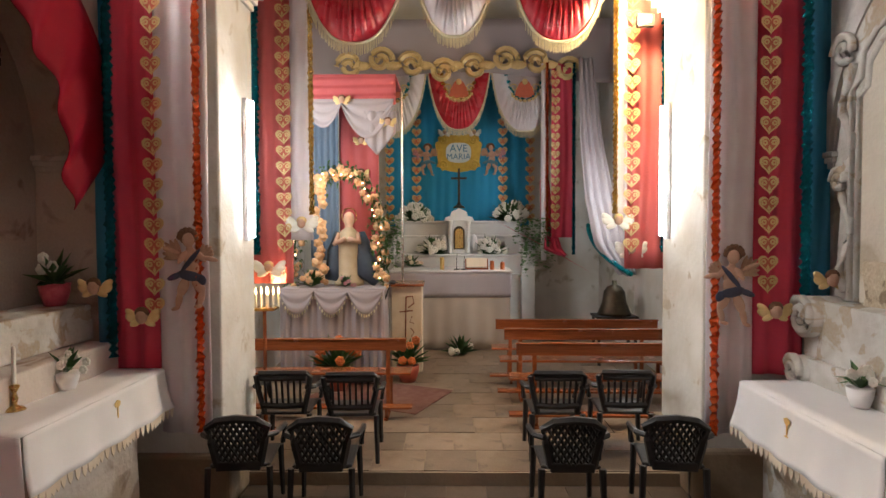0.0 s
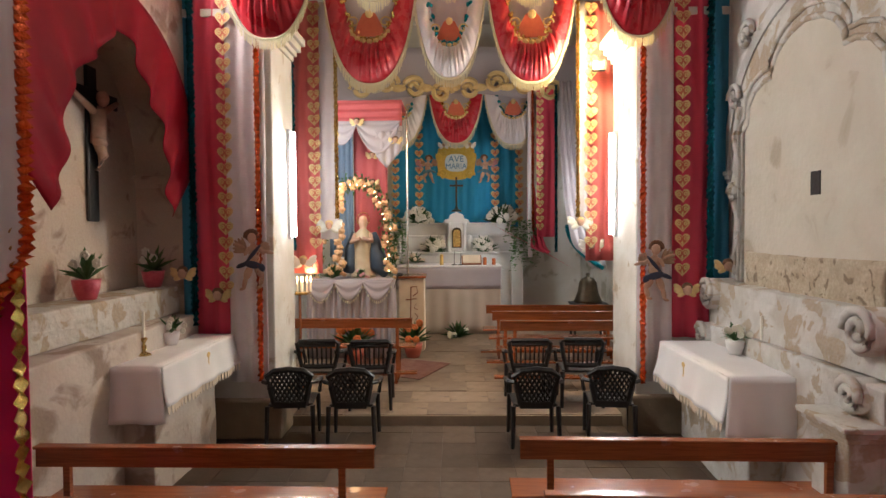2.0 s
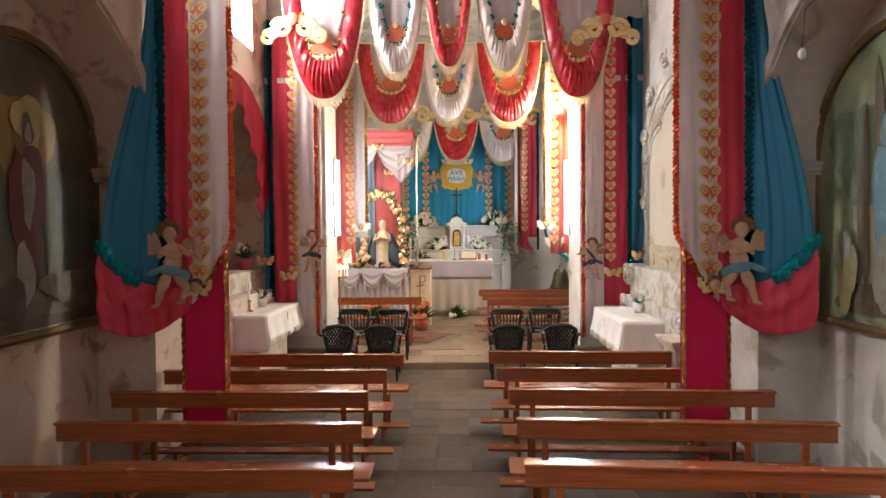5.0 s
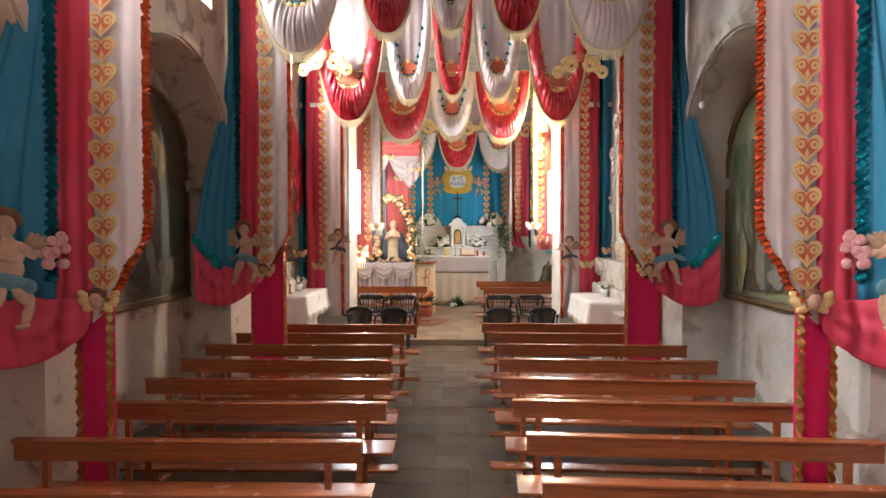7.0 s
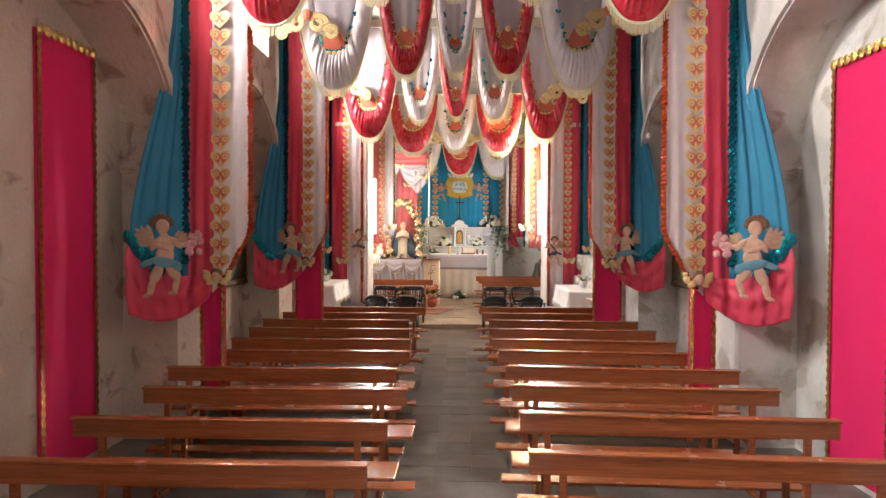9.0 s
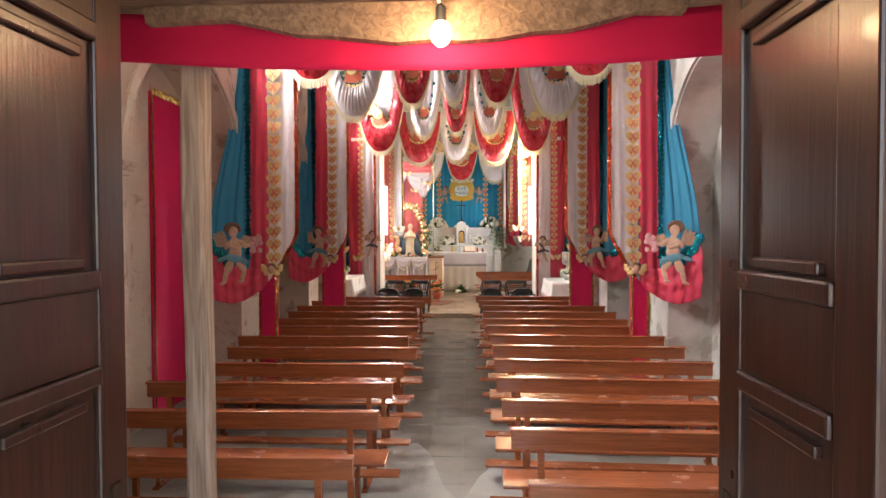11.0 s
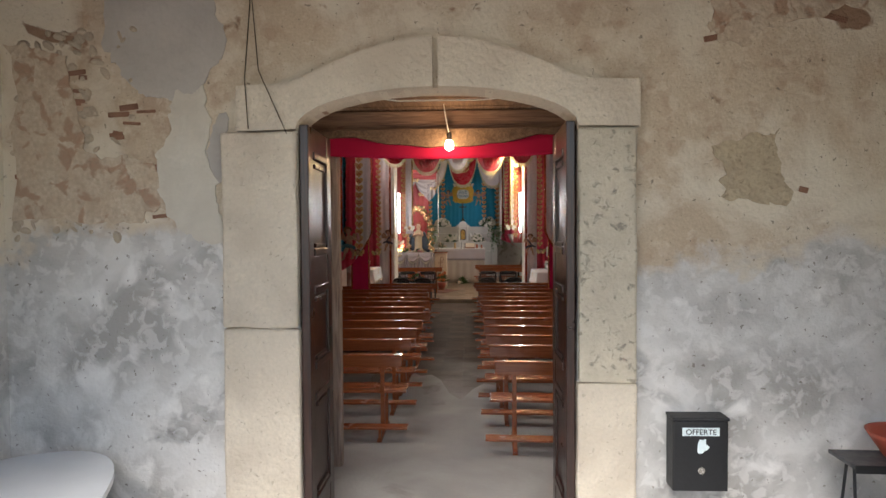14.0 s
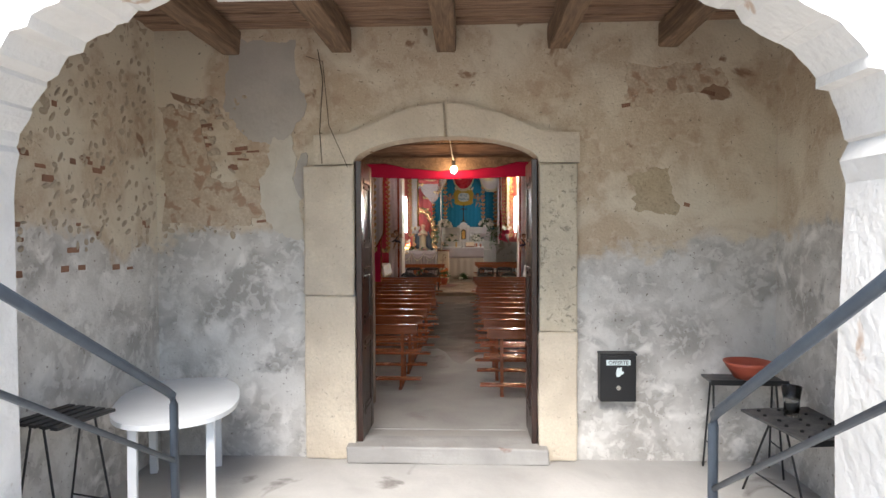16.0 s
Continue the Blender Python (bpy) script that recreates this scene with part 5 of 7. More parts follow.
def crucifix(x, y, z, s):
    c = thing("crucifix", "black wooden wall cross with a pale carved figure", "crucifix", at=(x, y, z), rz=90)
    part("upright", boxed(-0.07, 0.07, -0.03, 0.0, 0.0, 1.28, 0.008), M_BLACK, c)
    part("crossbar", boxed(-0.38, 0.38, -0.032, -0.002, 0.98, 1.1, 0.008), M_BLACK, c)
    bm = bmesh.new()
    tube(bm, [(0, -0.06, 0.42), (0.02, -0.1, 0.55), (0.0, -0.07, 0.66)], 0.045, 8, [0.5, 1, 1.1])
    tube(bm, [(0, -0.07, 0.64), (0.01, -0.075, 0.78), (0, -0.07, 0.92)], 0.065, 8, [1, 0.95, 1.05])
    ball(bm, (0, -0.09, 0.66), 0.075, 8, 6, (1.1, 0.7, 0.6))
    ball(bm, (0.03, -0.1, 1.02), 0.06, 8, 6, (0.85, 0.9, 1.15))
    for q in (-1, 1):
        tube(bm, [(q * 0.05, -0.07, 0.9), (q * 0.2, -0.06, 0.97), (q * 0.34, -0.045, 1.04)], 0.026, 6, [1.2, 1, 0.8])
    part("corpus", bm, M_SKIN, c, smooth=True)
    c.matrix_basis = c.matrix_basis @ Matrix.Scale(s, 4)
    return c


crucifix(-3.297, 4.8, 2.25, 1.08)


def niche_curtain(a, b):
    ang = math.radians(5 + 170 * a)
    q = 1.42 - b * (0.42 + 0.16 * abs(math.cos(ang)) + 0.05 * math.sin(a * 23))
    y = 4.25 + q * math.cos(ang)
    z = 2.72 + q * math.sin(ang) - b * 0.5 * abs(math.cos(ang)) ** 2
    return (-2.70 + 0.03 * math.sin(a * 60) * b, y, z)


tagged(part("niche_curtain", sheet(niche_curtain, 110, 10), M_DARKRED, smooth=True), "dark crimson velvet valance following the niche arch", "curtain")

# ---- east side altar: stucco retable ----
ret = thing("stucco_retable", "white baroque stucco retable, chipped, with bare plaster panel", "altar", at=(0, 0, 0))
part("base", rough_block(2.2, 3.29, 4.05, 5.25, 0.0, 0.96, 12, 0.02), M_STUCCO, ret)
part("lower_step", rough_block(2.48, 3.29, 2.98, 5.5, 0.0, 1.2, 13, 0.04), M_STUCCO, ret)
part("upper_step", rough_block(2.55, 3.29, 2.98, 5.6, 1.205, 1.62, 14, 0.04), M_STUCCO, ret)
part("table_slab", boxed(2.03, 2.9, 3.95, 5.38, 0.96, 1.03, 0.01), M_STUCCO, ret)
MR = Matrix(((0, -1, 0, 2.97), (1, 0, 0, 4.25), (0, 0, 1, 0), (0, 0, 0, 1)))
outline = [(1.28, 1.63), (1.22, 2.3), (1.3, 2.6), (1.2, 3.1), (1.26, 3.5), (1.1, 3.8), (0.95, 4.0), (0.6, 4.1), (0.4, 4.35), (0.15, 4.42)]
part("slab", prism(bmesh.new(), outline + [(-a, b) for a, b in outline[::-1]], 0.56, Matrix.Translation((0.32, 0, 0)) @ MR), M_STUCCO, ret)
inner = [(1.0, 1.64), (1.0, 3.05), (0.92, 3.12), (0.9, 3.28), (0.78, 3.4), (0.62, 3.45)] + arc(0, 3.45, 0.5, 0, 90, 8, 0.32)[:-1] + [(0, 3.78)]
inner = inner + [(-a, b) for a, b in inner[:-1][::-1]]
part("panel", prism(bmesh.new(), inner, 0.012, MR @ Matrix.Translation((0, 0.242, 0))), M_STUCCOPANEL, ret, "bare ochre plaster panel")
for grow, th in ((1.0, 0.028), (1.09, 0.022)):
    pts = [MR @ Vector((a * grow, 0.25, 1.64 + (b - 1.64) * (1 + (grow - 1) * 0.55))) for a, b in inner]
    part("moulding", tube(bmesh.new(), pts, th, 6), M_STUCCO, ret, smooth=True)
for q in (-1, 1):
    for a, b, r, tw in ((1.17, 3.42, 0.13, 1), (0.95, 3.95, 0.14, -1), (1.2, 2.5, 0.09, 1), (0.32, 4.3, 0.13, 1), (1.32, 1.5, 0.14, -1)):
        bm = bmesh.new()
        y_out = 0.27 if b > 1.6 else 0.40
        pts = []
        for k in range(20):
            g = k * 0.55
            rr = r * (1 - 0.045 * k)
            pts.append(MR @ Vector((q * (a + tw * rr * math.cos(g)), y_out, b + rr * math.sin(g))))
        tube(bm, pts, 0.03, 6)
        part("scroll", bm, M_STUCCO, ret, smooth=True)
    bm = bmesh.new()
    tube(bm, [MR @ Vector((q * (1.14 + 0.06 * math.sin(k * 0.9)), 0.25, 1.7 + 0.085 * k)) for k in range(20)], 0.035, 6)
    part("side_moulding", bm, M_STUCCO, ret, smooth=True)
part("bare_band", rough_block(2.69, 2.9, 3.3, 5.15, 1.6, 1.93, 17, 0.035), M_BAREMASONRY, ret, "crumbling bare masonry under the panel")
for y in (3.2, 5.5):
    for zc, r in ((1.5, 0.155), (1.1, 0.115)):
        bm = bmesh.new()
        xf = 2.47 if zc > 1.2 else 2.42
        tube(bm, [(xf, y + r * (1 - 0.04 * k) * math.cos(k * 0.55), zc + r * (1 - 0.04 * k) * math.sin(k * 0.55)) for k in range(22)], 0.032, 6)
        lathe(bm, [(r * 0.3, 0), (r, 0.0), (r, 0.3), (r * 0.3, 0.3)], 18, pose(xf + 0.01, y, zc, 0, 90, 0))
        part("volute", bm, M_STUCCO, ret, "chipped white scroll volute", smooth=True)
    part("pier", rough_block(2.3, 2.62, y - 0.19, y + 0.19, 0.0, 0.86, 18, 0.012), M_STUCCO, ret)
    for k, (g, z) in enumerate(((0.02, 0.862), (0.045, 0.9), (0.07, 0.938))):
        part("pier_moulding", boxed(2.3 - g, 2.64, y - 0.19 - g, y + 0.19 + g, z, z + 0.036, 0.008), M_STUCCO, ret)
bm = bmesh.new()
ball(bm, MR @ Vector((0, 0.26, 4.3)), 0.16, 10, 8, (0.5, 1, 1.15))
part("crest", bm, M_STUCCO, ret, smooth=True)
# Flat black plate on the panel stands for the shade inside a beam socket.
part("socket_hole", boxed(2.708, 2.716, 4.02, 4.14, 2.40, 2.58), M_BLACK, ret, "black plate for the shade of an empty beam socket")
tablecloth(1, 2.7, 2.0, 3.92, 5.42, 1.035, 0.34, 0.45, "white linen cloth with lace hem on the east side altar")
bouquet("flower_vase", "white flowers in a pale pot on the side altar", 2.42, 4.75, 1.045, 0.16, 7, M_PETAL, 14, 9, M_LINEN)
copy_thing(cs, pose(2.55, 4.55, 1.042))


# ---- paintings and magenta strips on the side walls ----
def painting(s, cy, label):
    p = thing("painting", label, "painting", "niche paintings")
    m = Matrix(((0, -s, 0, s * 3.298), (1, 0, 0, cy), (0, 0, 1, 0), (0, 0, 0, 1)))
    half, z0, sp = 0.88, 1.38, 2.72
    outline = [(half, z0)] + arc(0, sp, half, 0, 180, 20) + [(-half, z0)]
    part("canvas", prism(bmesh.new(), outline, 0.02, m), M_CANVAS if s > 0 else M_CANVASDARK, p)
    ring_o = [(half + 0.05, z0 - 0.05)] + arc(0, sp, half + 0.05, 0, 180, 20) + [(-half - 0.05, z0 - 0.05)]
    bm = bmesh.new()
    pts = [m @ Vector((a, 0.03, b)) for a, b in ring_o]
    tube(bm, pts + [pts[0]], 0.04, 6)
    part("gilt_frame", bm, M_FRAMEWOOD, p, "narrow dark gilt frame")
    # painted masses as flat plain shapes
    rs = random.Random(3 if s > 0 else 4)
    if s > 0:
        shapes = ((-0.3, 2.75, 0.42, 0.4, M_PAINTGREEN), (0.36, 2.3, 0.36, 0.7, M_PAINTMIST), (-0.28, 2.35, 0.07, 0.7, M_PAINTTRUNK), (0.5, 2.1, 0.26, 0.3, M_PAINTPALE), (-0.05, 1.55, 0.62, 0.12, M_PAINTTRUNK), (-0.1, 2.9, 0.05, 0.5, M_PAINTTRUNK), (0.04, 2.2, 0.2, 0.6, M_PAINTBLUE), (0.1, 1.85, 0.1, 0.36, M_PAINTTEAL), (-0.04, 1.75, 0.1, 0.28, M_PAINTPALE), (0.02, 2.86, 0.085, 0.15, M_PAINTBLUE), (0.02, 2.86, 0.045, 0.09, M_PAINTPALE), (0.22, 2.28, 0.2, 0.07, M_PAINTBLUE), (-0.45, 1.75, 0.13, 0.3, M_PAINTYELLOW), (-0.46, 1.98, 0.08, 0.14, M_PAINTPALE), (0.32, 1.62, 0.15, 0.11, M_PAINTPALE))
    else:
        shapes = ((-0.02, 2.85, 0.36, 0.36, M_PAINTGLOW), (0.42, 2.2, 0.3, 0.5, M_PAINTTEAL), (-0.42, 2.1, 0.3, 0.5, M_PAINTTEAL), (0.1, 1.58, 0.62, 0.13, M_PAINTCLOUD), (-0.4, 1.85, 0.3, 0.2, M_PAINTCLOUD), (0.0, 3.0, 0.16, 0.2, M_PAINTYELLOW), (-0.02, 2.3, 0.19, 0.56, M_PAINTRED), (-0.02, 2.45, 0.07, 0.26, M_PAINTPALE), (-0.08, 1.8, 0.1, 0.26, M_PAINTPALE), (-0.02, 2.92, 0.06, 0.12, M_PAINTDARK), (-0.02, 2.9, 0.035, 0.075, M_PAINTPALE), (-0.24, 1.62, 0.17, 0.16, M_PAINTDARK), (0.36, 1.7, 0.28, 0.13, M_PAINTCLOUD))
    for k, (a, z, rx, rzz, mat) in enumerate(shapes):
        line = []
        for j in range(28):
            g = 2 * math.pi * j / 28
            w = 1 + 0.16 * math.sin(3 * g + k) + rs.uniform(-0.07, 0.07)
            line.append((-s * a + rx * w * math.cos(g), z + rzz * w * math.sin(g)))
        part("painted_shape", prism(bmesh.new(), line, 0.003, m @ Matrix.Translation((0, 0.021 + 0.0032 * k, 0))), mat, p)
    return p


M_CANVAS = surf("canvas_green", (0.20, 0.25, 0.15), 0.45, (0.36, 0.37, 0.22), 3, 0.9, 0.06, 60, 0.1, 120)
M_PAINTMIST = surf("paint_mist", (0.30, 0.34, 0.22), 0.5, (0.2, 0.26, 0.16), 7, 0.9)
M_PAINTTRUNK = surf("paint_trunk", (0.10, 0.085, 0.05), 0.5, (0.16, 0.13, 0.08), 9, 0.9)
M_PAINTGLOW = surf("paint_ochre", (0.26, 0.18, 0.06), 0.5, (0.16, 0.11, 0.05), 5, 0.9)
M_PAINTTEAL = surf("paint_teal", (0.07, 0.095, 0.075), 0.5, (0.12, 0.12, 0.08), 5, 0.9)
M_PAINTCLOUD = surf("paint_cloud", (0.13, 0.10, 0.07), 0.5, (0.2, 0.16, 0.11), 6, 0.9)
M_CANVASDARK = surf("canvas_dark", (0.075, 0.06, 0.04), 0.45, (0.15, 0.105, 0.06), 2.5, 0.9, 0.06, 60, 0.1, 120)
M_FRAMEWOOD = surf("dull_gilt_frame", (0.20, 0.13, 0.05), 0.45, (0.12, 0.08, 0.035), 12, 0.7, 0.08, 60, 0.1, 60, metal=0.3)
M_PAINTBLUE = surf("paint_blue", (0.12, 0.24, 0.32), 0.5, (0.22, 0.34, 0.38), 9, 0.9)
M_PAINTRED = surf("paint_red", (0.13, 0.035, 0.035), 0.5, (0.09, 0.04, 0.04), 7, 0.9)
M_PAINTYELLOW = surf("paint_yellow", (0.38, 0.32, 0.10), 0.5, (0.42, 0.4, 0.25), 9, 0.9)
M_PAINTDARK = surf("paint_dark", (0.06, 0.055, 0.05), 0.5, (0.12, 0.1, 0.08), 9, 0.9)
M_PAINTPALE = surf("paint_pale", (0.30, 0.285, 0.24), 0.5, (0.2, 0.2, 0.16), 11, 0.9)
M_PAINTGREEN = surf("paint_green", (0.10, 0.15, 0.09), 0.5, (0.2, 0.24, 0.14), 11, 0.9)
painting(1, 1.30, "large arched religious painting in greens and blues, gilt frame")
painting(-1, 1.30, "large dark arched religious painting in a gilt frame")
for s, y0, y1, top in ((-1, -2.42, -1.64, 3.67), (1, -2.5, -1.7, 3.52)):
    h = thing("wall_banner", "magenta cloth banner with crinkled gold foil border on the niche wall", "banner", "niche wall banners")
    part("cloth", boxed(*sorted((s * 3.296, s * 3.282)), y0, y1, 0.06, top), M_PINK, h)
    for y in (y0 + 0.03, y1 - 0.03):
        bm = bmesh.new()
        prev = None
        for k in range(90):
            z = 0.07 + (top - 0.08) * k / 89
            row = [bm.verts.new((s * (3.27 - 0.012 * (k % 2)), y + q, z + random.uniform(-0.006, 0.006))) for q in (-0.022, 0.022)]
            if prev:
                bm.faces.new((prev[0], prev[1], row[1], row[0]))
            prev = row
        bmesh.ops.solidify(bm, geom=bm.faces[:], thickness=0.002)
        part("foil_edge", bm, M_GILT, h)
    bm = bmesh.new()
    for k in range(9):
        y = y0 + (y1 - y0) * (k + 0.5) / 9
        ball(bm, (s * 3.26, y, top), 0.045, 6, 4, (0.5, 0.9, 1.1))
    tagged(part("foil_ruffle", bm, M_GILT, h, "crinkled gold foil heading"), kind="stuff")
nb = thing("niche_bulb", "unlit bare bulb hanging on a wire by the painting", "lamp")
part("wire", tube(bmesh.new(), [(2.72, 1.2, 3.85), (2.6, 1.22, 3.72), (2.58, 1.22, 3.45)], 0.004, 4), M_BLACK, nb)
part("bulb", ball(bmesh.new(), (2.58, 1.22, 3.40), 0.03, 8, 6, (1, 1, 1.4)), M_PALE, nb)
for s in (-1, 1):
    tb = thing("tube_lamp", "glowing white vertical fluorescent tube fixed to the pillar", "lamp", "fluorescent tubes")
    y = 6.17 if s < 0 else 6.5
    xw = -1.895 if s < 0 else 1.845
    part("batten", boxed(*sorted((xw, xw - s * 0.04)), y - 0.03, y + 0.03, 2.06, 3.28, 0.006), M_WHITEPLASTIC, tb)
    part("tube", tube(bmesh.new(), [(xw - s * 0.06, y, 2.09), (xw - s * 0.06, y, 3.25)], 0.03, 10), M_TUBE, tb)
fl = thing("floodlight", "small warm floodlight clamped behind the arch swags", "lamp", at=(1.7, 6.7, 4.1))
part("housing", boxed(-0.08, 0.08, 0.03, 0.1, -0.06, 0.06, 0.01), M_BLACK, fl)
part("lens", boxed(-0.04, 0.04, 0.012, 0.029, -0.03, 0.03), M_FLAME, fl)

# ---- chancel ----
at_ = thing("altar_table", "stone-coloured altar table with long cloth frontal and linen top", "altar")
part("frontal", sheet(lambda a, b: (-1.12 + 1.93 * a + 0.02 * b * (a - 0.5), 10.78 + 0.012 * math.sin(a * 46) * b, 1.46 - 1.24 * b), 70, 8), M_FRONTAL, at_, smooth=True)
part("core", boxed(-1.1, 0.79, 10.82, 11.5, 0.19, 1.45), M_FRONTAL, at_)
part("linen_top", boxed(-1.15, 0.84, 10.74, 11.55, 1.455, 1.485, 0.008), M_LINEN, at_)
part("linen_fall", sheet(lambda a, b: (-1.14 + 1.97 * a, 10.765 - 0.004 * math.sin(a * 30) * b, 1.47 - 0.42 * b), 60, 5, 0.004), M_PALECLOTH, at_, smooth=True)
grad = thing("altar_tiers", "white marble tiered altar shelves behind the table", "altar")
part("dado", boxed(-1.3, 1.28, 11.85, 12.62, 0.2, 1.35, 0.01), M_MARBLE, grad)
part("tier", boxed(-1.26, 1.22, 11.88, 12.62, 1.352, 1.7, 0.01), M_MARBLE, grad)
part("tier", boxed(-1.22, 1.18, 12.1, 12.62, 1.702, 2.04, 0.01), M_MARBLE, grad)
part("tier", boxed(-1.18, 1.14, 12.3, 12.62, 2.042, 2.3, 0.01), M_MARBLE, grad)
for z, y in ((1.7, 11.87), (2.04, 12.09), (2.3, 12.29)):
    part("moulding", boxed(-1.28, 1.24, y - 0.03, y + 0.03, z - 0.045, z + 0.004, 0.012), M_MARBLE, grad)
for x in (-1.28, 1.22):
    part("side_pedestal", boxed(x - 0.12, x + 0.12, 11.75, 12.3, 0.2, 1.9, 0.012), M_MARBLE, grad)
tab = thing("tabernacle", "carved white tabernacle with arched gilt door", "tabernacle", at=(0.0, 11.95, 1.705))
part("body", boxed(-0.2, 0.2, -0.02, 0.2, 0.0, 0.6, 0.015), M_MARBLE, tab)
part("pediment", prism(bmesh.new(), [(-0.27, 0.6), (0.27, 0.6), (0.24, 0.66), (0.16, 0.68), (0.13, 0.76), (0, 0.82), (-0.13, 0.76), (-0.16, 0.68), (-0.24, 0.66)], 0.24, Matrix.Translation((0, -0.05, 0))), M_MARBLE, tab)
part("niche", prism(bmesh.new(), [(-0.1, 0.08), (0.1, 0.08)] + arc(0, 0.4, 0.1, 0, 180, 10), 0.012, Matrix.Translation((0, -0.034, 0))), M_BRONZE, tab)
part("door", prism(bmesh.new(), [(-0.075, 0.1), (0.075, 0.1)] + arc(0, 0.38, 0.075, 0, 180, 10), 0.012, Matrix.Translation((0, -0.047, 0))), M_BRASS, tab, "gilt door")
for x in (-0.16, 0.16):
    part("column", lathe(bmesh.new(), [(0.04, 0.0), (0.045, 0.03), (0.026, 0.05), (0.024, 0.5), (0.045, 0.55), (0.045, 0.6)], 10, Matrix.Translation((x, -0.06, 0))), M_MARBLE, tab, smooth=True)
    part("volute", ball(bmesh.new(), (x * 1.7, 0.02, 0.2), 0.09, 8, 6, (0.7, 0.5, 1.7)), M_MARBLE, tab, smooth=True)
cross = thing("altar_cross", "dark bronze standing cross above the tabernacle", "cross", at=(0.0, 12.05, 2.53))
part("base", lathe(bmesh.new(), [(0.11, 0), (0.1, 0.03), (0.04, 0.06), (0.02, 0.12)], 12), M_BRONZE, cross)
part("upright", boxed(-0.02, 0.02, -0.015, 0.015, 0.1, 0.72, 0.004), M_BRONZE, cross)
part("crossbar", boxed(-0.14, 0.14, -0.014, 0.014, 0.52, 0.56, 0.004), M_BRONZE, cross)
plq = thing("plaque", "gold scroll-framed plaque with a pale oval lettered in blue", "plaque", at=(0.0, 12.60, 3.6))
bm = bmesh.new()
prism(bm, [(0.42 * math.copysign(abs(math.cos(a)) ** 0.45, math.cos(a)) * (1 + 0.06 * math.sin(a * 9)), 0.35 * math.copysign(abs(math.sin(a)) ** 0.45, math.sin(a)) * (1 + 0.06 * math.sin(a * 11))) for a in [2 * math.pi * k / 48 for k in range(48)]], 0.03)
part("gilt_board", bm, M_PLAQUEGOLD, plq)
for sx in (-1, 1):
    for sz in (-1, 1):
        bm = bmesh.new()
        spiral(bm, (sx * 0.29, -0.012, sz * 0.24), 0.1, 1.5, sx, 0.016)
        part("scroll", bm, M_PLAQUEGOLD, plq)
part("oval", prism(bmesh.new(), [(0.24 * math.copysign(abs(math.cos(a)) ** 0.7, math.cos(a)), 0.19 * math.copysign(abs(math.sin(a)) ** 0.7, math.sin(a))) for a in [2 * math.pi * k / 32 for k in range(32)]], 0.012, Matrix.Translation((0, -0.014, 0))), M_PALE, plq)


def lettering(text, size, m, material, parent, name="lettering"):
    cu = bpy.data.curves.new(name, "FONT")
    cu.body, cu.size, cu.align_x, cu.extrude = text, size, "CENTER", 0.002
    cu.materials.append(material)
    ob = new(name, cu)
    ob.parent = parent
    ob.matrix_basis = m
    return ob


lettering("AVE", 0.19, pose(0, -0.02, 0.02, 90), M_BLUEINK, plq)
lettering("MARIA", 0.155, pose(0, -0.02, -0.125, 90), M_BLUEINK, plq)
figure(-0.6, 12.56, 3.22, 1, 0, False, 0.78)
figure(0.62, 12.56, 3.22, 1, 0, True, 0.78)
winged_head(-0.26, 12.57, 3.98, True, s=1.0)
winged_head(0.3, 12.57, 3.98, True, s=1.0)

# gilded scroll frieze on a pale cloth above the blue
fz = thing("scroll_frieze", "pale cloth frieze with large gilded scrolls above the altar", "frieze")
part("cloth", sheet(lambda a, b: (-2.69 + 5.38 * a, 11.68 + 0.01 * math.sin(a * 60), 5.8 - b * (1.02 - 0.1 * math.cos((a - 0.5) * 6))), 60, 6), M_GREYCLOTH, fz, smooth=True)
for k in range(8):
    bm = bmesh.new()
    x = -1.9 + 0.54 * k
    spiral(bm, (x, 11.6, 4.98 + 0.1 * math.sin(k * 1.5)), 0.22, 1.6, 1 if k % 2 else -1, 0.055)
    ball(bm, (x + 0.22, 11.6, 4.98), 0.1, 8, 5, (1.6, 0.4, 0.8))
    part("scroll", bm, M_GOLD, fz)

# flowers and ivy on the tiers
for k, (x, y, z, r) in enumerate(((-0.84, 12.42, 2.25, 0.34), (0.98, 12.42, 2.25, 0.36), (-0.47, 12.0, 1.66, 0.29), (0.56, 12.0, 1.66, 0.29))):
    bouquet("altar_bouquet", "white lilies and green leaves arranged on the altar tier", x, y, z, r, 20 + k, M_PETAL, 90, 46, None, 0.04)
bouquet("altar_bouquet", "dry ochre flowers in a low bowl on the altar tier", -0.85, 11.7, 1.49, 0.2, 31, M_PARCH, 24, 12)
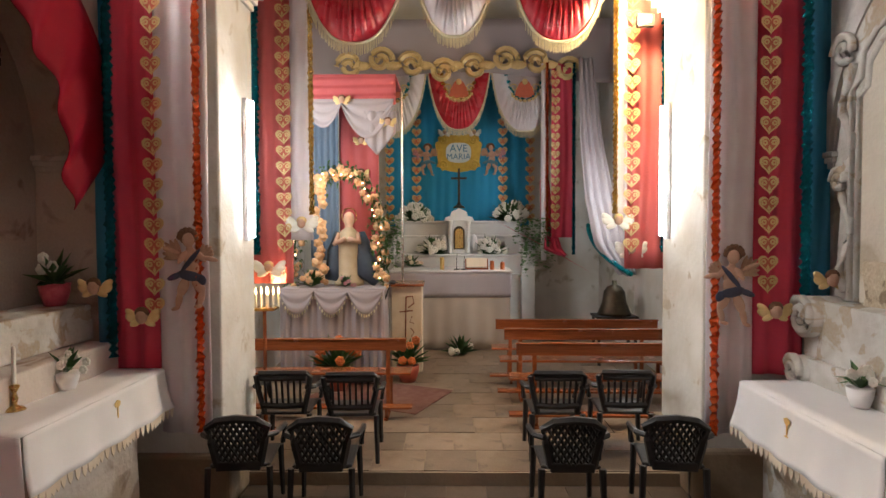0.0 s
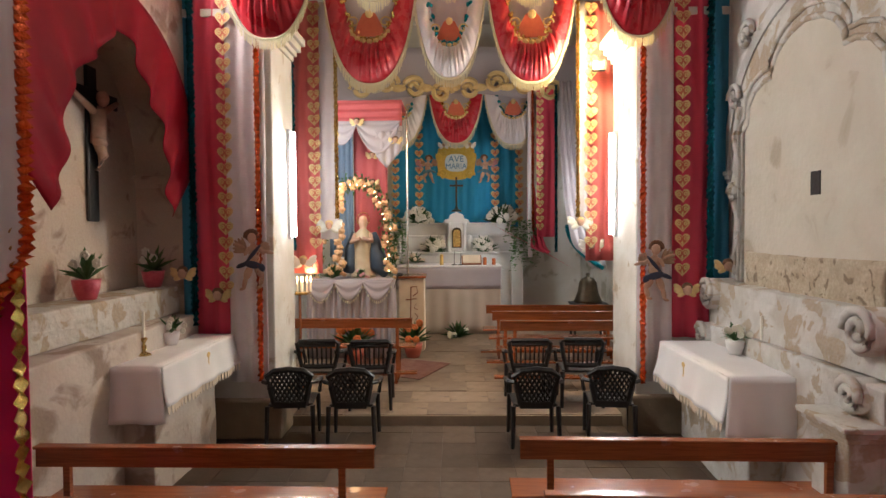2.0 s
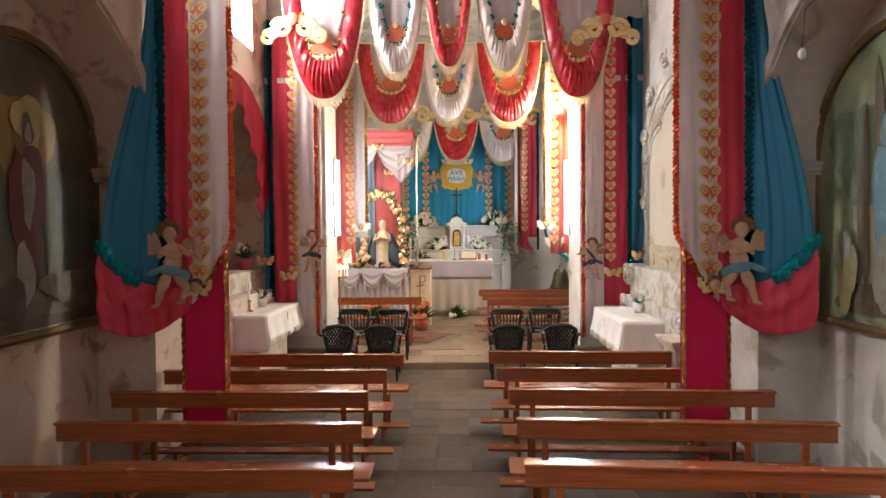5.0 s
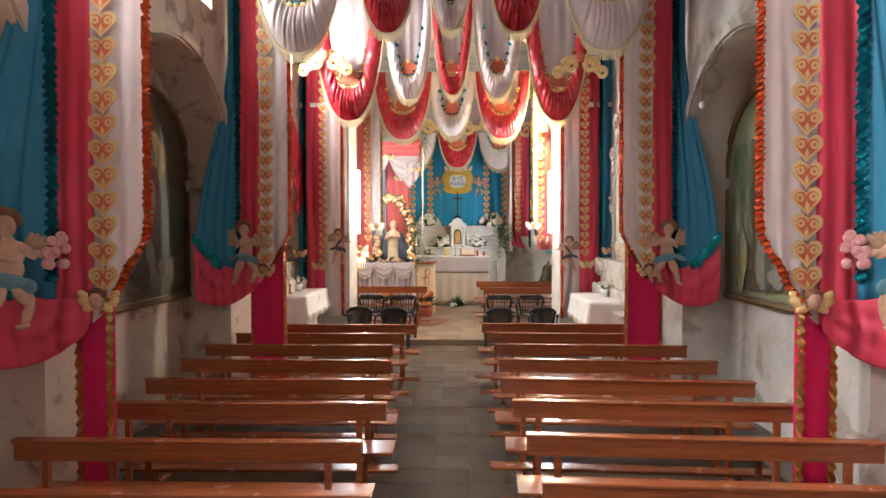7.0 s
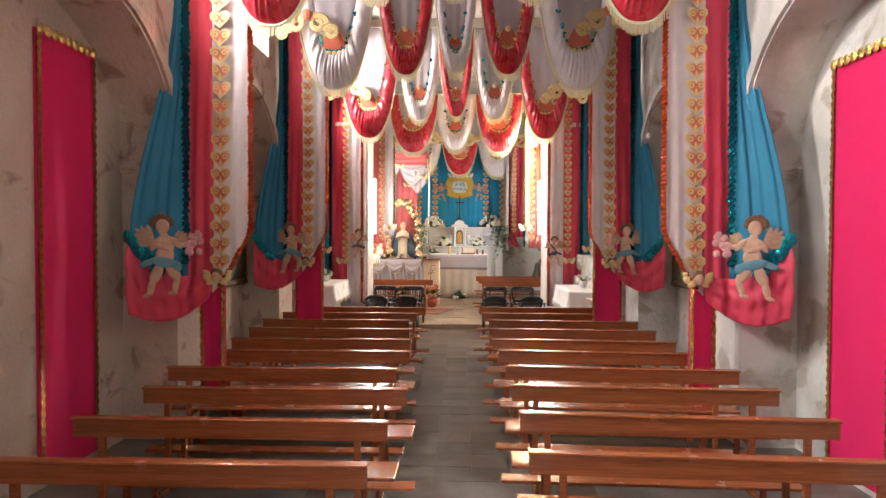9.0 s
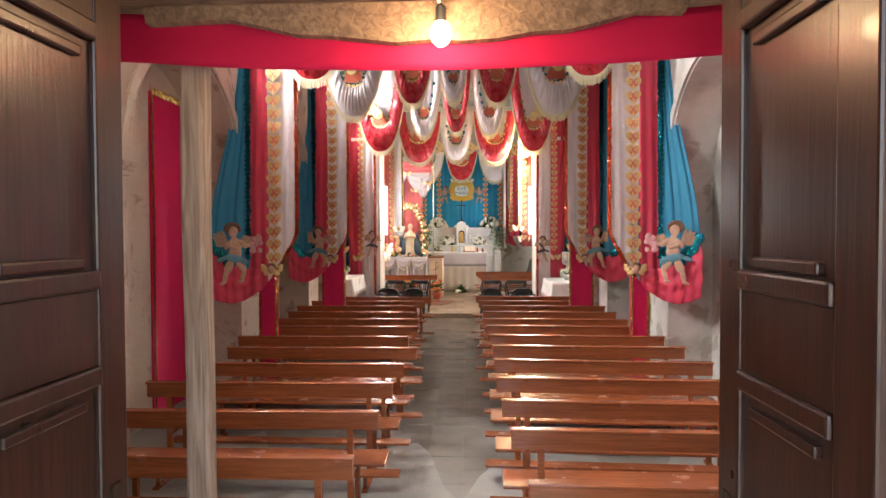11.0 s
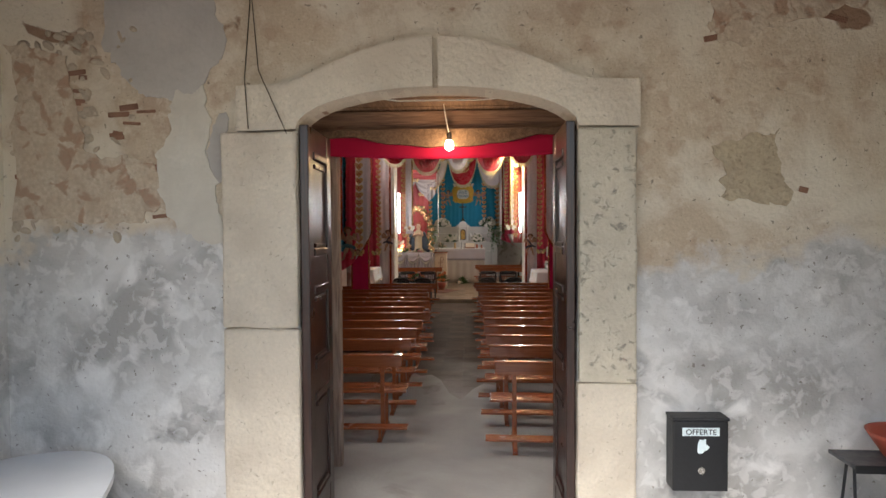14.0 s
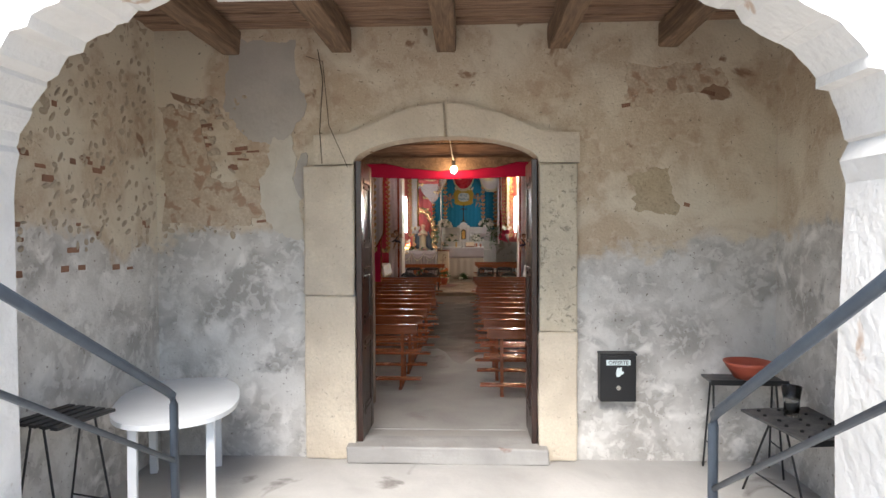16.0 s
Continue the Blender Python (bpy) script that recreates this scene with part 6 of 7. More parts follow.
for sx, x in ((-1, -1.3), (1, 1.3)):
    iv = thing("ivy", "trailing light green ivy hanging over the altar tier", "plant", at=(x, 11.85, 2.28))
    rs = random.Random(int(x * 10))
    bm = bmesh.new()
    for k in range(26):
        px, pz = rs.uniform(-0.3, 0.26), rs.uniform(-0.02, 0.08)
        length = rs.uniform(0.3, 1.05)
        n = int(length / 0.045)
        for j in range(n):
            px += rs.uniform(-0.025, 0.025)
            q = Vector((px, -0.15 - 0.02 * k * 0.3, pz - j * 0.045))
            leaf_blade(bm, q, q + Vector((rs.uniform(-0.07, 0.07), rs.uniform(-0.05, 0.0), rs.uniform(-0.06, 0.03))), 0.045, 0.012)
    bmesh.ops.solidify(bm, geom=bm.faces[:], thickness=0.002)
    tagged(part("leaves", bm, M_LEAFLIGHT, iv), kind="stuff")
    part("runner", tube(bmesh.new(), [(-0.2, -0.1, 0.02), (0, -0.14, 0.04), (0.2, -0.12, 0.0), (0.2, -0.14, -0.6)], 0.008, 5), M_LEAF, iv)

# on the altar table
for x, m, h, lab in ((-0.29, M_CANDLE, 0.2, "thick yellow altar candle"), (0.53, M_REDCANDLE, 0.14, "short orange-red altar candle"), (0.7, M_REDCANDLE, 0.12, "short orange-red altar candle")):
    c = thing("candle", lab + " on the altar linen", "candle", at=(x, 10.95, 1.487))
    part("wax", lathe(bmesh.new(), [(0.035, 0), (0.035, h), (0.02, h + 0.004)], 12), m, c)
    part("wick", lathe(bmesh.new(), [(0.004, h), (0.003, h + 0.025)], 5), M_BLACK, c)
bk = thing("book_stand", "wooden stand with an open book on the altar", "book stand", at=(0.28, 10.98, 1.487))
part("stand", boxed(-0.19, 0.19, -0.02, 0.02, 0.0, 0.2, 0.006, Matrix.Rotation(radians(-35), 4, "X")), M_BENCH, bk)
part("book", boxed(-0.17, 0.17, -0.045, -0.021, 0.02, 0.2, 0.006, Matrix.Rotation(radians(-35), 4, "X")), M_PARCH, bk)
for x, h in ((-0.05, 0.26), (0.07, 0.22)):
    c = thing("microphone", "thin black table microphone on the altar", "microphone", at=(x, 10.9, 1.487))
    part("stem", tube(bmesh.new(), [(0, 0, 0), (0, 0, h * 0.7), (0.01, -0.03, h)], 0.006, 6), M_BLACK, c)
    part("foot", lathe(bmesh.new(), [(0.05, 0), (0.05, 0.012), (0.01, 0.02)], 12), M_BLACK, c)

# lectern board and its plant
lec = thing("lectern", "parchment-covered lectern with a painted brown symbol", "lectern", at=(-0.75, 9.35, 0.17))
part("body", boxed(-0.21, 0.21, 0.0, 0.32, 0.0, 1.2, 0.01), M_PARCH, lec)
part("top", boxed(-0.24, 0.24, -0.03, 0.36, 1.2, 1.235, 0.008, Matrix.Rotation(radians(3), 4, "X")), M_BENCH, lec)
sym = bmesh.new()
tube(sym, [(-0.02, -0.006, 0.45), (-0.01, -0.006, 1.05)], 0.009, 5)
tube(sym, [(-0.01, -0.006, 1.05), (0.08, -0.006, 1.06), (0.1, -0.006, 0.96), (0.02, -0.006, 0.9)], 0.009, 5)
tube(sym, [(-0.1, -0.006, 0.84), (0.08, -0.006, 0.86)], 0.009, 5)
tube(sym, [(0.07, -0.006, 0.78), (0.04, -0.006, 0.7), (0.1, -0.006, 0.68)], 0.007, 5)
tube(sym, [(0.05, -0.006, 0.62), (0.1, -0.006, 0.56), (0.06, -0.006, 0.5)], 0.007, 5)
part("painted_symbol", sym, M_INK, lec)
bouquet("floor_plant", "fern-like plant with orange flowers in a pot on the chancel floor", -0.7, 8.85, 0.16, 0.3, 41, M_ORANGEPETAL, 60, 7, M_TERRA, 0.05)
bouquet("floor_plant", "plant with orange flowers before the statue stand", -1.55, 8.45, 0.155, 0.32, 42, M_ORANGEPETAL, 50, 12, M_TERRA, 0.1)
bouquet("floor_bouquet", "low arrangement of white flowers on the floor before the altar", 0.0, 10.5, 0.19, 0.26, 43, M_PETAL, 44, 7)
mic = thing("microphone_stand", "black microphone stand beside the statue", "microphone stand", at=(-1.05, 8.95, 0.16))
part("boom", tube(bmesh.new(), [(-0.12, 0, 0.6), (0.0, 0.0, 0.95), (0.12, -0.02, 1.28)], 0.009, 6), M_BLACK, mic)
part("pole", tube(bmesh.new(), [(0, 0, 0.02), (0, 0, 0.95)], 0.011, 6), M_BLACK, mic)
part("foot", lathe(bmesh.new(), [(0.12, 0), (0.12, 0.015), (0.02, 0.03)], 14), M_BLACK, mic)
part("head", ball(bmesh.new(), (0.15, -0.03, 1.3), 0.03, 8, 6, (1.8, 1, 1)), M_BLACK, mic)
rug = boxed(-0.75, 0.75, -0.5, 0.5, 0.0, 0.012, 0.003)
rg = part("rug", rug, M_RUG)
rg.matrix_basis = pose(-1.0, 8.25, 0.152, 0.9, 0, -24)
tagged(rg, "faded reddish patterned rug lying askew on the floor", "rug")

# statue stand, statue, rose arch and canopy
st = thing("statue_stand", "high stand dressed in pleated grey cloth with silver swags", "stand", at=(-1.66, 9.0, 0.165))
part("skirt", sheet(lambda a, b: (-0.66 + 1.32 * a, -0.32 + 0.03 * math.sin(a * 75) * (0.4 + 0.6 * b), 1.2 - 1.17 * b), 110, 6), M_GREYCLOTH, st, smooth=True)
for sx in (-1, 1):
    part("side_skirt", sheet(lambda a, b: (sx * (0.66 + 0.02 * math.sin(a * 30) * b), -0.3 + 0.62 * a, 1.2 - 1.17 * b), 30, 5), M_GREYCLOTH, st, smooth=True)
part("top_board", boxed(-0.67, 0.67, -0.33, 0.33, 1.2, 1.24, 0.01), M_GREYCLOTH, st)
for k in range(3):
    x0 = -0.66 + 0.44 * k
    def fall(a, b, x0=x0):
        return (x0 + 0.44 * a, -0.355 - 0.03 * math.sin(a * math.pi) * b + 0.008 * math.sin(b * 14), 1.22 - b * 0.3 * math.sin(a * math.pi) ** 0.7 - 0.01 * b)
    sw = part("swag_fall", sheet(fall, 20, 10), M_GREYCLOTH, st, smooth=True)
    bm = bmesh.new()
    for j in range(14):
        p = Vector(fall((j + 0.5) / 14, 1.0))
        ball(bm, p + Vector((0, -0.01, -0.02)), 0.012, 5, 4, (0.8, 0.8, 2))
    tagged(part("tassels", bm, M_FRINGE, sw), kind="stuff")
bm = bmesh.new()
lathe(bm, [(0.2, 0.0), (0.2, 0.05), (0.15, 0.1), (0.15, 0.4), (0.15, 0.6), (0.13, 0.7), (0.05, 0.77), (0.06, 0.82), (0.075, 0.88), (0.06, 0.95), (0.02, 0.98)], 18)
n1 = len(bm.faces)
tube(bm, [(0.12, -0.05, 0.68), (0.16, -0.16, 0.58), (0.02, -0.2, 0.62)], 0.035, 8)
tube(bm, [(-0.12, -0.05, 0.68), (-0.16, -0.16, 0.56), (-0.02, -0.2, 0.62)], 0.035, 8)
n2 = len(bm.faces)
tube(bm, [(0.13, 0.03, 0.7), (0.2, 0.02, 0.45), (0.24, 0.0, 0.2), (0.4, 0.0, 0.05)], 0.13, 10, [0.6, 1, 1.2, 0.8])
tube(bm, [(-0.12, 0.04, 0.7), (-0.19, 0.02, 0.45), (-0.2, 0.02, 0.2), (-0.22, 0.0, 0.06)], 0.12, 10, [0.6, 0.9, 1, 1])
n3 = len(bm.faces)
bm.faces.ensure_lookup_table()
for k, f in enumerate(bm.faces):
    f.smooth = True
    f.material_index = 1 if n2 <= k < n3 else (2 if f.calc_center_median().z > 0.78 or n1 <= k < n2 else 0)
me = bpy.data.meshes.new("statue")
bm.to_mesh(me)
bm.free()
for m in (M_ROBE, M_MANTLE, M_SKIN):
    me.materials.append(m)
so = new("statue", me)
so.matrix_basis = pose(-1.5, 9.1, 1.41)
tagged(so, "painted devotional statue with pale robe and dark mantle", "statue")
halo = bmesh.new()
tube(halo, [(-1.5 + 0.1 * math.cos(k * 0.4189), 9.12, 2.33 + 0.11 * math.sin(k * 0.4189)) for k in range(16)], 0.007, 5)
tagged(part("halo", halo, M_BRASS), "thin gilt halo ring behind the statue's head", "halo")
arch_ = thing("rose_arch", "arch of peach and cream artificial roses with small lights", "flower arch")
path = [(-2.28, 1.42), (-2.25, 1.75), (-2.2, 2.05), (-2.08, 2.3), (-1.98, 2.62), (-1.82, 2.82), (-1.6, 2.92), (-1.4, 2.84), (-1.22, 2.66), (-1.1, 2.4), (-1.08, 2.1), (-1.07, 1.75), (-1.06, 1.45)]
part("wire", tube(bmesh.new(), [(x, 9.05, z) for x, z in path], 0.012, 5), M_LEAF, arch_)
rose = bmesh.new()
for r, off, zz in ((0.055, 0.0, 0.0), (0.035, -0.02, 0.01)):
    ball(rose, (0, off, zz), r, 7, 5, (1, 0.8, 0.9))
for j in range(5):
    a = j * 1.2566
    ball(rose, (0.035 * math.cos(a), -0.012, 0.035 * math.sin(a)), 0.03, 5, 4, (1, 0.5, 1))
rme = bpy.data.meshes.new("rose")
rose.to_mesh(rme)
rose.free()
rme.materials.append(M_PEACH)
rs = random.Random(77)
green = bmesh.new()
lights = bmesh.new()
for i, (a, b) in enumerate(zip(path, path[1:])):
    n = 9
    for j in range(n):
        t = (j + 0.5) / n
        x, z = a[0] + (b[0] - a[0]) * t, a[1] + (b[1] - a[1]) * t
        w = 0.1 if i in (0, 1, 2, 9, 10, 11) else 0.075
        px, pz, py = x + rs.uniform(-w, w), z + rs.uniform(-w, w) * 0.8, 9.02 + rs.uniform(-0.07, 0.03)
        share("rose", rme, pose(px, py, pz, rs.uniform(-30, 30), rs.uniform(0, 360), 0) @ Matrix.Scale(rs.uniform(0.55, 0.95), 4), arch_)
        for q in range(7):
            p = Vector((x + rs.uniform(-0.12, 0.12), 9.04 + rs.uniform(-0.08, 0.05), z + rs.uniform(-0.12, 0.12)))
            leaf_blade(green, p, p + Vector((rs.uniform(-0.09, 0.09), rs.uniform(-0.06, 0.02), rs.uniform(-0.09, 0.09))), 0.02)
        if j % 5 == 2:
            ball(lights, (x + rs.uniform(-0.06, 0.06), 8.93, z + rs.uniform(-0.05, 0.05)), 0.012, 5, 4)
bmesh.ops.solidify(green, geom=green.faces[:], thickness=0.002)
tagged(part("leaves", green, M_LEAF, arch_), kind="stuff")
tagged(part("fairy_lights", lights, M_FAIRY, arch_, "tiny warm lights"), kind="stuff")
for j in range(16):
    share("rose", rme, pose(-1.86 + rs.uniform(-0.05, 0.05), 8.95, 1.55 + j * 0.085, 0, rs.uniform(0, 360), 0) @ Matrix.Scale(rs.uniform(0.9, 1.25), 4), arch_)
bouquet("statue_flowers", "cream and mauve flowers massed at the statue's feet", -1.95, 8.85, 1.41, 0.2, 51, M_PEACH, 30, 16)
bouquet("statue_flowers", "small mauve heather and leaves at the statue's feet", -1.5, 8.8, 1.41, 0.14, 52, M_ROSEBUD, 40, 6)
can = thing("canopy", "rose-red canopy with draped grey valance above the statue", "canopy")
part("tester", boxed(-2.12, -0.88, 9.3, 10.2, 4.22, 4.26, 0.01), M_CANOPY, can)
part("red_valance", sheet(lambda a, b: (-2.12 + 1.24 * a, 9.28 + 0.02 * math.sin(b * 22 + a), 4.26 - 0.42 * b), 20, 16), M_CANOPY, can, smooth=True)
for x0, x1, d in ((-2.1, -1.6, 0.36), (-1.62, -0.9, 0.5)):
    part("grey_swag", sheet(lambda a, b: (x0 + (x1 - x0) * a, 9.25 - 0.05 * b + 0.02 * math.sin(b * 18), 3.92 - b * d * math.sin(a * math.pi) ** 0.7 - 0.04 * b), 24, 12), M_GREYCLOTH, can, smooth=True)
part("grey_tail", sheet(lambda a, b: (-1.3 + 0.42 * a, 9.22 + 0.02 * math.sin(a * 20), 3.75 - b * (0.35 + 0.5 * (0.5 - abs(a - 0.4)))), 16, 8), M_GREYCLOTH, can, smooth=True)
part("red_banner", sheet(lambda a, b: (-1.78 + 0.58 * a, 9.95 + 0.015 * math.sin(a * 20), 4.2 - 2.7 * b), 16, 6), M_CANOPY, can, smooth=True)
part("grey_curtain", sheet(lambda a, b: (-2.2 + 0.42 * a, 9.9 + 0.03 * math.sin(a * 30), 4.2 - 2.5 * b), 20, 6), M_BLUEGREY, can, smooth=True)
for x in (-2.14, -0.86):
    part("pole", tube(bmesh.new(), [(x, 10.0, 0.18), (x, 10.0, 4.22)], 0.02, 8), M_SILVER, can)
for x, z in ((-1.6, 3.9), (-1.45, 3.45), (-1.45, 2.98), (-0.98, 3.6)):
    winged_head(x, 9.2 if z > 3.5 else 9.9, z, False, s=0.9)

# bell on its stand, candle stand, frame on the wall
bell = thing("bell", "old dark bronze bell standing on a black metal stand", "bell", at=(2.25, 9.9, 0.175))
part("bell_body", lathe(bmesh.new(), [(0.25, 0.72), (0.225, 0.77), (0.175, 0.9), (0.15, 1.06), (0.1, 1.13), (0.03, 1.16), (0.035, 1.22)], 18), M_BRONZE, bell, smooth=True)
part("stand_top", boxed(-0.3, 0.3, -0.22, 0.22, 0.68, 0.715, 0.005), M_BLACK, bell)
for x in (-0.26, 0.26):
    for y in (-0.18, 0.18):
        part("stand_leg", boxed(x - 0.02, x + 0.02, y - 0.02, y + 0.02, 0.0, 0.68), M_BLACK, bell)
cst = thing("candle_stand", "tall wooden stand with a cluster of lit candles", "candle stand", at=(-1.98, 6.95, 0.14))
part("pole", lathe(bmesh.new(), [(0.12, 0), (0.1, 0.03), (0.02, 0.08), (0.018, 1.2), (0.03, 1.22)], 10), M_BENCH, cst)
part("tray", boxed(-0.1, 0.12, -0.1, 0.1, 1.22, 1.25, 0.006), M_BRASS, cst)
for k in range(6):
    x, y = -0.07 + 0.04 * k, -0.04 + 0.04 * (k % 3)
    cd = part("candle", lathe(bmesh.new(), [(0.011, 1.25), (0.011, 1.36 + 0.01 * (k % 2)), (0.004, 1.37)], 7, Matrix.Translation((x, y, 0))), M_PETAL, cst)
    part("flame", lathe(bmesh.new(), [(0.004, 1.375), (0.011, 1.4), (0.002, 1.45)], 6, Matrix.Translation((x, y, 0))), M_FLAME, cd)
pf = thing("picture_frame", "small dark framed notice on the chancel wall", "picture", at=(2.69, 8.9, 1.75))
part("frame", boxed(-0.02, 0.0, -0.14, 0.14, -0.2, 0.2, 0.004), M_BLACK, pf)
part("print", boxed(-0.024, -0.021, -0.11, 0.11, -0.17, 0.17), M_PALE, pf)
tl = thing("tube_lamp", "glowing fluorescent tube on the chancel wall", "lamp", "fluorescent tubes")
part("batten", boxed(2.64, 2.69, 9.57, 9.63, 2.3, 3.4, 0.006), M_WHITEPLASTIC, tl)
part("tube", tube(bmesh.new(), [(2.62, 9.6, 2.33), (2.62, 9.6, 3.37)], 0.028, 10), M_TUBE, tl)

# ---- worn floor slabs of the chancel and before the step ----
rs = random.Random(12)
small = bmesh.new()
box(small, -0.5, 0.5, -0.5, 0.5, 0.0, 1.0)
sme = bpy.data.meshes.new("floor_slab")
small.to_mesh(sme)
small.free()
sme.materials.append(M_TILE)
y, row = 6.02, 0
while y < 10.6:
    x = -2.66 + (0.25 if row % 2 else 0)
    w = 0.46
    while x < 2.6:
        z = 0.115 + (y + 0.23 - 6.0) * 0.0156
        share("floor_slab", sme, pose(x + w / 2, y + 0.23, z - 0.004 + rs.uniform(-0.002, 0.004), 0.9 + rs.uniform(-0.3, 0.3), rs.uniform(-0.3, 0.3), rs.uniform(-0.8, 0.8)) @ Matrix.Diagonal((w - 0.008, 0.452, 0.012, 1)), chancel_floor)
        x += w
    y += 0.46
    row += 1

def door_paled(m):
    """Cement grey and door daylight painted into the floor colour, thinning out along the nave."""
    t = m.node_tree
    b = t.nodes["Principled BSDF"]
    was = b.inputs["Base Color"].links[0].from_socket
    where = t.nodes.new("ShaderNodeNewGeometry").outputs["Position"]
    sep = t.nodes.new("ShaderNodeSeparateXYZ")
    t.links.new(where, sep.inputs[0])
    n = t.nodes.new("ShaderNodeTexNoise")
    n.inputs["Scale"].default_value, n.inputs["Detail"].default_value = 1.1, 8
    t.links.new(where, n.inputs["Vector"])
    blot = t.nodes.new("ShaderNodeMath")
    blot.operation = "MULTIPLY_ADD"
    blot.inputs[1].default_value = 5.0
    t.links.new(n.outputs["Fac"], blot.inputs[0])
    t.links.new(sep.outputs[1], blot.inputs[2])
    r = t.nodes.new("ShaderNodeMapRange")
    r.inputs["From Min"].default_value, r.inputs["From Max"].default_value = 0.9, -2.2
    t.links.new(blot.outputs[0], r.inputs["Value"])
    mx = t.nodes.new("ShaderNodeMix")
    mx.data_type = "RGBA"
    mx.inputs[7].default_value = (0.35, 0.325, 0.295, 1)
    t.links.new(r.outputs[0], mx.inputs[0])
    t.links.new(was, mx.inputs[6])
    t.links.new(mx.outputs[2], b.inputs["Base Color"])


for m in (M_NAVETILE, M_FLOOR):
    door_paled(m)

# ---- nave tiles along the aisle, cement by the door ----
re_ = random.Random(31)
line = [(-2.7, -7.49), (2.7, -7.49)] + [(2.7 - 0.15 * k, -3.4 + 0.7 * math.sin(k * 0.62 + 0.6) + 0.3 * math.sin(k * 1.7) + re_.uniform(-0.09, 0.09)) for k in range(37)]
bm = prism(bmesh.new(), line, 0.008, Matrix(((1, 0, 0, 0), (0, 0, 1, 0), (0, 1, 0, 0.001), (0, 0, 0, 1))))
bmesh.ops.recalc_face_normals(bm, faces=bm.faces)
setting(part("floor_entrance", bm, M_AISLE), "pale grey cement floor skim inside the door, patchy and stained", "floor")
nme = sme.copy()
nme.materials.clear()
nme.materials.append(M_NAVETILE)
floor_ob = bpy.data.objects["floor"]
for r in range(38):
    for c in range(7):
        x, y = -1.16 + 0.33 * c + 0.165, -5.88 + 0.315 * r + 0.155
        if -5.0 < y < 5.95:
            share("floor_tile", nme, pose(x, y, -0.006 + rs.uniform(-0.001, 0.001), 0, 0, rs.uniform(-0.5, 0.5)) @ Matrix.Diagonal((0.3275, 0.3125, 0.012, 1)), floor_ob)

M_NAVESHEET = M_NAVETILE.copy()
nt = M_NAVESHEET.node_tree
info = next(n for n in nt.nodes if n.type == "OBJECT_INFO")
isle = nt.nodes.new("ShaderNodeNewGeometry")
for link in list(info.outputs["Random"].links):
    nt.links.new(isle.outputs["Random Per Island"], link.to_socket)
nt.nodes.remove(info)
verts, faces = [], []
for r in range(38):
    for c in list(range(-5, 0)) + list(range(7, 12)):
        x, y = -1.16 + 0.33 * c + 0.165, -5.88 + 0.315 * r + 0.155
        if -2.0 < y < 5.95 and abs(x) < 2.72:
            k = len(verts)
            h = 0.005 + rs.uniform(-0.0015, 0.0015)
            for q, z in ((0.1638, 0.0), (0.1615, h)):
                verts += [(x + sx * q, y + sy * (q - 0.0075), z) for sx, sy in ((-1, -1), (1, -1), (1, 1), (-1, 1))]
            faces += [(k + 4, k + 5, k + 6, k + 7)] + [(k + i, k + (i + 1) % 4, k + 4 + (i + 1) % 4, k + 4 + i) for i in range(4)]
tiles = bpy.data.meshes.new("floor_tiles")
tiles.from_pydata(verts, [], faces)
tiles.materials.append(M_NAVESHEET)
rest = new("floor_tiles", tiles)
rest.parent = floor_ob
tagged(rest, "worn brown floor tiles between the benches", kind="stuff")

# ---- porch ----
inside = standing()
for k, x in enumerate((-1.87, -0.9, 0.01, 0.96, 1.89)):
    b = part("porch_beam", rough_block(x - 0.085, x + 0.085, -10.29, -8.05, 3.43, 3.64, 30 + k, 0.02), M_BEAM)
    setting(b, "rough round-edged timber beam under the porch boards", "beam")
tagged(part("conduit", tube(bmesh.new(), [(-1.4, -9.5, 3.39), (1.4, -9.5, 3.39)], 0.03, 8), M_WHITEPLASTIC), "pale conduit pipe fixed across the porch beams", "pipe")
ob = thing("offering_box", "black metal wall offering box with a white label", "box", at=(1.45, -8.1, 0.44))
part("body", boxed(-0.15, 0.15, -0.12, 0.0, 0.0, 0.39, 0.008), M_BLACK, ob)
part("lid", boxed(-0.155, 0.155, -0.13, 0.0, 0.392, 0.41, 0.006), M_BLACK, ob)
part("label_plate", boxed(-0.1, 0.1, -0.124, -0.1205, 0.31, 0.355), M_PALE, ob)
lettering("OFFERTE", 0.042, pose(0, -0.1255, 0.318, 90), M_BLACK, ob)
part("lock", lathe(bmesh.new(), [(0.02, 0), (0.02, 0.012)], 10, pose(0.0, -0.12, 0.12, 90)), M_SILVER, ob)
rs = random.Random(2)
part("worn_patch", prism(bmesh.new(), [(0.03 * math.cos(a) * rs.uniform(0.6, 1.3), 0.045 * math.sin(a) * rs.uniform(0.6, 1.3)) for a in [k * 0.5236 for k in range(12)]], 0.002, Matrix.Translation((0.01, -0.123, 0.25))), M_PALE, ob)

pt = thing("plastic_table", "oval white plastic garden table", "table", at=(-2.02, -8.85, -0.1), rz=110)
top = [(0.68 * math.copysign(abs(math.cos(a)) ** 0.8, math.cos(a)), 0.44 * math.copysign(abs(math.sin(a)) ** 0.8, math.sin(a))) for a in [2 * math.pi * k / 40 for k in range(40)]]
bm = prism(bmesh.new(), top, 0.035, Matrix(((1, 0, 0, 0), (0, 0, 1, 0), (0, -1, 0, 0.72), (0, 0, 0, 1))))
part("tabletop", bm, M_WHITEPLASTIC, pt)
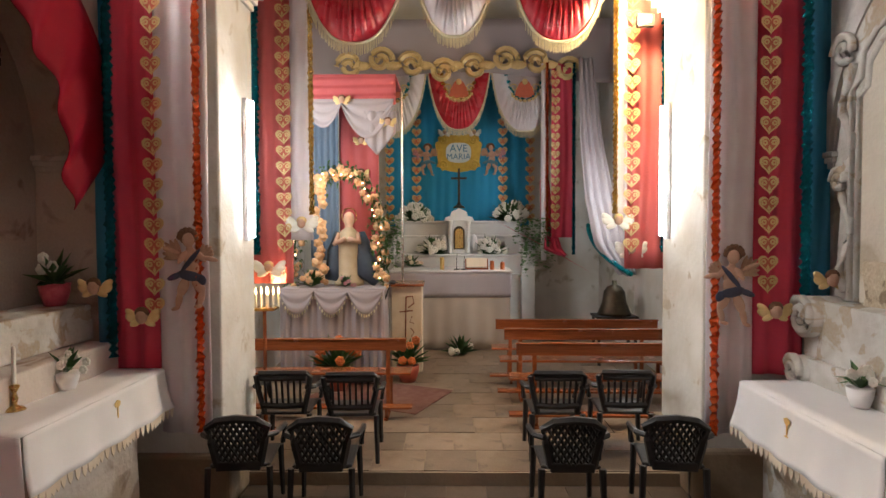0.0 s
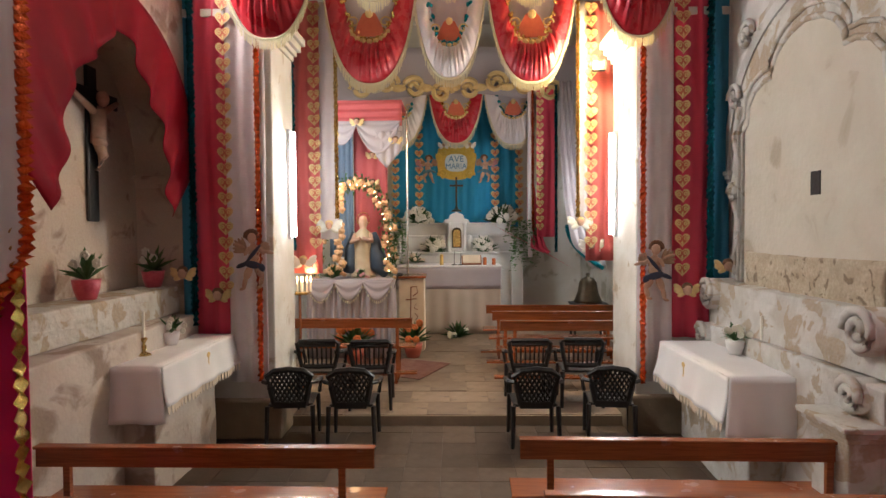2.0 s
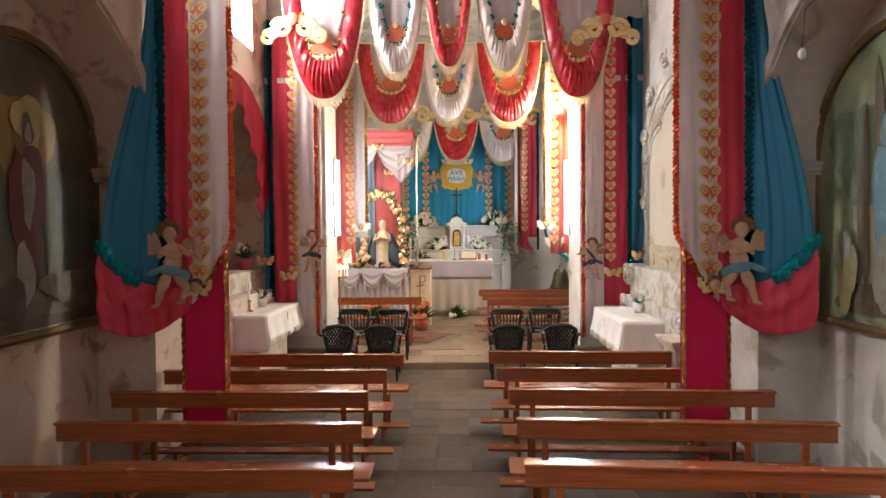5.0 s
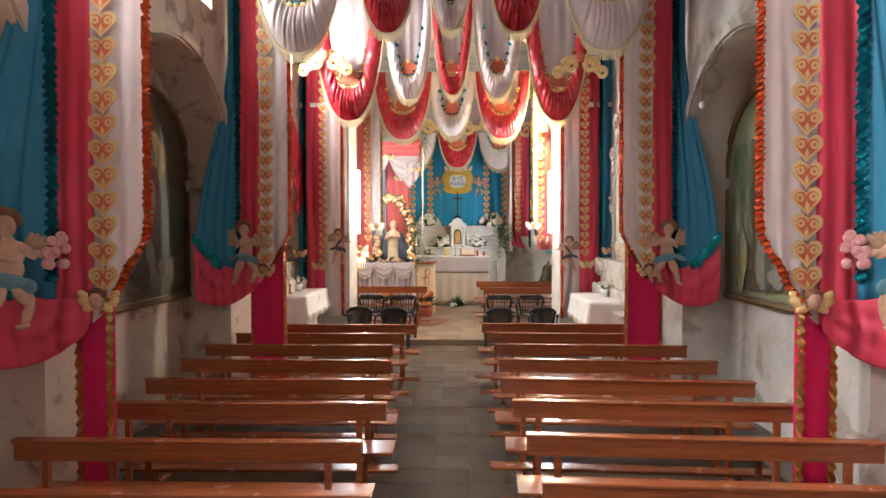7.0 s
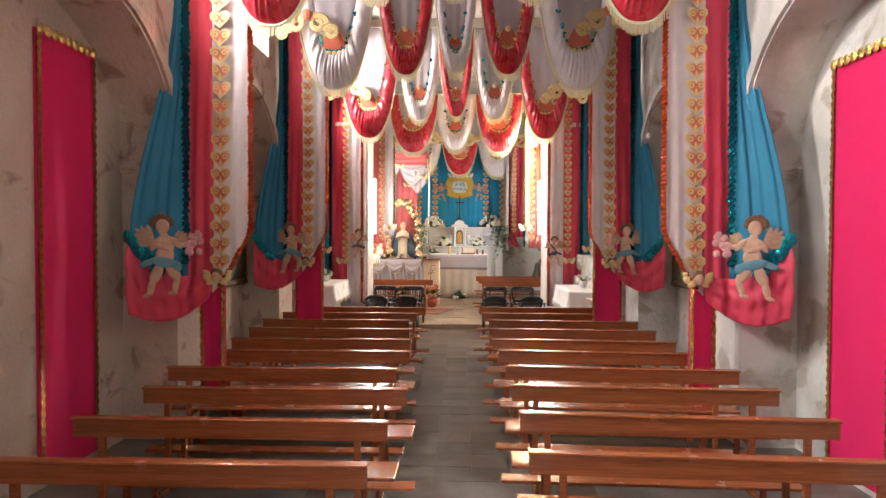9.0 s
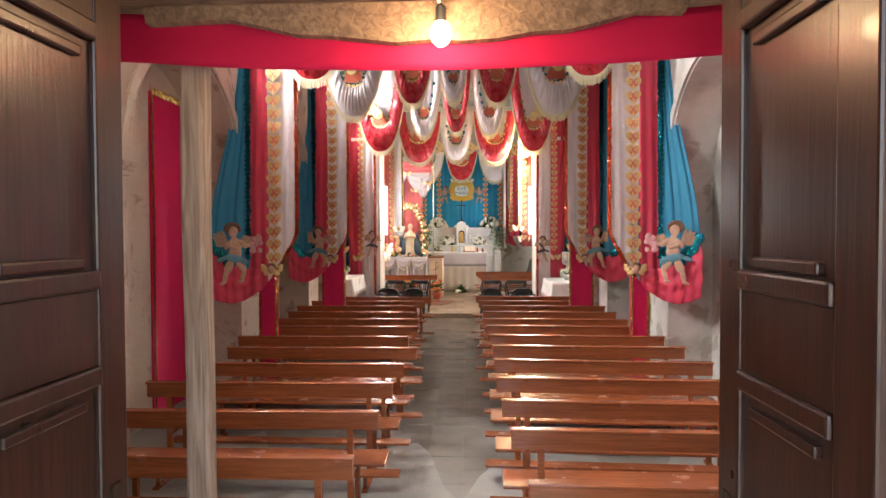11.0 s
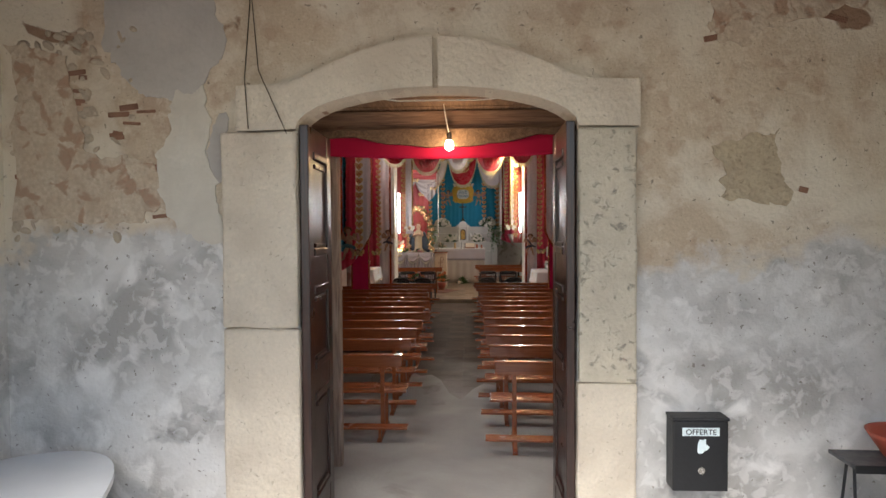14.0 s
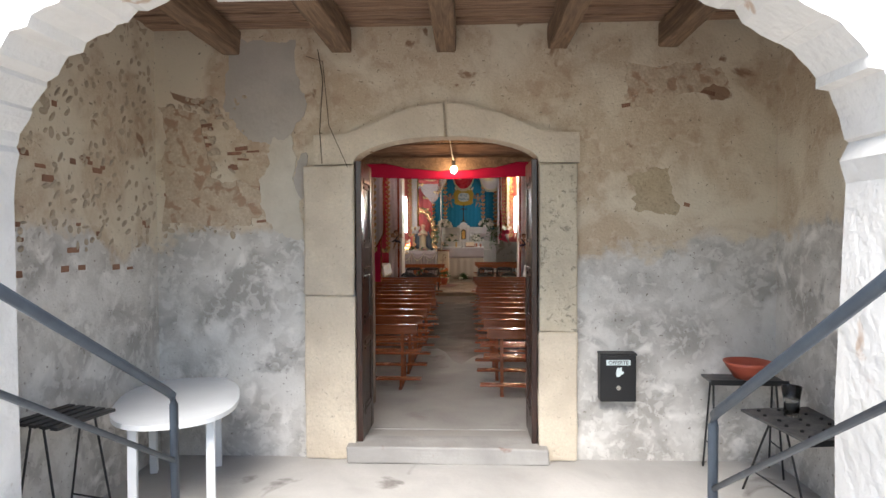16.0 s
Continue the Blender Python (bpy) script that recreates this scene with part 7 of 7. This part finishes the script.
for sx in (-1, 1):
    for sy in (-1, 1):
        bm = bmesh.new()
        box(bm, -0.035, 0.035, -0.03, 0.03, 0.0, 0.685, 0.008, Matrix.Translation((sx * 0.47, sy * 0.25, 0)) @ Matrix.Rotation(radians(sx * -3), 4, "Y"))
        part("leg", bm, M_WHITEPLASTIC, pt)


def trestle(x, y, w, d, h, rz, label, slats):
    t = thing("metal_stand", label, "stand", at=(x, y, -0.1), rz=rz)
    if slats:
        for k in range(5):
            q = -d / 2 + d * (k + 0.5) / 5
            part("slat", boxed(-w / 2, w / 2, q - d * 0.07, q + d * 0.07, h - 0.02, h, 0.004), M_BLACK, t)
    else:
        part("top", boxed(-w / 2, w / 2, -d / 2, d / 2, h - 0.02, h, 0.005), M_STANDTOP, t)
        part("rim", boxed(-w / 2 - 0.008, w / 2 + 0.008, -d / 2 - 0.012, -d / 2 - 0.001, h - 0.03, h + 0.012, 0.003), M_BLACK, t)
    for sx in (-1, 1):
        for sy in (-1, 1):
            part("leg", tube(bmesh.new(), [(sx * w * 0.42, sy * d * 0.12, h - 0.02), (sx * w * 0.46, sy * d * 0.5, 0.0)], 0.008, 6), M_BLACK, t)
        part("brace", tube(bmesh.new(), [(sx * w * 0.45, -d * 0.36, h * 0.3), (sx * w * 0.45, d * 0.36, h * 0.3)], 0.006, 5), M_BLACK, t)
    return t


M_STANDTOP = surf("dusty_metal", (0.05, 0.05, 0.052), 0.6, (0.16, 0.155, 0.15), 9, 0.8, 0.1, 70, 0.2, 40)
M_STONEWARE = surf("grey_slate", (0.15, 0.145, 0.14), 0.8, (0.22, 0.21, 0.2), 7, 0.8, 0.1, 60, 0.2, 40)
trestle(-2.33, -9.72, 0.42, 0.42, 0.85, 75, "folding black slatted metal stool", True)
trestle(2.42, -8.35, 0.58, 0.26, 0.78, -2, "narrow black metal flower stand against the wall", False)
bowl = thing("bowl", "red-orange plastic bowl on the metal stand", "bowl", at=(2.46, -8.35, 0.681))
part("basin", lathe(bmesh.new(), [(0.1, 0), (0.11, 0.01), (0.175, 0.11), (0.19, 0.135), (0.18, 0.135), (0.165, 0.11), (0.1, 0.02)], 24), M_TERRA, bowl, smooth=True)
lt = trestle(2.62, -9.0, 0.62, 0.75, 0.62, 8, "low grey metal table with studded top", False)
for k in range(24):
    x, y = -0.24 + 0.16 * (k % 4), -0.3 + 0.12 * (k // 4)
    part("stud", lathe(bmesh.new(), [(0.014, 0.62), (0.014, 0.633), (0.006, 0.636)], 6, Matrix.Translation((x + 0.03 * (k // 4 % 2), y, 0))), M_BLACK, lt)
vs = thing("glass_vase", "clear ribbed glass vase on the low metal table", "vase", at=(2.55, -8.85, 0.52))
M_GLASS = bpy.data.materials.new("clear_glass")
M_GLASS.use_nodes = True
gb = M_GLASS.node_tree.nodes["Principled BSDF"]
gb.inputs["Transmission Weight"].default_value, gb.inputs["Roughness"].default_value, gb.inputs["IOR"].default_value = 1.0, 0.05, 1.45
part("glass", lathe(bmesh.new(), [(0.045, 0), (0.05, 0.01), (0.055, 0.12), (0.07, 0.22), (0.065, 0.22), (0.05, 0.12), (0.042, 0.015)], 16), M_GLASS, vs, smooth=True)

# railings of the steps that climb away from the porch
for x, y, rise in ((-1.56, -9.85, 0.57), (1.48, -10.15, 0.62)):
    r = thing("handrail", "blue-grey painted steel pipe handrail of the porch steps", "railing", "porch handrails")
    post = [(x, y, -0.1), (x, y, 0.86), (x, y - 0.02, 0.92), (x, y - 0.08, 0.96)]
    end = [(x, y - 4.0, 0.96 + rise * 3.92)]
    part("top_rail", tube(bmesh.new(), post + end, 0.026, 10), M_IRON, r, smooth=True)
    part("mid_rail", tube(bmesh.new(), [(x, y, 0.52), (x, y - 4.0, 0.52 + rise * 4.0)], 0.016, 8), M_IRON, r, smooth=True)
    part("far_post", tube(bmesh.new(), [(x, y - 2.0, 0.3), (x, y - 2.0, 0.96 + rise * 1.92)], 0.02, 8), M_IRON, r)
for k in range(11):
    y = -10.72 - 0.34 * k
    setting(part("step", boxed(-2.6, 2.6, y - 0.34, y, -0.42, 0.0 + 0.10 * k - 0.02, 0.008), M_PORCHFLOOR), "cement outdoor step", "step")
setting(part("parapet", rough_block(-2.3, -1.62, -10.69, -10.45, -0.1, 0.55, 40, 0.015), M_WALL_R), "low whitewashed parapet in the porch mouth", "wall")
wire = tube(bmesh.new(), [(-1.1, -8.13, 3.46), (-1.06, -8.12, 3.2), (-1.08, -8.17, 2.75), (-1.06, -8.18, 2.47)], 0.0035, 5)
tagged(part("wire", wire, M_BRONZE), "thin dangling brown electric wire on the facade", "cable")
wire = tube(bmesh.new(), [(-1.2, -8.13, 3.4), (-1.06, -8.12, 3.36), (-1.0, -8.17, 2.8), (-0.84, -8.18, 2.44)], 0.003, 5)
tagged(part("wire", wire, M_BRONZE), "thin dangling brown electric wire on the facade", "cable")

# bare stones and bricks where the plaster is lost
pebble = bmesh.new()
ball(pebble, (0, 0, 0), 1.0, 7, 5)
for v in pebble.verts:
    v.co *= 1 + 0.22 * noise.noise(v.co * 2.3)
pme = bpy.data.meshes.new("stone")
pebble.to_mesh(pme)
pebble.free()
pme.materials.append(M_RUBBLE)
bmesh_b = boxed(-0.5, 0.5, -0.5, 0.5, -0.5, 0.5, 0.06)
bme = bpy.data.meshes.new("brick")
bmesh_b.to_mesh(bme)
bmesh_b.free()
bme.materials.append(M_BRICK)
rub = setting(thing("wall_rubble", "", ""), "bare rubble stones and bricks where the porch plaster has fallen", "wall")
rs = random.Random(9)
for k in range(300):
    y, z = rs.uniform(-10.2, -8.15), 1.75 + 1.9 * rs.random() ** 0.9
    share("stone", pme, pose(-2.565, y, z, rs.uniform(0, 90), 0, 0) @ Matrix.Diagonal((0.018, rs.uniform(0.014, 0.05), rs.uniform(0.011, 0.03), 1)), rub)
for k in range(110):
    x, z = -2.5 + 0.75 * rs.random() ** 1.6, rs.uniform(1.85, 3.1)
    share("stone", pme, pose(x, -8.1, z, 0, rs.uniform(0, 90), 0) @ Matrix.Diagonal((rs.uniform(0.012, 0.045), 0.010, rs.uniform(0.01, 0.028), 1)), rub)
for k in range(70):
    x, z = rs.uniform(-2.45, -1.4), 1.98 + 0.9 * rs.random() ** 2
    share("brick", bme, pose(x, -8.098, z, 0, rs.uniform(-8, 8), 0) @ Matrix.Diagonal((rs.uniform(0.03, 0.14), 0.012, rs.uniform(0.015, 0.035), 1)), rub)
for x, z, w in ((2.05, 2.1, 0.05), (1.55, 2.95, 0.1), (1.7, 3.0, 0.08), (2.2, 3.05, 0.16), (2.0, 3.1, 0.12)):
    share("brick", bme, pose(x, -8.098, z, 0, rs.uniform(-30, 30), 0) @ Matrix.Diagonal((w, 0.012, 0.032, 1)), rub)
for k in range(26):
    share("brick", bme, pose(-2.568, rs.uniform(-10.1, -8.2), rs.uniform(1.6, 2.5) if k else 2.75, rs.uniform(-12, 12), 0, 90) @ Matrix.Diagonal((rs.uniform(0.05, 0.13), 0.02, rs.uniform(0.025, 0.05), 1)), rub)


PATCHES = []


def patch(name, label, pts, material, thick=0.006):
    """A thin, ragged skin of mortar on the facade."""
    r = random.Random(len(name) + int(pts[0][0] * 100))
    line = []
    for (ax, az), (bx, bz) in zip(pts, pts[1:] + pts[:1]):
        for k in range(14):
            t = k / 14
            o = Vector((ax + (bx - ax) * t, 3.1, az + (bz - az) * t))
            dx, dz = 0.07 * noise.noise(o * 5) + 0.035 * noise.noise(o * 17), 0.07 * noise.noise(o * 5 + Vector((9, 0, 0))) + 0.035 * noise.noise(o * 17 + Vector((5, 5, 0)))
            line.append((o.x + dx + r.uniform(-0.008, 0.008), o.z + dz + r.uniform(-0.008, 0.008)))
    thick += 0.0013 * len(PATCHES)
    PATCHES.append(name)
    setting(part(name, prism(bmesh.new(), line, thick, Matrix.Translation((0, -8.1 - thick + 0.001, 0))), material), label, "wall")


M_CEMENTPATCH = surf("grey_mortar", (0.40, 0.365, 0.325), 0.95, (0.47, 0.43, 0.38), 3, 0.8, 0.06, 50, 0.4, 20)
M_OCHREPATCH = surf("coarse_ochre_mortar", (0.47, 0.38, 0.255), 0.95, (0.38, 0.30, 0.20), 14, 0.8, 0.12, 60, 0.7, 40, third=(0.30, 0.23, 0.15), third_scale=22, third_edge=(0.6, 0.66))
M_LOSTPATCH = surf("bare_masonry", (0.50, 0.39, 0.28), 0.95, (0.60, 0.51, 0.39), 8, 0.9, 0.14, 50, 0.9, 22, third=(0.38, 0.24, 0.16), third_scale=9, third_edge=(0.54, 0.6))
M_PALEPATCH = surf("pale_old_limewash", (0.60, 0.55, 0.46), 0.95, (0.5, 0.45, 0.37), 4, 0.8, 0.08, 60, 0.4, 24)
patch("mortar_patch", "smooth grey cement repair high on the church front", [(-1.95, 2.95), (-1.9, 3.55), (-1.3, 3.55), (-1.22, 2.9), (-1.45, 2.62), (-1.7, 2.72)], M_CEMENTPATCH)
patch("mortar_patch", "small grey cement repair beside the door surround", [(-1.32, 2.2), (-1.3, 2.55), (-1.22, 2.56), (-1.21, 2.2)], M_CEMENTPATCH)
patch("mortar_patch", "square patch of coarse ochre mortar on the front", [(1.58, 2.04), (1.58, 2.38), (1.95, 2.4), (1.96, 2.02)], M_OCHREPATCH)
patch("lost_plaster", "area of bare masonry where plaster has fallen", [(1.5, 3.0), (1.55, 3.28), (2.3, 3.26), (2.35, 3.08), (1.9, 3.02), (1.7, 2.9)], M_LOSTPATCH)
patch("lost_plaster", "area of bare masonry where plaster has fallen", [(-2.5, 1.95), (-2.5, 2.95), (-2.2, 2.9), (-2.05, 2.4), (-1.6, 2.25), (-1.45, 2.05), (-1.8, 1.95)], M_LOSTPATCH)
patch("limewash_patch", "pale flaking limewash beside the door surround", [(-1.6, 2.3), (-1.5, 2.7), (-1.33, 2.72), (-1.3, 2.1), (-1.2, 1.85), (-1.5, 1.9)], M_PALEPATCH)
set_entrance(inside)
